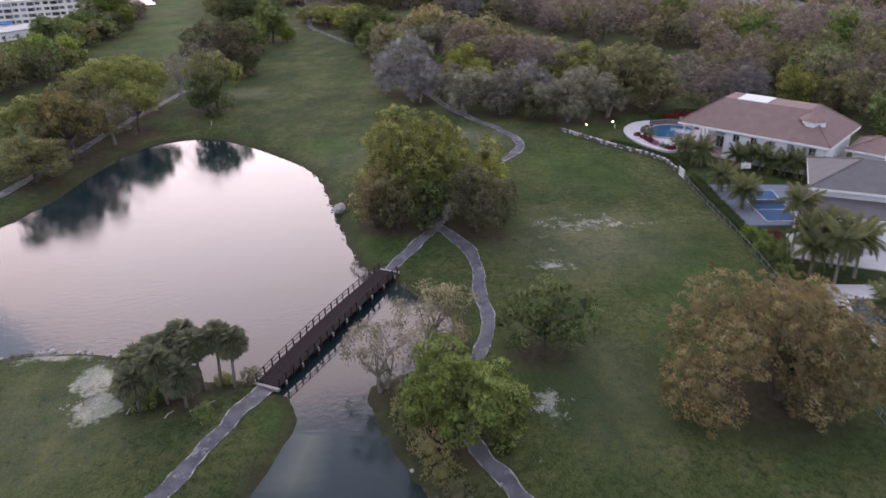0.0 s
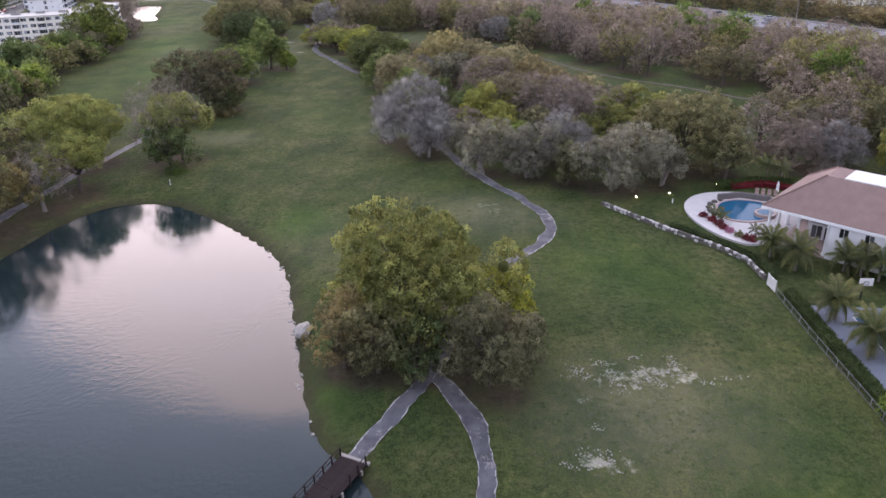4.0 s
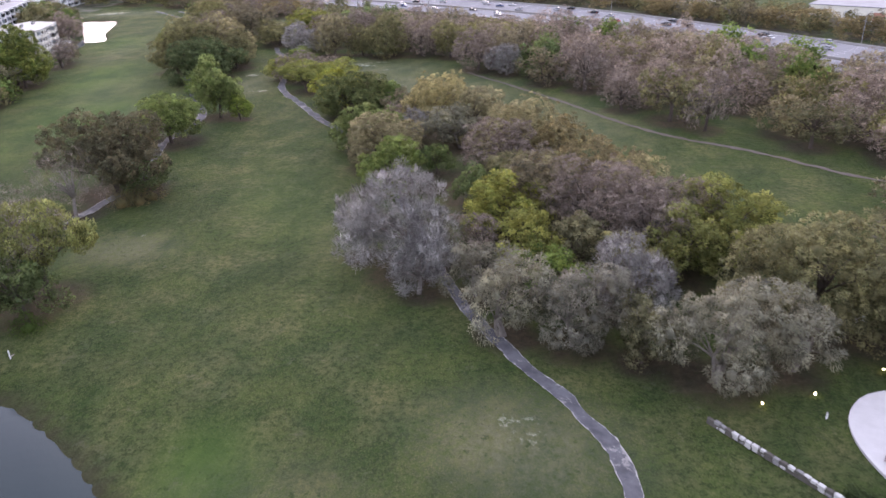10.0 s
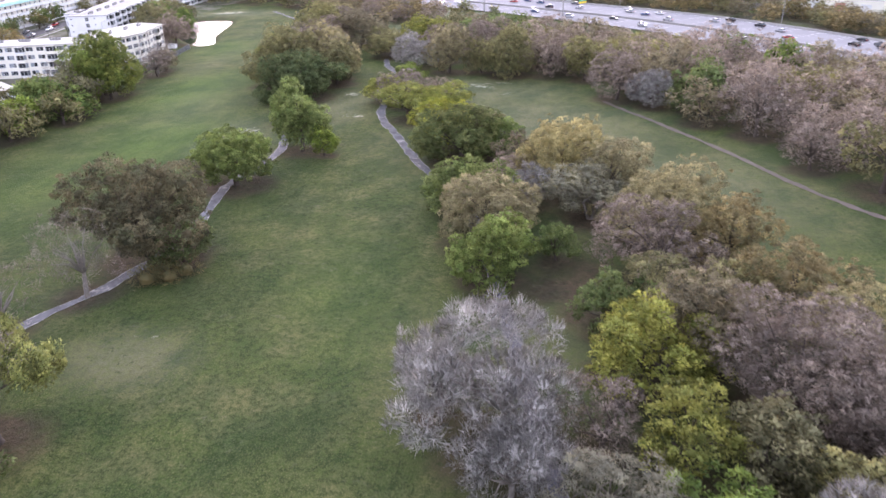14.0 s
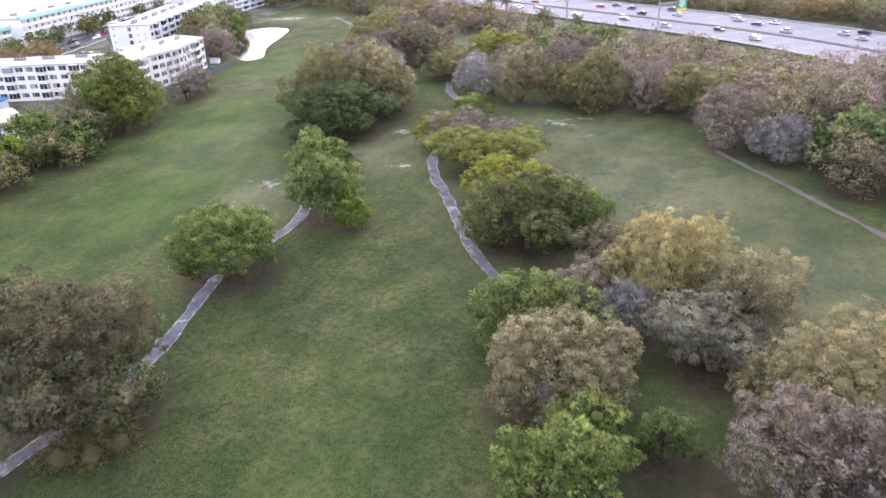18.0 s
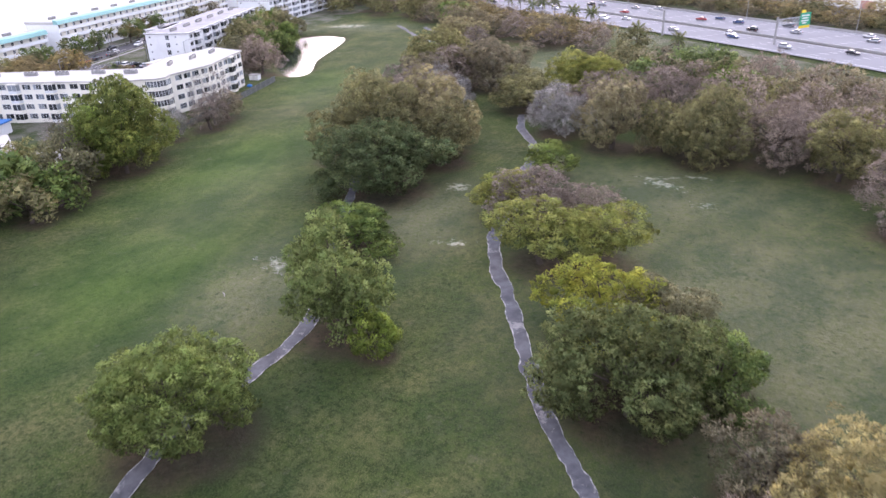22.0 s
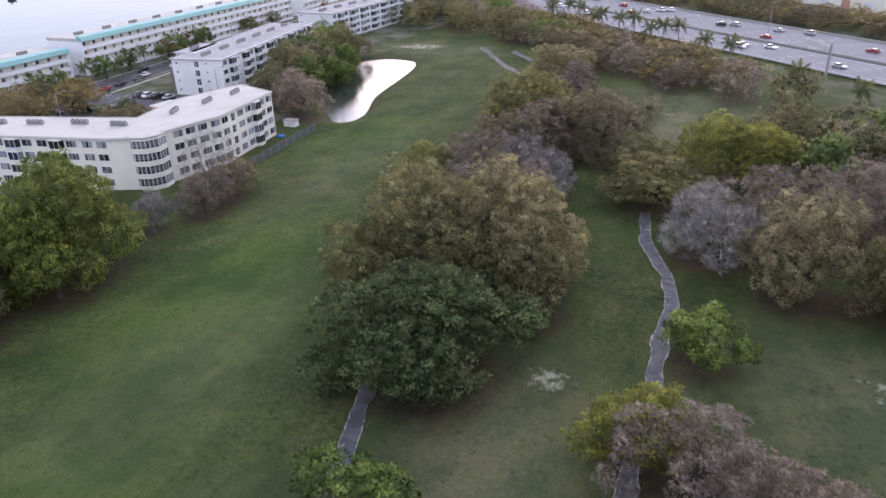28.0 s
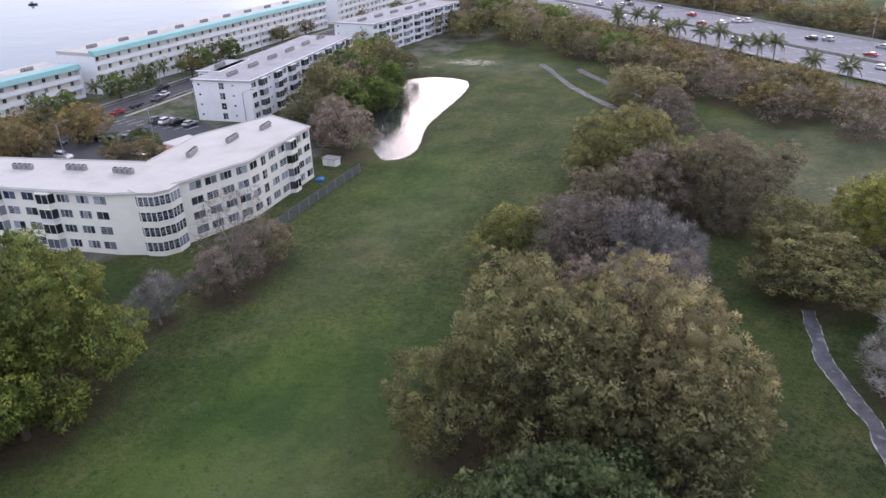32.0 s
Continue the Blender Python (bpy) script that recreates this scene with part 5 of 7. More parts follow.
# shore stones, dead wood, bins
def rock_mesh(seed, mat):
    rng = random.Random(seed)
    bm = bmesh.new()
    bmesh.ops.create_icosphere(bm, subdivisions=2, radius=1.0)
    for v in bm.verts:
        v.co *= rng.uniform(0.82, 1.12)
        v.co.z *= 0.6
    me = bpy.data.meshes.new("rock")
    bm.to_mesh(me)
    bm.free()
    me.materials.append(mat)
    return me


for _x, _y, _q, _h, _k in ((-2.6, 61.8, 1.9, 2.4, "olive"), (-1.0, 58.6, 2.1, 2.6, "tan"), (0.3, 55.2, 2.0, 2.2, "olive"), (-3.9, 64.6, 1.6, 2.0, "tan"), (2.0, 52.4, 1.5, 1.6, "olive")):
    shrub(_x, _y, _q, _h, _k, label="loose olive scrub on the channel's bank", group="bank scrub")
ROCKS = [rock_mesh(i, ROCK) for i in range(3)] + [rock_mesh(i + 9, DARK_ROCK) for i in range(3)]
_r = random.Random(21)
_line = along(LAKE_SHORE, 1.0)
for _x, _y in _line:
    _south = -72 < _x < -36 and _y < 80
    _east = (-33 < _x < -9 and 96 < _y < 150) or (-3 < _x < 3 and 48 < _y < 60)
    if (_south and _r.random() < 0.75) or (_east and _r.random() < 0.5):
        _k = _r.randrange(6) if _south else _r.randrange(3)
        _s = _r.uniform(0.25, 0.6) if _south else _r.uniform(0.12, 0.34)
        _px, _py = _x + _r.uniform(-0.5, 0.5), _y + _r.uniform(-0.5, 0.5)
        thing("rock", "weathered stone on the lake shore", "rock", pose(_px, _py, max(ground_at(_px, _py), -1.7) + 0.05, 0, 0, _r.uniform(0, 360)) @ Matrix.Scale(_s, 4), "shore stones", ROCKS[_k])
thing("rock", "large pale boulder at the water's edge", "rock", pose(-19.9, 122.6, -0.6) @ Matrix.Diagonal((1.1, 1.9, 1.5, 1)), "shore stones", ROCKS[0])
for _x, _y, _s, _n in ((20, 112.6, 5.0, 26), (26.8, 112.4, 3.6, 18), (15.2, 98.0, 3.6, 18), (-38.5, 65.2, 2.6, 22), (11.6, 65.0, 2.2, 12), (-93, 309.4, 2.4, 10)):
    _v, _f, _b = [], [], 0
    for _ in range(_n * 9):
        if _ % 14 == 0:
            _cx, _cy = _x + _r.gauss(0, _s * 0.62), _y + _r.gauss(0, _s * 0.42)
        _px, _py, _q = _cx + _r.gauss(0, 0.55), _cy + _r.gauss(0, 0.3), _r.uniform(0.03, 0.15)
        _z = ground_at(_px, _py)
        _v += [(_px - _q, _py, _z), (_px, _py - _q * 0.8, _z), (_px + _q, _py + 0.1 * _q, _z), (_px, _py + _q, _z), (_px + _q * 0.2, _py, _z + _q * 0.7)]
        _f += [(_b, _b + 1, _b + 4), (_b + 1, _b + 2, _b + 4), (_b + 2, _b + 3, _b + 4), (_b + 3, _b, _b + 4)]
        _b += 5
    thing("rubble", "scattered pale limestone rubble on bare sand", "rubble", me=mesh_of("rubble", _v, _f, ROCK), kind="stuff")
for _x, _y, _l, _t in ((-40.6, 67.2, 1.7, 70), (-39.9, 66.5, 1.5, 20), (-34.0, 63.4, 1.6, 80), (-29.6, 62.7, 1.4, 65), (-27.4, 64.0, 2.2, 30), (-26.3, 64.6, 1.9, 50), (-94.8, 298.4, 1.3, -40), (-60.4, 177.2, 0.9, 90)):
    _s = Solid().tube([(0, 0, 0.05), (_l * 0.5, 0.1, 0.12), (_l, 0, 0.07)], [0.09, 0.08, 0.05], 6)
    thing("log", "bleached broken branch lying on the grass", "log", pose(_x, _y, ground_at(_x, _y), 0, 0, _t), "dead wood", _s.mesh("log", PALE_WOOD, True))
_stake = thing("marker_stake", "short white marker stake in the grass", "stake", pose(-60.3, 177.1, ground_at(-60.3, 177.1), 4, 3, 0))
part("post", Solid().box(-0.06, 0.06, -0.06, 0.06, -0.1, 1.3).mesh("post", PAINT_WHITE), _stake)
part("cap", Solid().box(-0.08, 0.08, -0.08, 0.08, 1.3, 1.36, 0.03).mesh("cap", PAINT_WHITE), _stake)


# ---- the villa ----
def hip_roof(name, w, d, z, rise, mat, parent, over=0.7, flat=0.0, rows=14, at=None):
    """Hipped roof in stepped tile courses; flat: half-size of a cut-off top."""
    s = Solid()
    x0, x1, y0, y1 = -over, w + over, -over, d + over
    run = min(x1 - x0, y1 - y0) / 2 - flat
    e = run
    ring = lambda a, h: [(x0 + a, y0 + a, h), (x1 - a, y0 + a, h), (x1 - a, y1 - a, h), (x0 + a, y1 - a, h)]
    s.v += ring(0, z - 0.22)
    s.f.append((3, 2, 1, 0))
    for i in range(rows):
        s.v += ring(run * i / rows, z + rise * i / rows + 0.035) + ring(run * (i + 1) / rows, z + rise * (i + 1) / rows + 0.015)
    for q in range(0, len(s.v) - 4, 4):
        s.f += [(q + k, q + (k + 1) % 4, q + 4 + (k + 1) % 4, q + 4 + k) for k in range(4)]
    q = len(s.v) - 4
    s.f.append((q, q + 1, q + 2, q + 3))
    roof = part("roof", s.mesh("roof", mat), parent, at=at)
    for ax, ay, bx, by in ((x0, y0, x0 + e, y0 + e), (x1, y0, x1 - e, y0 + e), (x1, y1, x1 - e, y1 - e), (x0, y1, x0 + e, y1 - e)):
        part("hip_cap", Solid().tube([(ax, ay, z + 0.08), (bx, by, z + rise + 0.08)], [0.13, 0.13], 6).mesh("hip_cap", mat), roof)
    trim = Solid().box(x0 - 0.05, x1 + 0.05, y0 - 0.05, y0 + 0.1, z - 0.42, z - 0.04).box(x0 - 0.05, x0 + 0.1, y0 + 0.1, y1, z - 0.42, z - 0.04)
    trim.box(x1 - 0.1, x1 + 0.05, y0 + 0.1, y1, z - 0.42, z - 0.04).box(x0 + 0.1, x1 - 0.1, y1 - 0.1, y1 + 0.05, z - 0.42, z - 0.04)
    part("fascia", trim.mesh("fascia", WHITE), roof, "white fascia board")
    return roof


def window_on(parent, at, w, h, panes=2, glass=None, frame=None, rows=1):
    """A framed window, its outer face looking along -y of at."""
    key = ("win", w, h, panes, rows, (frame or FRAME).name)
    if key not in VARIANTS:
        s = Solid()
        t = 0.06
        xs = [v for i in range(panes + 1) for v in (-w / 2 + (w - t) * i / panes, -w / 2 + (w - t) * i / panes + t)]
        zs = [0, t] + [v for j in range(1, rows) for v in (h * j / rows - 0.02, h * j / rows + 0.02)] + [h - t, h]
        s.lattice(xs, zs, lambda i, j: i % 2 == 1 and j % 2 == 1, -0.05, 0.06)
        pw = (w - t) / panes - t
        VARIANTS[key] = (s.mesh("window", frame or FRAME), Solid().box(0, pw, -0.01, 0.02, t, h - t).mesh("pane", glass or GLASS), pw)
    fm, pm, pw = VARIANTS[key]
    win = part("window", fm, parent, at=at)
    for i in range(panes):
        part("pane", pm, win, at=pose(-w / 2 + 0.06 + (w - 0.06) * i / panes, 0, 0))
    return win


def villa():
    root = thing("villa", "large white villa with hipped terracotta roof and pillared loggia", "house", Matrix.Translation((48.5, 150.8, 0)) @ Matrix.Rotation(math.atan2(-19.3, 22.2), 4, "Z") @ Matrix.Diagonal((1, 1, 1.18, 1)))
    # local x runs along the garden front, y away from it
    s = Solid().box(9.5, 28, 0, 16.8, -0.3, 5.3).box(4.5, 9.5, 6, 16.8, -0.3, 5.3).box(0.4, 4.5, 13, 16.8, -0.3, 5.3)
    part("wall", s.mesh("wall", WHITE), root)
    part("terrace", bevelled(Solid().box(0, 9.5, 0, 13, -0.2, 0.25).mesh("terrace", PINK_PAVING), 0.03), root)
    hip_roof("roof", 28.5, 17, 5.3, 4.0, TILE, root, flat=2.6, rows=34)
    part("skylight", bevelled(Solid().box(8.4, 14.4, 5.8, 10.9, 9.2, 9.42).mesh("skylight", PAINT_WHITE), 0.04), root, "flat white roof deck")
    hip_roof("roof", 9, 8, 3.6, 1.8, TILE, root, rows=18, at=pose(30.5, 8, 0))
    part("wall", Solid().box(30.9, 39, 8.4, 15.6, -0.3, 3.5).mesh("wall", WHITE), root)
    turret = [(24 + 2.2 * math.cos(a * math.pi / 5), 4.6 + 2.2 * math.sin(a * math.pi / 5)) for a in range(10)]
    part("turret", Solid().prism(turret, 5.2, 8.2).mesh("turret", WHITE), root, "white round turret")
    top = Solid()
    top.v = [(24 + 2.7 * math.cos(a * math.pi / 5), 4.6 + 2.7 * math.sin(a * math.pi / 5), 8.2) for a in range(10)] + [(24, 4.6, 9.5)]
    top.f = [(a, (a + 1) % 10, 10) for a in range(10)] + [tuple(reversed(range(10)))]
    part("turret_roof", top.mesh("turret_roof", TILE), root)
    col = Solid().tube([(0, 0, 0.2), (0, 0, 0.5), (0, 0, 0.52), (0, 0, 4.4), (0, 0, 4.42), (0, 0, 4.8)], [0.36, 0.36, 0.24, 0.22, 0.34, 0.34], 10).mesh("column", WHITE, False)
    for x, y in ((0.4, 0.4), (4.8, 0.4), (9.2, 0.4), (0.4, 4.6), (0.4, 8.8), (0.4, 13.0)):
        part("column", col, root, at=pose(x, y, 0))

    def arch(x0, x1):
        q = Solid()
        n = 9
        r = (x1 - x0) / 2
        for i in range(n):
            a, b = math.pi * i / n, math.pi * (i + 1) / n
            xa, xb = x0 + r - r * math.cos(a), x0 + r - r * math.cos(b)
            za, zb = 4.3 + 0.9 * math.sin(a), 4.3 + 0.9 * math.sin(b)
            k = len(q.v)
            q.v += [(xa, 0, za), (xb, 0, zb), (xb, 0, 5.4), (xa, 0, 5.4), (xa, 0.35, za), (xb, 0.35, zb), (xb, 0.35, 5.4), (xa, 0.35, 5.4)]
            q.f += [(k, k + 1, k + 2, k + 3), (k + 7, k + 6, k + 5, k + 4), (k + 1, k, k + 4, k + 5)]
        return q.mesh("arch", WHITE)

    part("arch", arch(0.4, 4.8), root, at=pose(0, 0.25, 0))
    part("arch", arch(4.8, 9.2), root, at=pose(0, 0.25, 0))
    for y in (0.4, 4.6, 8.8):
        part("arch", arch(0, 4.2), root, at=pose(0.6, y, 0, 0, 0, 90))
    b = Solid().box(5.2, 8.6, 4.3, 6.0, 2.7, 2.9)
    for i in range(12):
        b.box(5.2 + i * 0.29, 5.28 + i * 0.29, 4.32, 4.4, 2.9, 3.7)
    b.box(5.2, 8.6, 4.3, 4.42, 3.7, 3.8)
    part("balcony", b.mesh("balcony", WHITE), root)
    for x in (11.5, 15, 18.5, 22, 26):
        window_on(root, pose(x, -0.02, 3.3), 1.3, 1.3, 2, DARK_GLASS, PAINT_WHITE)
    for x in (6, 8):
        window_on(root, pose(x, 5.98, 0.3), 1.7, 2.3, 2, DARK_GLASS, PAINT_WHITE)


villa()


def second_house():
    root = thing("house", "two-storey pale house with a wide grey-brown tiled roof", "house", Matrix.Translation((53.5, 106.7, 0)) @ Matrix.Rotation(radians(-22), 4, "Z"))
    part("wall", Solid().box(3, 29, 4, 17, -0.3, 7.5).mesh("wall", WHITE), root)
    part("wing_wall", Solid().box(0.9, 27, 0.9, 3.99, -0.3, 4.4).mesh("wing_wall", WHITE), root)
    hip_roof("roof", 26, 13, 7.5, 3.0, SLATE, root, over=1.0, rows=26, at=pose(3, 4, 0))
    hip_roof("roof", 26.1, 9.2, 4.5, 1.9, SLATE, root, over=0.9, rows=22, at=pose(0.9, 0.9, 0))
    part("chimney", bevelled(Solid().box(13, 14.4, 13, 14.4, 8.0, 11.4).mesh("chimney", WHITE), 0.04), root)
    for x in (3.5, 7, 11, 15, 19):
        window_on(root, pose(x, 0.88, 1.4), 1.7, 1.5, 2, DARK_GLASS, PAINT_WHITE)
    part("downpipe", Solid().box(2.76, 2.98, 5, 5.2, 0, 7.3).mesh("downpipe", WHITE), root)
    part("terrace", Solid().box(0, 22, -8, 0.88, -0.2, 0.16).mesh("terrace", PAVING), root)


second_house()


def flat_sheet(name, pts, z, mat, label, category, thick=0.25, kind=""):
    me = Solid().prism(pts, z - thick, z).mesh(name, mat)
    return thing(name, label, category, me=me, kind=kind)


_deck = [tuple(p) for p in chaikin([(40.2, 168.2), (44.5, 172.5), (52, 172.6), (59, 169), (59.5, 162), (53.4, 153.3), (47, 148.0), (42.8, 151.2), (40, 157), (39, 163)], 2)]
flat_sheet("pool_terrace", _deck, 0.32, PAVING, "pale paved terrace round the swimming pool", "terrace", 0.6, "structure")


def pool():
    root = thing("swimming_pool", "blue garden pool with raised rim and round spa", "pool", pose(49.5, 163, 0))
    edge = chaikin([(-3.8, 3.4), (0.2, 5.4), (5.2, 3.2), (5.0, -1.6), (0.8, -5.2), (-3.8, -4.6), (-5.0, -1.2)], 2)
    part("water", Solid().prism([tuple(p) for p in edge], 0.33, 0.46).mesh("water", POOL), root)
    rim = Solid()
    out = grown(edge, 0.45)
    n = len(edge)
    b = len(rim.v)
    rim.v += [(x, y, 0.3) for x, y in out] + [(x, y, 0.52) for x, y in out] + [(x, y, 0.52) for x, y in edge] + [(x, y, 0.3) for x, y in edge]
    for i in range(n):
        j = (i + 1) % n
        rim.f += [(i, j, n + j, n + i), (n + i, n + j, 2 * n + j, 2 * n + i), (2 * n + i, 2 * n + j, 3 * n + j, 3 * n + i)]
    part("rim", rim.mesh("rim", PINK_PAVING), root, "stone pool rim")
    ring = [(2.6 + 1.75 * math.cos(a * math.pi / 10), -2.3 + 1.75 * math.sin(a * math.pi / 10)) for a in range(20)]
    part("spa", Solid().prism(ring, 0.3, 1.0).mesh("spa", PINK_PAVING), root, "raised round spa")
    part("spa_water", Solid().prism([(2.6 + (x - 2.6) * 0.76, -2.3 + (y + 2.3) * 0.76) for x, y in ring], 0.9, 1.02).mesh("spa_water", POOL), root)
    w = Solid()
    for x0, y0, x1, y1 in ((-3.2, 5.6, 1.0, 6.6), (1.0, 6.6, 5.6, 4.6), (5.6, 4.6, 6.6, 1.0)):
        d = Vector((x1 - x0, y1 - y0)).normalized()
        k = Vector((-d.y, d.x)) * 0.25
        w.prism([(x0 + k.x, y0 + k.y), (x0 - k.x, y0 - k.y), (x1 - k.x, y1 - k.y), (x1 + k.x, y1 + k.y)], 0.3, 1.35)
    part("raised_wall", w.mesh("raised_wall", SLATE), root, "low dark wall behind the pool")
    for i in range(7):
        a = radians(115 + i * 17)
        part("rock", ROCKS[3 + i % 3], root, at=pose(-0.5 + 5.6 * math.cos(a), 0.2 + 5.2 * math.sin(a), 0.5, 0, 0, i * 50) @ Matrix.Scale(0.55, 4))


pool()
for _i in range(4):
    _l = thing("sun_lounger", "wooden sun lounger with orange-brown slats by the pool", "lounger", pose(54.2 + _i * 1.0, 171.6 - _i * 0.35, 0.32, 0, 0, -20), "pool loungers")
    part("frame", Solid().box(-0.33, 0.33, -0.9, 0.9, 0.25, 0.33).mesh("frame", TILE), _l)
    part("backrest", Solid().box(-0.33, 0.33, 0, 0.7, 0, 0.07).mesh("backrest", TILE), _l, at=pose(0, 0.35, 0.33, 40, 0, 0))
    for _a, _b in ((-0.3, -0.8), (0.25, -0.8), (-0.3, 0.75), (0.25, 0.75)):
        part("leg", Solid().box(_a, _a + 0.06, _b, _b + 0.06, 0, 0.25).mesh("leg", WOOD), _l)
_st = thing("garden_statue", "slim white garden statue on a plinth", "statue", pose(58.2, 172.6, 0.2),
            me=Solid().tube([(0, 0, 0), (0, 0, 0.5), (0, 0, 0.52), (0, 0, 1.2), (0, 0, 1.7), (0, 0, 1.95), (0, 0, 2.15)], [0.32, 0.32, 0.2, 0.26, 0.22, 0.09, 0.13], 9).mesh("garden_statue", WHITE, True))
for _x, _y, _k in ((41.6, 160.4, "croton"), (42.6, 158.4, "croton"), (43.2, 156.6, "croton"), (44.2, 153.8, "blossom"), (46.0, 150.8, "croton"), (46.8, 150.2, "croton"), (43.6, 155.2, "croton"), (45.2, 152.0, "olive")):
    shrub(_x, _y, 0.75, 0.9, _k, "garden_shrub", {"croton": "dark red leafed shrub in the pool bed", "blossom": "pink flowering shrub in the pool bed", "olive": "grey-green shrub in the pool bed"}[_k], "pool bed", 0.25, 0.3)


def potted_palm(x, y, h):
    r = palm(x, y, h, 0.5, 12, "small potted palm on the terrace", "potted palms")
    r.location.z = 0.32
    part("pot", Solid().tube([(0, 0, 0), (0, 0, 0.5)], [0.28, 0.4], 10).mesh("pot", TILE), r, "terracotta pot")


potted_palm(43.2, 159.6, 1.1)
potted_palm(44.0, 157.6, 1.2)
potted_palm(47.4, 151.4, 1.2)
for _x, _y, _h, _s in ((47.8, 145.2, 2.6, 0.95), (50.0, 140.6, 3.0, 1.1), (49.4, 125.8, 3.2, 1.1), (50.2, 117.6, 3.4, 1.2)):
    palm(_x, _y, _h, _s, 30, "stout date palm with a dense grey-green crown")
for _x, _y, _h in ((53.4, 103.8, 6.6), (52.2, 97.6, 4.6), (55.6, 96.0, 5.0), (53.6, 90.6, 6.2), (57.2, 92.5, 5.6), (51.6, 93.6, 3.8), (53.2, 77.2, 4.0), (58.8, 97.4, 4.6), (55.6, 100.2, 4.4)):
    palm(_x, _y, _h, 1.2, 24, "royal palm with a pale trunk and yellowish fronds")
for _i in range(9):
    palm(56.8 + _i * 1.75, 140.4 - _i * 1.6, 2.0 + 0.5 * (_i % 3), 1.0, 20, "clump palm in the row along the villa wall", "villa wall palms")
palm(58.2, 178.8, 3.4, 0.8, 18, "slim dark palm behind the pool")
palm(60.5, 177.4, 3.0, 0.75, 16, "slim dark palm behind the pool")


# the sports court
flat_sheet("sports_court", [(48.4, 110.6), (47.4, 129.4), (62.4, 128.6), (59.4, 110.6)], 0.24, COURT, "grey-blue hard sports court", "court", 0.4, "structure")
flat_sheet("court_field", [(52.6, 112.2), (52.2, 126.4), (58.6, 126.0), (57.6, 112.2)], 0.26, COURT_BLUE, "blue playing field painted on the court", "court", 0.012, "structure")
_m = Solid()
for _x0, _y0, _x1, _y1 in ((52.5, 112.2, 52.1, 126.4), (57.5, 112.2, 58.5, 126.0), (52.5, 112.2, 57.5, 112.2), (52.1, 126.3, 58.5, 125.9), (52.4, 117.0, 57.9, 117.0), (52.3, 121.6, 58.2, 121.4)):
    _d = Vector((_x1 - _x0, _y1 - _y0)).normalized()
    _k = Vector((-_d.y, _d.x)) * 0.06
    _m.prism([(_x0 + _k.x, _y0 + _k.y), (_x0 - _k.x, _y0 - _k.y), (_x1 - _k.x, _y1 - _k.y), (_x1 + _k.x, _y1 + _k.y)], 0.262, 0.272)
thing("court_marking", "white painted court lines", "marking", me=_m.mesh("court_marking", PAINT_WHITE), kind="structure")
_net = thing("court_net", "dark net across the court", "net", pose(52.2, 119.2, 0.26))
part("mesh_panel", Solid().box(0, 5.9, -0.02, 0.02, 0.1, 0.9).mesh("mesh_panel", FENCE), _net)
for _x in (-0.1, 5.95):
    part("post", Solid().tube([(_x, 0, 0), (_x, 0, 1.0)], [0.05, 0.05], 6).mesh("post", METAL), _net)
_hoop = thing("basketball_hoop", "basketball hoop with white backboard on a dark pole", "hoop", pose(54.6, 129.8, 0.2, 0, 0, 0))
part("pole", Solid().tube([(0, 0.5, 0), (0, 0.5, 3.0), (0, 0, 3.5)], [0.09, 0.08, 0.06], 8).mesh("pole", DARK), _hoop)
_bb = part("backboard", Solid().box(-0.9, 0.9, -0.05, 0.0, 2.9, 4.0).mesh("backboard", PAINT_WHITE), _hoop)
part("frame", Solid().box(-0.3, 0.3, -0.07, -0.052, 3.1, 3.16).box(-0.3, 0.3, -0.07, -0.052, 3.5, 3.56).box(-0.3, -0.24, -0.07, -0.052, 3.16, 3.5).box(0.24, 0.3, -0.07, -0.052, 3.16, 3.5).mesh("frame", DARK), _bb)
part("ring", Solid().tube([(0.23 * math.cos(a), -0.3 + 0.23 * math.sin(a), 3.05) for a in np.linspace(0, 6.28, 13)], [0.02] * 13, 5).mesh("ring", TILE), _hoop)
# the second garden's pool
flat_sheet("pool_terrace", [(50.6, 73), (59.5, 73), (66, 90), (51.6, 90.5)], 0.2, PAVING, "pale paved terrace beside the second pool", "terrace", 0.5, "structure")
_p2 = thing("swimming_pool", "deep blue pool with a white curving rim", "pool", pose(0, 0, 0))
part("water", Solid().prism([(52.2, 75), (58.6, 75), (60, 85.6), (53.4, 86.4), (51.6, 80)], 0.2, 0.26).mesh("water", POOL), _p2)
part("rim", Solid().tube([(52.0, 75, 0.3), (51.4, 80, 0.35), (53.2, 86.6, 0.35), (56, 86.4, 0.35)], [0.28] * 4, 6).mesh("rim", PAINT_WHITE), _p2)


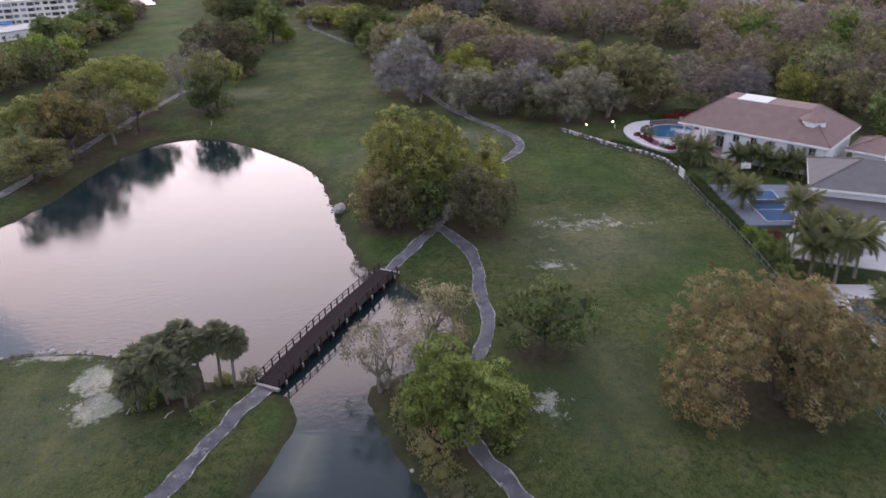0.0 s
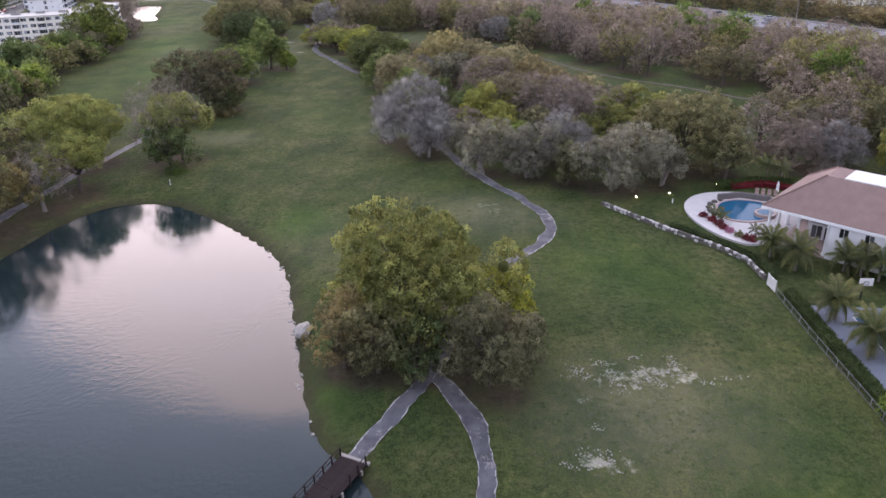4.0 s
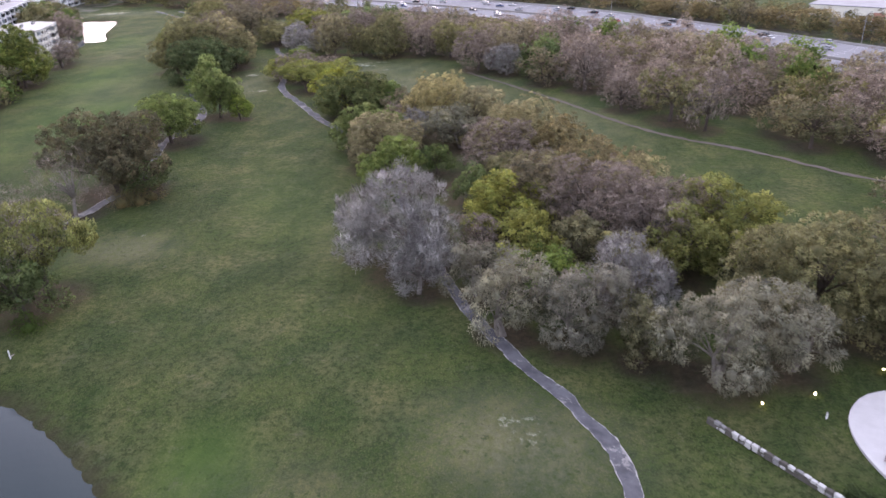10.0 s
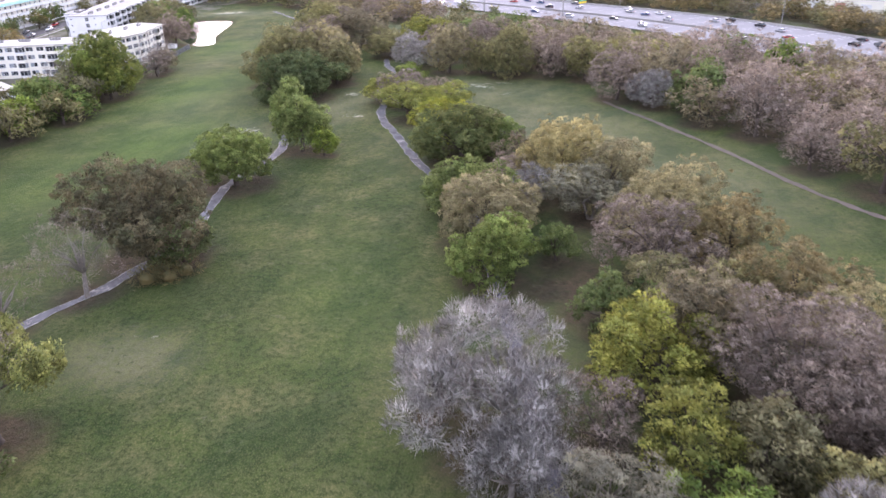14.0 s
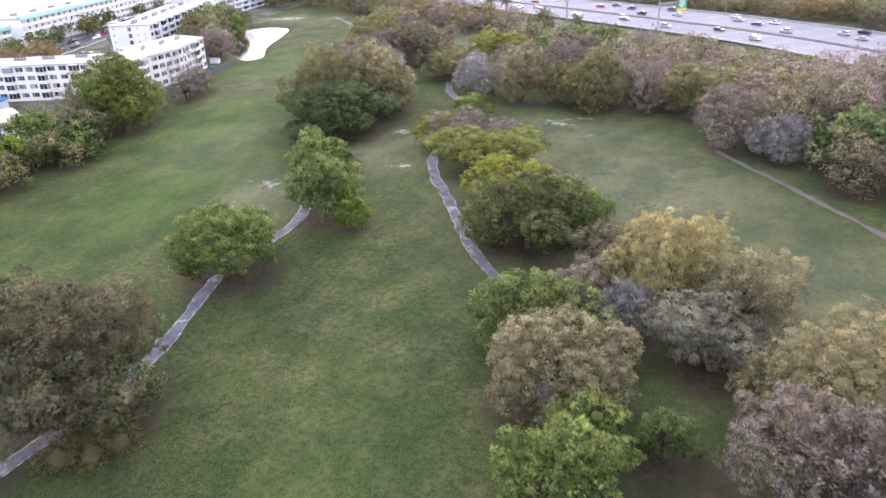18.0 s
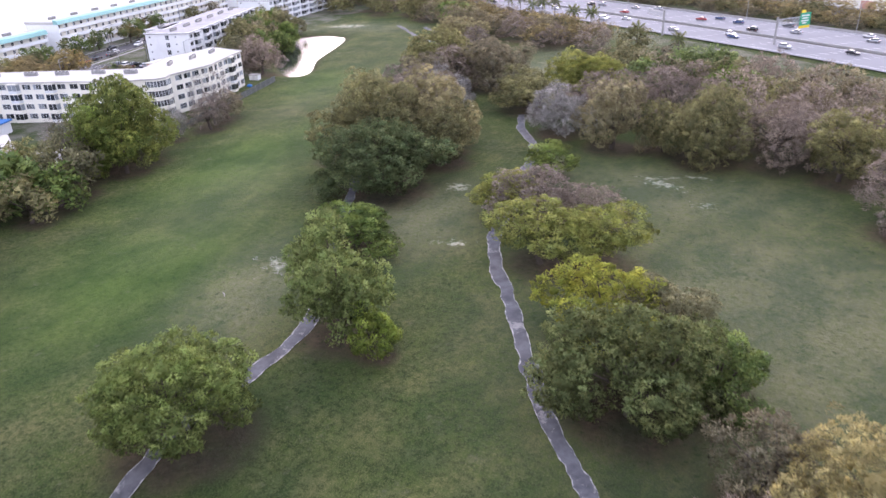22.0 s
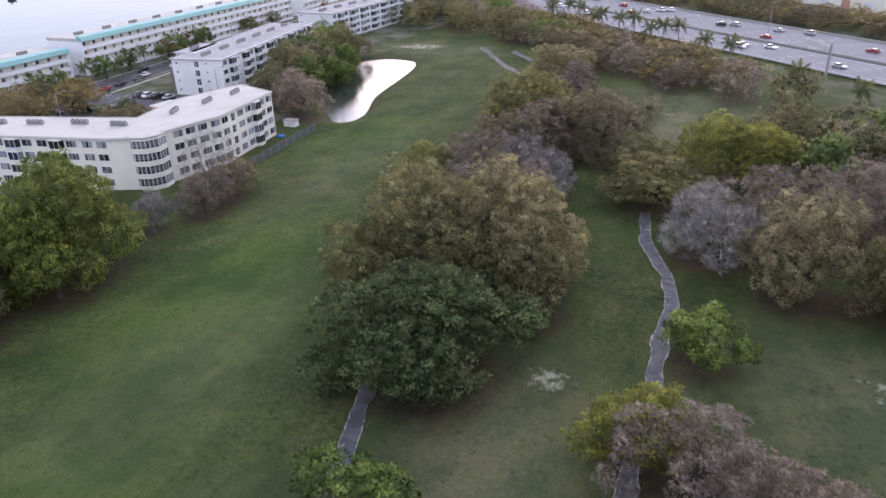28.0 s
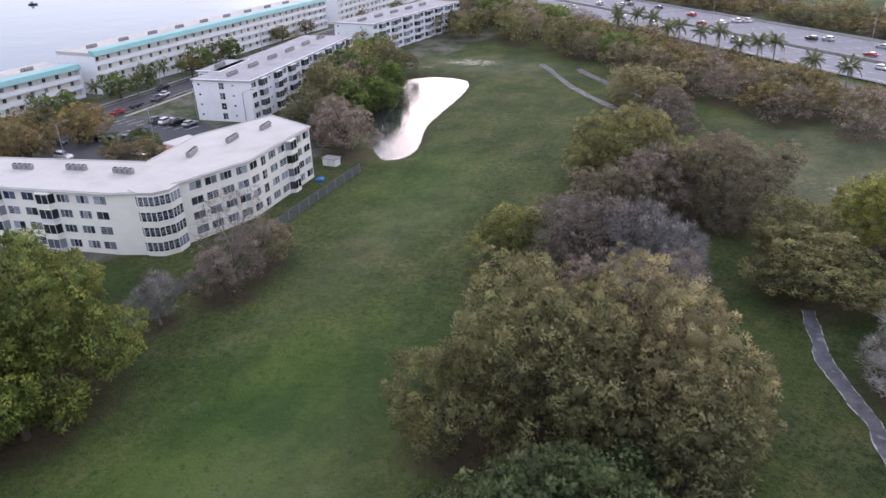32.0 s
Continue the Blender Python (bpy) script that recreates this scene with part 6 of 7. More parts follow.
# ---- garden wall, fences, hedges ----
def garden_wall():
    line = along([(25.0, 166.6), (34, 155.2), (40.7, 148.0), (43.9, 143.2), (44.5, 137.4)], 0.75)
    root = thing("garden_wall", "low drystone garden wall of white and dark stones", "wall")
    rng = random.Random(8)
    core = Solid()
    for (x0, y0), (x1, y1) in zip(line[:-1], line[1:]):
        d = Vector((x1 - x0, y1 - y0)).normalized()
        k = Vector((-d.y, d.x)) * 0.16
        z = ground_at(x0, y0)
        core.prism([(x0 + k.x, y0 + k.y), (x0 - k.x, y0 - k.y), (x1 - k.x, y1 - k.y), (x1 + k.x, y1 + k.y)], z - 0.2, z + 0.75)
    part("core", core.mesh("core", DARK_ROCK), root)
    kinds = [plain("white_wall_stone", (0.55, 0.54, 0.52), 0.9, vary=0.15, scale=2), plain("grey_wall_stone", (0.26, 0.255, 0.25), 0.9, vary=0.2, scale=2), DARK_ROCK]
    stones = [bevelled(Solid().box(-0.34, 0.34, -0.22, 0.22, -0.2, 0.2).mesh("stone", m), 0.07) for m in kinds]
    for i, ((x0, y0), (x1, y1)) in enumerate(zip(line[:-1], line[1:])):
        yaw = math.degrees(math.atan2(y1 - y0, x1 - x0))
        for row in range(2):
            z = ground_at(x0, y0) + 0.22 + 0.42 * row
            part("stone", stones[rng.choices((0, 1, 2), (4, 3, 3))[0]], root, at=pose((x0 + x1) / 2 + rng.uniform(-0.1, 0.1), (y0 + y1) / 2, z, rng.uniform(-5, 5), rng.uniform(-5, 5), yaw + rng.uniform(-6, 6)) @ Matrix.Scale(rng.uniform(0.85, 1.12), 4))


garden_wall()
_g = thing("garden_gate", "white boarded garden gate at the wall's end", "gate", pose(44.5, 136.2, ground_at(44.5, 136), 0, 0, -83))
part("gate_frame", Solid().box(0, 2.4, -0.06, 0.06, 0.05, 0.15).box(0, 2.4, -0.06, 0.06, 1.6, 1.7).box(0, 0.12, -0.07, 0.07, 0, 1.85).box(2.28, 2.4, -0.07, 0.07, 0, 1.85).mesh("gate_frame", PAINT_WHITE), _g)
for _i in range(9):
    part("board", Solid().box(0.14 + _i * 0.24, 0.35 + _i * 0.24, -0.03, 0.03, 0.15, 1.6).mesh("board", PAINT_WHITE), _g)


def post_fence(points, height, gap, label, panel=True):
    root = thing("fence", label, "fence")
    post = Solid().tube([(0, 0, -0.2), (0, 0, height)], [0.05, 0.05], 6).mesh("post", METAL)
    pts = along(points, gap)
    for i, (x, y) in enumerate(pts):
        part("post", post, root, at=pose(x, y, ground_at(x, y)))
        if i + 1 < len(pts):
            x1, y1 = pts[i + 1]
            d = math.hypot(x1 - x, y1 - y)
            key = ("panel", round(d, 1), height, panel)
            if key not in VARIANTS:
                s = Solid().box(0, d, -0.03, 0.03, height - 0.06, height).box(0, d, -0.025, 0.025, 0.06, 0.11)
                n = int(d / (0.16 if panel else 0.5))
                for k in range(n):
                    s.box(d * k / n, d * k / n + (0.09 if panel else 0.03), -0.012, 0.012, 0.1, height - 0.05)
                VARIANTS[key] = s.mesh("panel", FENCE)
            part("panel", VARIANTS[key], root, at=pose(x, y, ground_at(x, y), 0, 0, math.degrees(math.atan2(y1 - y, x1 - x))))["kind"] = "stuff"


post_fence([(44.8, 133.2), (45.3, 121), (46.0, 109), (46.3, 98), (46.2, 80), (45.8, 68), (45.0, 52)], 1.0, 2.4, "low grey garden fence along the turf", False)
post_fence([(-163.2, 362), (-166.4, 379), (-169.2, 392.5), (-174.2, 417)], 1.9, 3.0, "grey slatted fence along the fairway")


def hedge(points, w, h, label, kind="hedge"):
    pts = along(points, 0.5)
    rng = np.random.default_rng(len(pts))
    n = len(pts) * 60
    i = rng.integers(0, len(pts), n)
    a = rng.uniform(0, math.pi, n)
    d = np.gradient(pts, axis=0)
    d /= np.hypot(*d.T)[:, None]
    side = np.stack([-d[:, 1], d[:, 0]], 1)[i]
    out = np.concatenate([side * np.cos(a)[:, None], np.sin(a)[:, None]], 1)
    k = rng.uniform(0.85, 1.08, n)[:, None]
    p = np.concatenate([pts[i] + rng.uniform(-0.3, 0.3, (n, 2)), np.zeros((n, 1))], 1) + out * k * np.array([w, w, h])
    p[:, 2] += ground_z(p[:, 0], p[:, 1])
    v = cards(rng, p, out, 0.3, 0.2, 0.1, 0.6)
    q = np.arange(len(v)).reshape(-1, 4)
    root = thing("hedge", label, "hedge")
    part("foliage", fast_mesh("foliage", v, q, LEAF[kind]), root)
    c = Solid()
    for (x0, y0), (x1, y1) in zip(pts[:-1:2], pts[2::2]):
        dd = Vector((x1 - x0, y1 - y0)).normalized()
        kk = Vector((-dd.y, dd.x)) * w * 0.7
        z = ground_at(x0, y0)
        c.prism([(x0 + kk.x, y0 + kk.y), (x0 - kk.x, y0 - kk.y), (x1 - kk.x, y1 - kk.y), (x1 + kk.x, y1 + kk.y)], z, z + h * 0.75)
    part("core", c.mesh("core", LEAF[kind]), root)


hedge([(35.4, 156.2), (41.4, 149.4), (45.0, 144.4), (45.9, 138)], 0.7, 0.9, "dark clipped hedge behind the garden wall")
hedge([(46.4, 133), (46.9, 121), (47.4, 110), (47.6, 97), (47.4, 80)], 1.0, 1.3, "dark hedge inside the garden fence")
hedge([(48, 174.8), (56, 177.5), (66, 175.5), (72, 171)], 1.0, 1.6, "dark hedge behind the pool garden")
hedge([(50.6, 175.2), (57.2, 176.6), (61.4, 173.8)], 0.7, 1.1, "dark red-brown hedge behind the pool loungers", "croton")
_bench = thing("garden_bench", "white garden bench on the lawn under the trees", "bench", pose(50.6, 187.8, ground_at(50.6, 187.8), 0, 0, 12))
part("seat", bevelled(Solid().box(-0.9, 0.9, -0.22, 0.22, 0.42, 0.48).mesh("seat", PAINT_WHITE), 0.012), _bench)
part("backrest", bevelled(Solid().box(-0.9, 0.9, 0.2, 0.26, 0.55, 0.95).mesh("backrest", PAINT_WHITE), 0.012), _bench)
for _a, _b in ((-0.82, -0.18), (0.76, -0.18), (-0.82, 0.18), (0.76, 0.18)):
    part("leg", Solid().box(_a, _a + 0.06, _b, _b + 0.06, 0, 0.56 if _b > 0 else 0.42).mesh("leg", PAINT_WHITE), _bench)
_bol = thing("garden_bollard", "short white bollard on the garden lawn", "bollard", pose(37.9, 167.4, ground_at(37.9, 167.4)))
part("post", Solid().tube([(0, 0, -0.1), (0, 0, 0.75)], [0.11, 0.1], 8).mesh("post", PAINT_WHITE), _bol)
part("cap", Solid().tube([(0, 0, 0.75), (0, 0, 0.84)], [0.14, 0.08], 8).mesh("cap", CONCRETE), _bol)
for _x, _y in ((47.6, 106.5), (49.0, 104.5), (47.4, 101.0), (49.2, 98.0), (48.0, 93.0), (49.6, 88.0), (50.8, 101.5)):
    shrub(_x, _y, 1.6, 1.9, "green", "garden_shrub", "bright green garden shrub by the fence", "fence shrubs", 0.35)
shrub(51.5, 106.5, 1.2, 1.2, "croton", "garden_shrub", "red-leafed shrub by the court")
for _x, _y in ((31.8, 169.6), (38.2, 171.4), (48.2, 176.6)):
    _g = thing("garden_light", "small warm garden spotlight glowing in the lawn", "lamp", pose(_x, _y, ground_at(_x, _y)))
    part("stake", Solid().tube([(0, 0, -0.1), (0, 0, 0.25)], [0.03, 0.03], 6).mesh("stake", DARK), _g)
    part("lens", Solid().tube([(0, 0, 0.25), (0, 0, 0.4)], [0.07, 0.11], 8).mesh("lens", LAMP), _g, "glowing lens")

# ---- cars ----
CAR_PAINT = [plain("car_" + n, c, 0.25, 0.3, 0.6, 0.04) for n, c in (("white", (0.75, 0.75, 0.76)), ("silver", (0.42, 0.43, 0.45)), ("black", (0.02, 0.02, 0.024)), ("grey", (0.12, 0.125, 0.135)),
                                                                      ("red", (0.35, 0.03, 0.03)), ("blue", (0.05, 0.09, 0.2)))]
CAR_NAMES = ("white", "silver", "black", "dark grey", "red", "blue")
TAIL = plain("tail_light_red", (0.5, 0.02, 0.02), 0.3, vary=0.02)
CAR_GLASS = plain("car_glass", (0.03, 0.035, 0.04), 0.1, 0.0, 0.7, 0.02)


def car_shell(k, tall):
    h = 0.28 if tall else 0.0
    side = [(-2.25, 0.42), (-2.3, 0.78), (-2.05, 0.98 + h), (2.05 if tall else 1.3, 0.98 + h * 0.6), (2.2, 0.82), (2.3, 0.62), (2.25, 0.36)]
    s = Solid()
    n = len(side)
    s.v = [(x, -0.9, z) for x, z in side] + [(x, 0.9, z) for x, z in side]
    s.f = [tuple(range(n)), tuple(reversed(range(n, 2 * n)))] + [(i, n + i, n + (i + 1) % n, (i + 1) % n) for i in range(n)]
    return bevelled(s.mesh("body", CAR_PAINT[k]), 0.07)


def car_cabin(k, tall):
    top = 1.78 if tall else 1.45
    low = 1.0 + (0.25 if tall else 0.0)
    x0, x1 = (-2.0, 0.95) if tall else (-1.7, 0.85)
    g = Solid()
    g.v = [(x0, -0.82, low), (x1, -0.82, low), (x1, 0.82, low), (x0, 0.82, low), (x0 + 0.42, -0.66, top - 0.03), (x1 - 0.75, -0.66, top - 0.03), (x1 - 0.75, 0.66, top - 0.03), (x0 + 0.42, 0.66, top - 0.03)]
    g.f = [(3, 2, 1, 0), (4, 5, 6, 7), (0, 1, 5, 4), (1, 2, 6, 5), (2, 3, 7, 6), (3, 0, 4, 7)]
    r = bevelled(Solid().box(x0 + 0.38, x1 - 0.7, -0.68, 0.68, top - 0.05, top + 0.02).mesh("roof", CAR_PAINT[k]), 0.03)
    return g.mesh("cabin_glass", CAR_GLASS), r


TYRE = Solid().tube([(0, -0.11, 0), (0, 0.11, 0)], [0.33, 0.33], 12).mesh("tyre", DARK, False)
RIM = Solid().tube([(0, -0.12, 0), (0, 0.12, 0)], [0.19, 0.19], 8).mesh("rim", METAL, False)
CARS = {}


def car(x, y, z, yaw, k, tall=False, group="parked cars", where="parked on the asphalt"):
    if (k, tall) not in CARS:
        CARS[(k, tall)] = (car_shell(k, tall), *car_cabin(k, tall), Solid().box(-0.02, 0.03, -0.2, 0.2, 0, 0.13).mesh("tail_light", TAIL), Solid().box(-0.02, 0.03, -0.2, 0.2, 0, 0.13).mesh("headlight", PAINT_WHITE))
    body, glass, roof, tail, head = CARS[(k, tall)]
    root = thing("car", f"{CAR_NAMES[k]} {'sport utility car' if tall else 'saloon car'} {where}", "car", pose(x, y, z, 0, 0, yaw), group)
    b = part("body", body, root)
    part("cabin_glass", glass, root)
    part("roof", roof, root)
    for wx in (-1.4, 1.4):
        for wy in (-0.82, 0.82):
            t = part("tyre", TYRE, root, at=pose(wx, wy, 0.33))
            part("rim", RIM, t)
    for wy in (-0.62, 0.62):
        part("tail_light", tail, b, at=pose(-2.3, wy, 0.72))
        part("headlight", head, b, at=pose(2.28, wy, 0.58))
    return root


# ---- the cream flats ----
def wall_frame(p0, p1):
    """A frame on a wall from p0 to p1, seen from its right-hand side: x along, -y outwards."""
    d = Vector((p1[0] - p0[0], p1[1] - p0[1]))
    return Matrix.Translation((p0[0], p0[1], 0)) @ Matrix.Rotation(math.atan2(d.y, d.x), 4, "Z"), d.length


STOREY = 2.62


def bay(parent, m, x, z, wide, glass, paint):
    """A projecting glazed balcony, one storey of it."""
    key = ("bay", wide, paint.name, glass.name)
    if key not in VARIANTS:
        w, o = wide / 2, 0.95
        plan = [(-w, 0), (-w + 0.55, -o), (w - 0.55, -o), (w, 0)]
        s = Solid().prism([(a * 1.03, b * 1.05) for a, b in plan], 0.0, 0.16)
        head = Solid().prism([(a * 1.02, b * 1.03) for a, b in plan], 2.42, STOREY)
        rail = Solid().prism([(a * 1.0, b) for a, b in plan], 0.16, 0.82)
        f = Solid()
        for (x0, y0), (x1, y1) in zip(plan[:-1], plan[1:]):
            n = max(1, int(math.hypot(x1 - x0, y1 - y0) / 0.9))
            for i in range(n + 1):
                a, b = x0 + (x1 - x0) * i / n, y0 + (y1 - y0) * i / n
                f.box(a - 0.04, a + 0.04, b - 0.04, b + 0.04, 0.82, 2.42)
        panes = []
        for (x0, y0), (x1, y1) in zip(plan[:-1], plan[1:]):
            q = Solid()
            q.v = [(x0, y0, 0.84), (x1, y1, 0.84), (x1, y1, 2.42), (x0, y0, 2.42), (x0, y0 + 0.04, 0.84), (x1, y1 + 0.04, 0.84), (x1, y1 + 0.04, 2.42), (x0, y0 + 0.04, 2.42)]
            q.f = [(0, 1, 2, 3), (7, 6, 5, 4), (0, 4, 5, 1), (3, 2, 6, 7), (0, 3, 7, 4), (1, 5, 6, 2)]
            panes.append(q.mesh("pane", glass))
        VARIANTS[key] = (s.mesh("bay", paint), rail.mesh("parapet", FRAME if glass is GLASS else paint), f.mesh("mullion", FRAME), panes, head.mesh("lintel", paint))
    sm, rm, fm, panes, head = VARIANTS[key]
    b = part("bay", sm, parent, at=m @ pose(x, 0, z))
    part("parapet", rm, b)
    part("lintel", head, b)
    part("mullion", fm, b)["kind"] = "stuff"
    for p in panes:
        part("pane", p, b)


def facade(parent, p0, p1, paint, rhythm, floors=4, seed=1):
    """Storeys of windows and bays along a wall; rhythm: letters, one a unit of about 3 m: w window, b bay, s small window, . blank."""
    m, length = wall_frame(p0, p1)
    rng = random.Random(seed)
    unit = length / len(rhythm)
    for i, c in enumerate(rhythm):
        x = unit * (i + 0.5)
        dark = rng.random() < 0.5
        for f in range(floors):
            z = f * STOREY + 0.1
            g = DARK_GLASS if rng.random() < 0.5 else GLASS
            if c == "w":
                window_on(parent, m @ pose(x + rng.uniform(-0.2, 0.2), -0.02, z + 0.85), 2.3, 1.4, 2 if dark else 3, g, FRAME, 1 if rng.random() < 0.45 else 4)
            elif c == "s":
                window_on(parent, m @ pose(x, -0.02, z + 1.3), 0.7, 0.6, 1, DARK_GLASS, FRAME)
            elif c == "b":
                bay(parent, m, x, z - 0.1, min(3.6, unit * 1.0), g, paint)
            elif c == "d":
                window_on(parent, m @ pose(x, -0.02, z + 0.5), 1.5, 1.7, 2, DARK_GLASS, FRAME, 2)


def units(x, y, z, yaw, n):
    root = thing("air_conditioner", "row of grey air conditioning units on the flat roof", "air conditioner", pose(x, y, z, 0, 0, yaw), "roof units")
    key = ("unit",)
    if key not in VARIANTS:
        VARIANTS[key] = (bevelled(Solid().box(-0.42, 0.42, -0.42, 0.42, 0.12, 0.95).mesh("casing", UNIT), 0.09), Solid().tube([(0, 0, 0.95), (0, 0, 1.0)], [0.34, 0.3], 12).mesh("fan_grille", DARK),
                         Solid().box(-0.45, 0.45, -0.3, 0.3, 0, 0.12).mesh("base", CONCRETE))
    c, f, b = VARIANTS[key]
    for i in range(n):
        u = part("casing", c, root, at=pose((i - (n - 1) / 2) * 1.0, 0, 0))
        part("fan_grille", f, u)
        part("base", b, u)


def cream_flats():
    root = thing("apartment_building", "cream four-storey flats with glazed bays and a white roof", "apartment building")
    top = 4 * STOREY + 0.1
    # outline, anticlockwise from the north-east corner
    a, b, c, d = (-180.6, 410.0), (-175.2, 389.0), (-176.6, 377.0), (-182.6, 366.8)
    e = (-236.0, 346.0)
    g, h, i2, j = (-240.2, 357.6), (-190.6, 379.6), (-196.0, 395.0), (-193.4, 412.4)
    outline = [j, i2, h, g, e, d, (-178.6, 369.4), c, b, a]
    part("wall", Solid().prism(outline, -0.3, top).mesh("wall", CREAM), root)
    part("roof", Solid().prism([tuple(p) for p in grown(np.array(outline), 0.45)], top, top + 0.22).mesh("roof", ROOF_WHITE), root, "white flat roof")
    kerb = Solid()
    out = np.array(outline)
    for (x0, y0), (x1, y1) in zip(out, np.roll(out, -1, 0)):
        dv = Vector((x1 - x0, y1 - y0)).normalized()
        k = Vector((-dv.y, dv.x)) * 0.12
        kerb.prism([(x0 + k.x, y0 + k.y), (x0 - k.x, y0 - k.y), (x1 - k.x, y1 - k.y), (x1 + k.x, y1 + k.y)], top + 0.222, top + 0.36)
    part("roof_kerb", kerb.mesh("roof_kerb", ROOF_WHITE), root)
    facade(root, e, d, CREAM, "wbwwbwwbwwbwwbwww", seed=2)
    facade(root, c, b, CREAM, "wwww", seed=3)
    facade(root, b, a, CREAM, "wdwwbww", seed=4)
    facade(root, a, j, CREAM, "s..s", seed=5)
    # the rounded corner bay with its ribbon windows
    mid = Vector((-179.2, 372.8))
    ring = [(mid.x + 3.9 * math.cos(t), mid.y + 3.9 * math.sin(t)) for t in np.linspace(radians(-118), radians(38), 5)]
    for f in range(4):
        z = f * STOREY
        s = Solid().prism(ring, z - (0.3 if f == 0 else 0), z + 0.8).prism(ring, z + 2.32, z + STOREY)
        bb = part("corner_bay", s.mesh("corner_bay", CREAM), root)
        mull = Solid()
        for (x0, y0), (x1, y1) in zip(ring[:-1], ring[1:]):
            q = Solid()
            q.prism([(x0, y0), (x1, y1), (x1 * 0.97 + mid.x * 0.03, y1 * 0.97 + mid.y * 0.03), (x0 * 0.97 + mid.x * 0.03, y0 * 0.97 + mid.y * 0.03)], z + 0.8, z + 2.32)
            part("pane", q.mesh("pane", DARK_GLASS if f in (1, 2) else GLASS), bb)
            for t in (0.0, 0.33, 0.66):
                px, py = x0 + (x1 - x0) * t, y0 + (y1 - y0) * t
                mull.box(px - 0.06, px + 0.06, py - 0.06, py + 0.06, z + 0.8, z + 2.32)
            for zz in (1.25, 1.6, 1.9):
                mull.tube([(x0, y0, z + zz), (x1, y1, z + zz)], [0.03, 0.03], 4)
        part("mullion", mull.mesh("mullion", FRAME), bb)
    part("roof", Solid().prism(ring, 4 * STOREY, top + 0.365).mesh("roof", ROOF_WHITE), root)
    part("stair_tower", bevelled(Solid().box(-201.0, -196.2, 391.0, 396.5, 0, top - 1.2).mesh("stair_tower", BRICK_RED), 0.05), root, "salmon stair tower with white roof")
    part("stair_roof", Solid().box(-201.3, -195.9, 390.7, 396.8, top - 1.19, top - 0.9).mesh("stair_roof", ROOF_WHITE), root)
    for x, y, n, yaw in ((-187.5, 405.0, 4, -70), (-187.0, 396.0, 4, -70), (-186.8, 386.5, 4, -60), (-189.0, 374.0, 4, 20), (-198.0, 371.0, 4, 22), (-207.0, 366.5, 4, 22), (-215.0, 363.0, 4, 22), (-224.5, 358.5, 4, 22), (-233.5, 355.0, 3, 22)):
        units(x, y, top + 0.22, yaw, n)


cream_flats()


def slab_flats(name, label, p0, p1, depth, floors, paint, roof_mat, rhythm, end_rhythm, seed):
    """A straight block: p0 to p1 is its garden front."""
    m, length = wall_frame(p0, p1)
    root = thing(name, label, "apartment building", m)
    top = floors * STOREY + 0.1
    part("wall", Solid().box(0, length, 0, depth, -0.3, top).mesh("wall", paint), root)
    part("roof", Solid().box(-0.4, length + 0.4, -0.5, depth + 0.4, top, top + 0.25).mesh("roof", roof_mat), root)
    part("roof_kerb", Solid().box(-0.4, length + 0.4, -0.5, -0.25, top + 0.252, top + 0.45).box(-0.4, -0.15, -0.25, depth + 0.4, top + 0.252, top + 0.45).mesh("roof_kerb", paint), root)
    facade(root, (0, 0), (length, 0), paint, rhythm, floors, seed)
    facade(root, (0, depth), (0, 0), paint, end_rhythm, floors, seed + 1)
    for i in range(int(length / 11)):
        x, y = 6 + i * 11, depth * 0.5
        w = m @ Vector((x, y, top + 0.25))
        units(w.x, w.y, w.z, math.degrees(m.to_euler().z), 5)
    return root


slab_flats("apartment_building", "white four-storey flats with screened balconies and a grey roof", (-223.0, 433.0), (-243.5, 496.0), 16.5, 4, WHITE, ROOF_GREY, "wbsbwbwbwbsbwbwb", "s.ds.", 7)
slab_flats("apartment_building", "pale four-storey flats with a grey-blue roof beyond the pond trees", (-252.5, 518.5), (-258.0, 584.0), 17, 4, WHITE, ROOF_GREY, "wbwbwbwbwbwbwbwb", "s..s.", 17)
_b = slab_flats("apartment_building", "white side wing of the four-storey flats", (-239.6, 437.5), (-244.5, 452.0), 6.5, 4, WHITE, ROOF_GREY, "..w.", "d.d", 9)


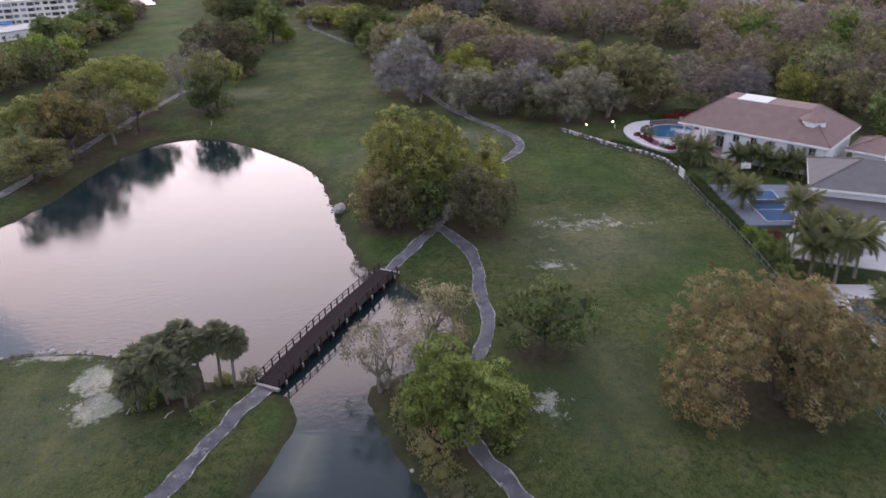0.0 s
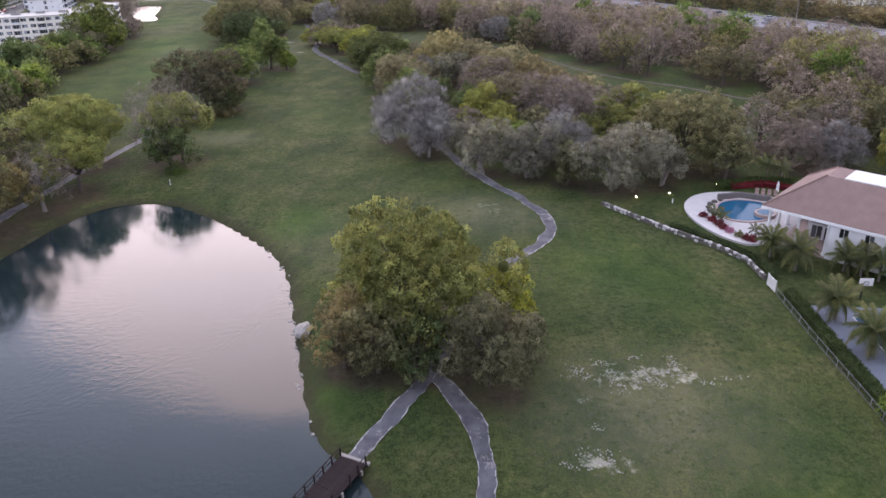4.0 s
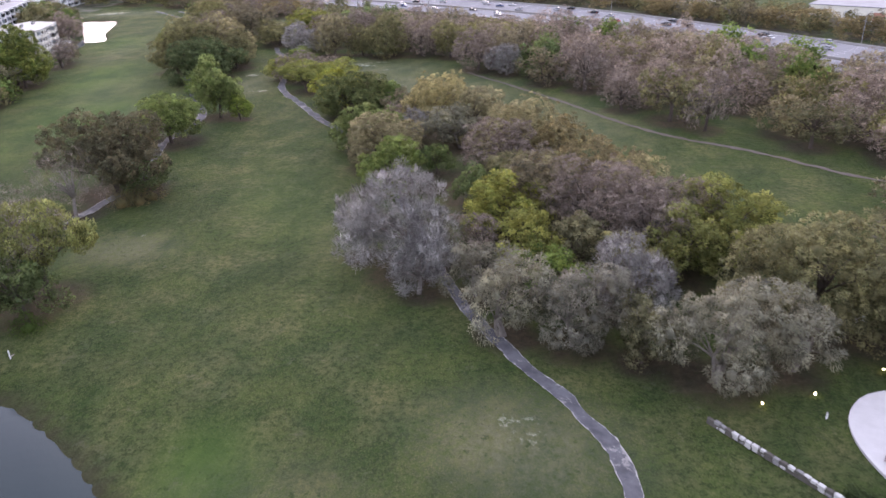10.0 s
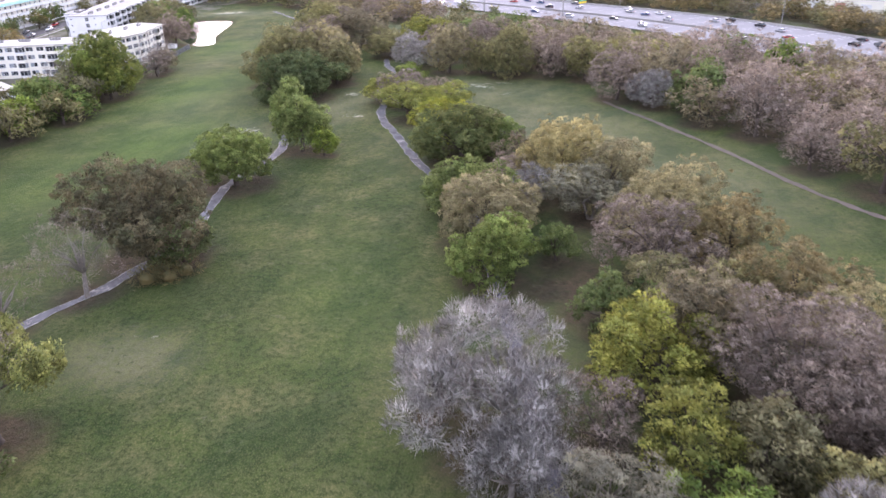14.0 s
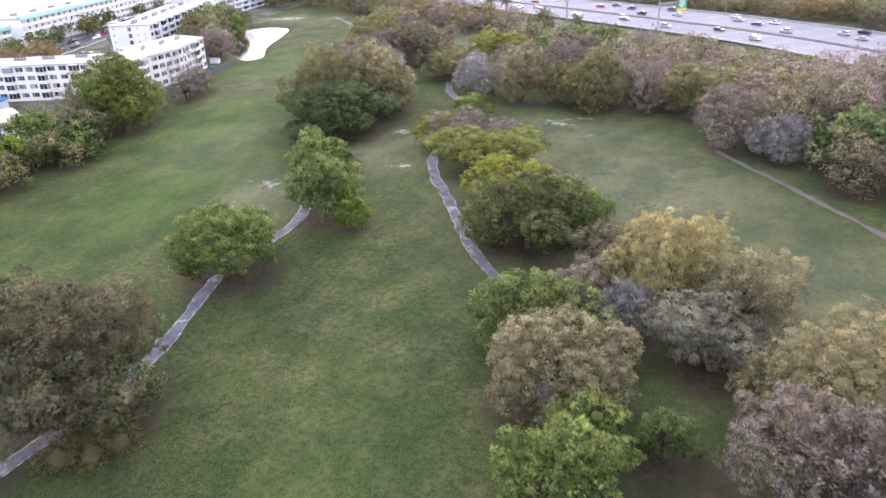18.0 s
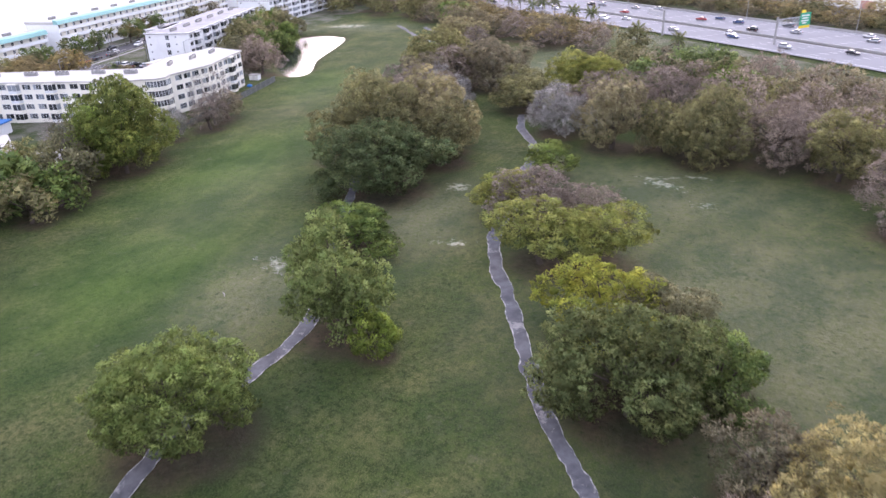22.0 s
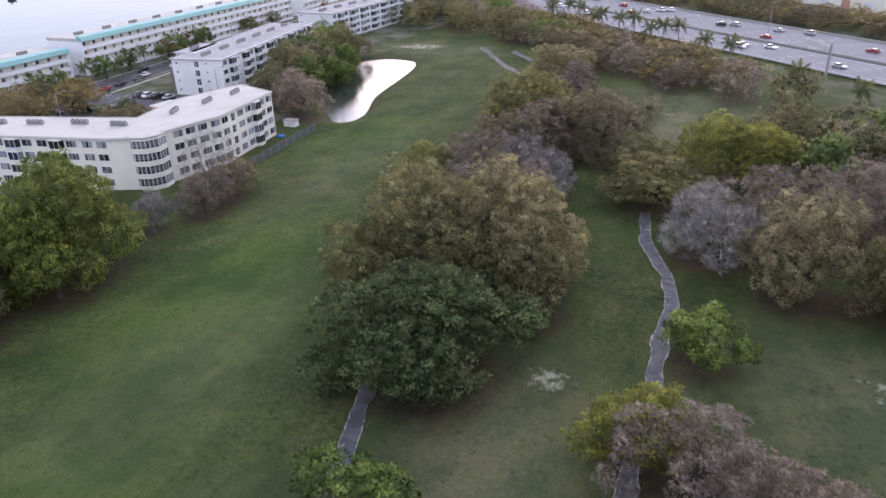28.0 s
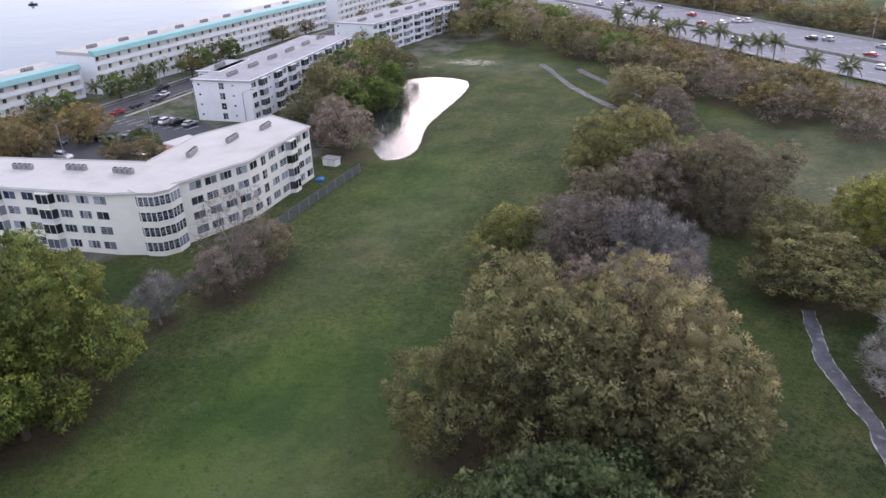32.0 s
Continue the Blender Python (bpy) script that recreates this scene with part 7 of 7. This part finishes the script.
def gallery_flats(p0, p1, depth, floors, label, seed):
    """A long block with open galleries and a sloping teal roof edge."""
    m, length = wall_frame(p0, p1)
    root = thing("apartment_building", label, "apartment building", m)
    top = floors * 2.9
    part("wall", Solid().box(0, length, 1.6, depth, -0.3, top).mesh("wall", CREAM), root)
    for x in (-0.3, length):
        part("end_wall", Solid().box(x, x + 0.3, -0.2, depth + 0.2, -0.3, top + 0.3).mesh("end_wall", WHITE), root)
    for f in range(floors):
        z = f * 2.9
        part("gallery", Solid().box(0, length, 0, 1.6, z - 0.12 if f else -0.3, z + 0.1).box(0, length, 0, 0.12, z + 0.1, z + 1.1).mesh("gallery", WHITE), root, "white gallery parapet")
        n = int(length / 4.2)
        for i in range(n):
            x = (i + 0.5) * length / n
            window_on(root, pose(x, 1.58, z + 1.0), 1.2, 1.3, 2, DARK_GLASS, FRAME)
            if i % 3 == 0:
                part("pier", Solid().box(x + 1.6, x + 1.85, 0, 0.25, z + 1.1, z + 2.78).mesh("pier", WHITE), root)
    edge = Solid()
    prof = [(-0.6, top - 0.1), (-0.2, top + 1.3), (1.6, top + 1.7), (1.6, top - 0.1)]
    edge.v = [(-0.5, y, z) for y, z in prof] + [(length + 0.5, y, z) for y, z in prof]
    edge.f = [(3, 2, 1, 0), (4, 5, 6, 7), (0, 1, 5, 4), (1, 2, 6, 5), (2, 3, 7, 6), (3, 0, 4, 7)]
    part("roof_edge", edge.mesh("roof_edge", TEAL), root, "sloping teal roof edge")
    part("roof", Solid().box(-0.5, length + 0.5, 1.6, depth + 0.5, top - 0.1, top + 0.9).mesh("roof", ROOF_WHITE), root)
    for i in range(int(length / 13)):
        w = m @ Vector((7 + i * 13, depth * 0.55, top + 0.9))
        units(w.x, w.y, w.z, math.degrees(m.to_euler().z), 4)


gallery_flats((-290.0, 433.0), (-313.0, 560.0), 15, 4, "long cream gallery flats with teal roof edges", 1)
gallery_flats((-284.0, 372.0), (-291.5, 428.0), 15, 3, "cream gallery flats with a lower teal roof edge", 2)
gallery_flats((-315.0, 570.0), (-338.0, 690.0), 15, 4, "far cream gallery flats with teal roof edges", 3)


# low buildings behind the west wood
def low_house(x, y, w, d, h, yaw, roof, label):
    root = thing("pavilion", label, "building", pose(x, y, 0, 0, 0, yaw))
    part("wall", Solid().box(-w / 2, w / 2, -d / 2, d / 2, -0.3, h).mesh("wall", WHITE), root)
    part("roof", bevelled(Solid().box(-w / 2 - 0.5, w / 2 + 0.5, -d / 2 - 0.5, d / 2 + 0.5, h, h + 0.35).mesh("roof", roof), 0.06), root)
    for i in range(4):
        window_on(root, pose(-w / 2 + w * (i + 0.5) / 4, -d / 2 - 0.02, 1.0), 1.5, 1.2, 2, DARK_GLASS, FRAME)


low_house(-192, 322, 24, 15, 3.4, 60, ROOF_WHITE, "low white pavilion with a flat pale roof")
low_house(-212, 342, 13, 8, 2.8, 20, BLUE_TARP, "low shelter under a bright blue tarpaulin")
flat_sheet("pool_terrace", [(-184, 336), (-170, 331), (-166, 344), (-180, 349)], 0.15, PAVING, "pale paved yard by the flats", "terrace", 0.4, "structure")
_t = thing("tarpaulin_heap", "crumpled bright blue tarpaulin heap by the corner", "tarpaulin", pose(-178.0, 409.0, 0.25) @ Matrix.Diagonal((0.9, 1.1, 1.0, 1)), me=rock_mesh(77, BLUE_TARP))
_sh = thing("garden_shed", "small white shed beside the flats", "shed", pose(-182.5, 417.5, 0, 0, 0, 8))
part("wall", Solid().box(-1.6, 1.6, -1.0, 1.0, -0.1, 1.7).mesh("wall", WHITE), _sh)
part("roof", bevelled(Solid().box(-1.8, 1.8, -1.2, 1.2, 1.7, 1.85).mesh("roof", CONCRETE), 0.03), _sh)
part("door", Solid().box(-0.4, 0.4, -1.04, -1.0, 0, 1.5).mesh("door", FRAME), _sh)

# ---- the estate road and its car parks ----
_road = [(-262, 330), (-264, 388), (-268, 418), (-275.5, 451.5), (-286, 495), (-298, 549), (-318, 640)]
thing("road", "grey asphalt estate road", "road", me=strip("road", _road, 9.5, ASPHALT, 0.09, smooth=True, step=3, across=3), kind="structure")
flat_sheet("car_park", [(-262, 372), (-214, 382), (-208, 392), (-203, 398), (-232, 426), (-262, 420)], 0.10, ASPHALT, "dark asphalt car park behind the flats", "car park", 0.4, "structure")
flat_sheet("car_park", [(-262, 500), (-246, 498), (-252, 516), (-268, 520)], 0.10, ASPHALT, "asphalt car park between the flats", "car park", 0.4, "structure")
flat_sheet("verge", [(-256, 402), (-236, 412), (-237.5, 414.5), (-258, 405)], 0.2, TURF, "narrow grass strip with kerb in the car park", "verge", 0.25, "structure")
for _o in (-5.2, 5.2):
    _k = sideways(chaikin(_road, 2, closed=False), _o)
    thing("kerb", "low concrete kerb along the estate road", "kerb", me=strip("kerb", _k, 0.4, CONCRETE, 0.16, smooth=False, step=3, across=3), kind="structure")
    thing("pavement", "pale concrete footway along the road", "pavement", me=strip("pavement", sideways(chaikin(_road, 2, closed=False), _o * 1.5), 1.4, CONCRETE, 0.11, smooth=False, step=3, across=3), kind="structure")
_m = Solid()
for _i in range(9):
    _m.box(-258 + _i * 3.0, -257.88 + _i * 3.0, 414 + _i * 0.6, 419 + _i * 0.6, 0.102, 0.112)
thing("parking_marking", "white parking bay lines", "marking", me=_m.mesh("parking_marking", PAINT_WHITE), kind="structure")
_r = random.Random(3)
for _i, (_x, _y, _yaw, _k, _t) in enumerate(((-239.8, 390.5, 10, 0, True), (-245, 402.5, 15, 2, True), (-241.5, 404.2, 15, 2, False), (-238.4, 406.0, 15, 3, True), (-246.5, 420.4, 100, 3, True), (-243.4, 421.2, 100, 0, True),
                                             (-240.2, 422.0, 100, 2, True), (-236.2, 423.0, 100, 1, False), (-231.5, 398.0, 10, 2, False), (-226, 400.5, 10, 0, False), (-252, 396.5, 15, 3, False), (-222.5, 387.5, 110, 0, False),
                                             (-270, 440.0, -76, 0, False), (-267.2, 436.0, 104, 3, True), (-266.0, 428.0, 104, 2, False), (-273.4, 456.0, -76, 0, True), (-264.4, 421.0, 104, 4, False), (-277.5, 445.5, -76, 2, True),
                                             (-281.5, 470, -76, 4, True), (-279, 462, -76, 3, False), (-287.0, 489, -76, 2, False), (-258, 506, 20, 4, False), (-257, 509, 20, 0, True), (-256, 512, 20, 0, False), (-260, 503, 20, 2, False),
                                             (-291, 509, -76, 0, False), (-263.5, 514, 20, 3, False))):
    car(_x, _y, 0.12, _yaw, _k, _t)


def lamp_post(x, y, h, arms, yaw, label, group):
    root = thing("street_lamp", label, "street lamp", pose(x, y, ground_at(x, y), 0, 0, yaw), group)
    part("pole", Solid().tube([(0, 0, -0.3), (0, 0, 0.4), (0, 0, h)], [0.16, 0.12, 0.08], 8).mesh("pole", METAL), root)
    for s in arms:
        a = part("arm", Solid().tube([(0, 0, h - 0.1), (s * 1.2, 0, h + 0.45), (s * 2.6, 0, h + 0.75)], [0.06, 0.05, 0.04], 6).mesh("arm", METAL), root)
        part("lamp_head", bevelled(Solid().box(s * 2.6 - 0.45, s * 2.6 + 0.45, -0.18, 0.18, h + 0.66, h + 0.84).mesh("lamp_head", CONCRETE), 0.04), a)


for _x, _y, _h in ((-237.7, 389.7, 9), (-223.5, 395.0, 7), (-235.4, 411.3, 7.5), (-224.8, 431.8, 8), (-240.2, 428.6, 8), (-280, 447, 9), (-291, 500, 9)):
    lamp_post(_x, _y, _h, (1,), 30, "slim pale lamp post in the car park", "car park lamps")
for _x, _y, _k, _h, _r0 in ((-268, 404, "dark", 9, 4.5), (-262, 398, "olive", 8, 4.5), (-279, 432, "dark", 8, 4.4), (-283, 444, "dark", 8, 3.6), (-271, 410, "dark", 8, 4.0), (-288, 470, "dark", 9, 4.6), (-284, 462, "oak", 8, 4.4), (-293, 486, "dark", 9, 4.5),
                            (-291, 478, "oak", 8, 4.0), (-284, 512, "gold", 6, 3.4), (-281, 500, "olive", 6, 3.2), (-303, 522, "olive", 7, 4.0), (-305, 538, "brown", 7, 4.2), (-296, 566, "brown", 8, 5), (-290, 582, "dark", 8, 5), (-300, 596, "brown", 8, 5),
                            (-232, 405, "dark", 5, 2.4), (-226, 404, "dark", 4, 2.2), (-258, 392, "gold", 9, 5.0), (-252, 386, "gold", 9, 5.0), (-254, 368, "brown", 9, 5.5), (-244, 374, "gold", 8, 5.0), (-262, 362, "brown", 10, 6), (-268, 375, "dark", 9, 5)):
    tree(_k, _x, _y, _h, _r0, "estate trees")
for _x, _y, _h in ((-278, 424, 5), (-282, 450, 6), (-280.5, 456, 5), (-233.5, 398.5, 2.0), (-241.6, 431.4, 4), (-276, 436, 5)):
    palm(_x, _y, _h, 0.9, 18, "fan-crowned palm by the estate road", "estate palms")

# ---- the highway ----
def level(z):
    return lambda x, y: np.full(np.shape(x), z)


HW = 0.75
_mid = HIGHWAY_MID[2:40]
bank = strip("embankment", _mid, HIGHWAY_WIDTH + 12, TURF, -0.02, smooth=False, step=6, across=9, z_of=lambda x, y: HW - 0.1 - 0.18 * np.clip(from_line(HIGHWAY_MID, x, y, False) - HIGHWAY_WIDTH / 2 + 1, 0, 8))
thing("embankment", "low grassy highway embankment", "ground", me=bank, kind="structure")
thing("highway", "wide pale concrete highway with many lanes", "road", me=strip("highway", _mid, HIGHWAY_WIDTH, HIGHWAY, 0, smooth=False, step=6, across=5, z_of=level(HW)), kind="structure")
thing("median", "dark planted median strip between the carriageways", "median", me=strip("median", sideways(_mid, 3.5), 2.6, plain("median_dirt", (0.11, 0.10, 0.075), 0.95, vary=0.25, scale=0.4), 0, smooth=False, step=6, across=3, z_of=level(HW + 0.03)), kind="structure")


def barrier(line, h, w, mat, name, label):
    c = along(line, 6)
    s = Solid()
    for (x0, y0), (x1, y1) in zip(c[:-1], c[1:]):
        d = Vector((x1 - x0, y1 - y0)).normalized()
        k = Vector((-d.y, d.x)) * w
        s.prism([(x0 + k.x, y0 + k.y), (x0 - k.x, y0 - k.y), (x1 - k.x, y1 - k.y), (x1 + k.x, y1 + k.y)], HW - 0.3, HW + h)
    thing(name, label, "barrier", me=s.mesh(name, mat), kind="structure")


barrier(sideways(_mid, 3.5), 0.75, 0.22, CONCRETE, "median_barrier", "concrete median barrier")
barrier(sideways(_mid, -HIGHWAY_WIDTH / 2 + 0.6), 0.9, 0.2, CONCRETE, "side_barrier", "pale concrete barrier on the highway's far side")
_m = Solid()
for _o in (-22.2, -18.6, -15, -11.4, -7.8, -4.2, -0.8, 9.4, 13.0, 16.6, 20.2):
    _c = along(sideways(_mid, _o), 1.0)
    for _i in range(0, len(_c) - 4, 12):
        (_x0, _y0), (_x1, _y1) = _c[_i], _c[_i + 3]
        _d = Vector((_x1 - _x0, _y1 - _y0)).normalized()
        _k = Vector((-_d.y, _d.x)) * 0.09
        _m.prism([(_x0 + _k.x, _y0 + _k.y), (_x0 - _k.x, _y0 - _k.y), (_x1 - _k.x, _y1 - _k.y), (_x1 + _k.x, _y1 + _k.y)], HW + 0.004, HW + 0.012)
thing("lane_marking", "dashed white lane lines", "marking", me=_m.mesh("lane_marking", PAINT_WHITE), kind="structure")
for _o in (-24.6, 0.9, 6.2, 23.6):
    thing("edge_marking", "solid pale edge line", "marking", me=strip("edge_marking", sideways(_mid, _o), 0.22, PAINT_WHITE, 0, smooth=False, step=6, across=3, z_of=level(HW + 0.012)), kind="structure")
_r = random.Random(12)
_c = along(_mid, 1.0)
_dirs = np.gradient(_c, axis=0)
for _o, _way in ((-20.4, 1), (-16.8, 1), (-13.2, 1), (-9.6, 1), (-2.4, 1), (11.2, -1), (14.8, -1), (18.4, -1)):
    _i = _r.uniform(60, 100)
    while _i < len(_c) - 60:
        _k = int(_i)
        _d = _dirs[_k] / np.hypot(*_dirs[_k])
        _x, _y = _c[_k] + _o * np.array([-_d[1], _d[0]])
        if -240 < _x < 130 and _y < 720:
            car(_x, _y, HW + 0.02, math.degrees(math.atan2(_d[1], _d[0])) + (0 if _way > 0 else 180), _r.choices(range(6), (5, 4, 4, 3, 1, 1))[0], _r.random() < 0.5, "highway traffic", "on the concrete highway")
        _i += _r.uniform(30, 85)
for _x, _y, _yaw, _arms in ((-100.6, 597.5, 55, (-1, 1)), (-5.0, 543, 50, (1,)), (62.4, 487, 40, (1,)), (139.6, 388, 35, (1,)), (-45, 569.0, 52, (1,)), (-165, 640, 55, (-1, 1))):
    lamp_post(_x, _y, 12.0, _arms, _yaw, "tall pale highway lamp post", "highway lamps")


def gantry(x, y, yaw, reach, sign, label):
    root = thing("sign_gantry", label, "gantry", pose(x, y, HW, 0, 0, yaw))
    part("post", Solid().tube([(0, 0, 0), (0, 0, 9.4)], [0.42, 0.36], 10).mesh("post", CONCRETE), root)
    t = Solid()
    for yy, zz in ((-0.5, 6.6), (0.5, 6.6), (-0.5, 8.4), (0.5, 8.4)):
        t.tube([(-0.4, yy, zz), (reach, yy, zz)], [0.09, 0.09], 5)
    n = int(reach / 1.6)
    for i in range(n):
        x0, x1 = reach * i / n, reach * (i + 1) / n
        for yy in (-0.5, 0.5):
            t.tube([(x0, yy, 6.6), (x1, yy, 8.4)], [0.05, 0.05], 4).tube([(x1, yy, 8.4), (x1, yy, 6.6)], [0.05, 0.05], 4)
    part("truss", t.mesh("truss", METAL), root)
    if sign:
        s = part("sign_panel", bevelled(Solid().box(reach - 5.0, reach + 0.4, -0.75, -0.62, 5.4, 9.8).mesh("sign_panel", GREEN_SIGN), 0.03), root, "green sign panel")
        part("sign_panel", Solid().box(reach - 5.0, reach + 0.4, -0.77, -0.6, 4.5, 5.38).mesh("sign_panel", YELLOW), s, "yellow strip")
        part("sign_panel", Solid().box(reach - 4.6, reach - 2.6, -0.75, -0.62, 9.82, 10.8).mesh("sign_panel", YELLOW), s, "yellow exit tab")
        bars = Solid()
        for z, a, b in ((8.6, -4.4, -0.5), (7.7, -4.0, -0.9), (6.8, -4.4, -0.6), (6.0, -3.6, -1.4)):
            bars.box(reach + a, reach + b, -0.79, -0.755, z, z + 0.45)
        part("lettering", bars.mesh("lettering", PAINT_WHITE), s, "white bars of lettering")


gantry(-31.5, 517.5, 52, 15.5, True, "highway sign gantry with a green and yellow sign")
gantry(-72.0, 527.0, 128, 13.0, False, "grey steel gantry over the near carriageway")


# palms and buildings along and beyond the highway
for _x, _y, _h in ((-181, 573, 9), (-178.5, 586, 9), (-168, 572, 10), (-160, 566, 8), (-154, 559, 10), (-146, 556, 9), (-139, 552, 10), (-131, 545, 8), (-124.5, 539, 10), (-121, 545, 9), (-98, 518, 9), (-108, 528, 8), (-188, 590, 9), (-60, 486, 6), (-76, 498, 7)):
    palm(_x, _y, _h, 1.25, 16, "tall palm beside the highway", "highway palms")
for _x, _y, _w, _d, _h, _mat in ((20, 640, 90, 60, 7, ROOF_GREY), (-70, 690, 60, 40, 7, ROOF_WHITE), (110, 560, 60, 40, 6, ROOF_WHITE), (190, 470, 60, 50, 6, ROOF_GREY)):
    _b = thing("warehouse", "long low warehouse with a pale flat roof", "building", pose(_x, _y, 0, 0, 0, -37))
    part("wall", Solid().box(-_w / 2, _w / 2, -_d / 2, _d / 2, -0.3, _h).mesh("wall", CREAM), _b)
    part("roof", bevelled(Solid().box(-_w / 2 - 0.3, _w / 2 + 0.3, -_d / 2 - 0.3, _d / 2 + 0.3, _h, _h + 0.4).mesh("roof", _mat), 0.08), _b)
    for _i in range(5):
        part("loading_door", Solid().box(-_w / 2 + _w * (_i + 0.3) / 5, -_w / 2 + _w * (_i + 0.7) / 5, -_d / 2 - 0.06, -_d / 2, 0.2, 4.0).mesh("loading_door", BRICK_RED if _i == 2 else FRAME), _b)
flat_sheet("car_park", [(-60, 640), (-30, 600), (20, 590), (0, 620)], 0.12, ASPHALT, "car park beyond the highway", "car park", 0.4, "structure")
barrier(sideways(HIGHWAY_LINE, -37)[6:34], 3.2, 0.25, CONCRETE, "noise_wall", "pale concrete wall behind the far belt of trees")

# bare reddish soil in the gaps of the middle wood
TREE_SPOTS += [(-7, 245, 6.5), (-8.5, 238, 5.5), (-4, 232, 5), (0, 218, 5), (12, 193, 5)]

# ---- leaf litter under the crowns ----
_lit = np.zeros_like(mx)
for _x, _y, _r in TREE_SPOTS:
    _near = (np.abs(mx - _x) < _r * 1.6) & (np.abs(my - _y) < _r * 1.6)
    _q = np.hypot(mx[_near] - _x, my[_near] - _y) / _r
    _lit[_near] = np.maximum(_lit[_near], np.clip(1.32 - _q, 0, 0.72))
layer("litter", _lit)
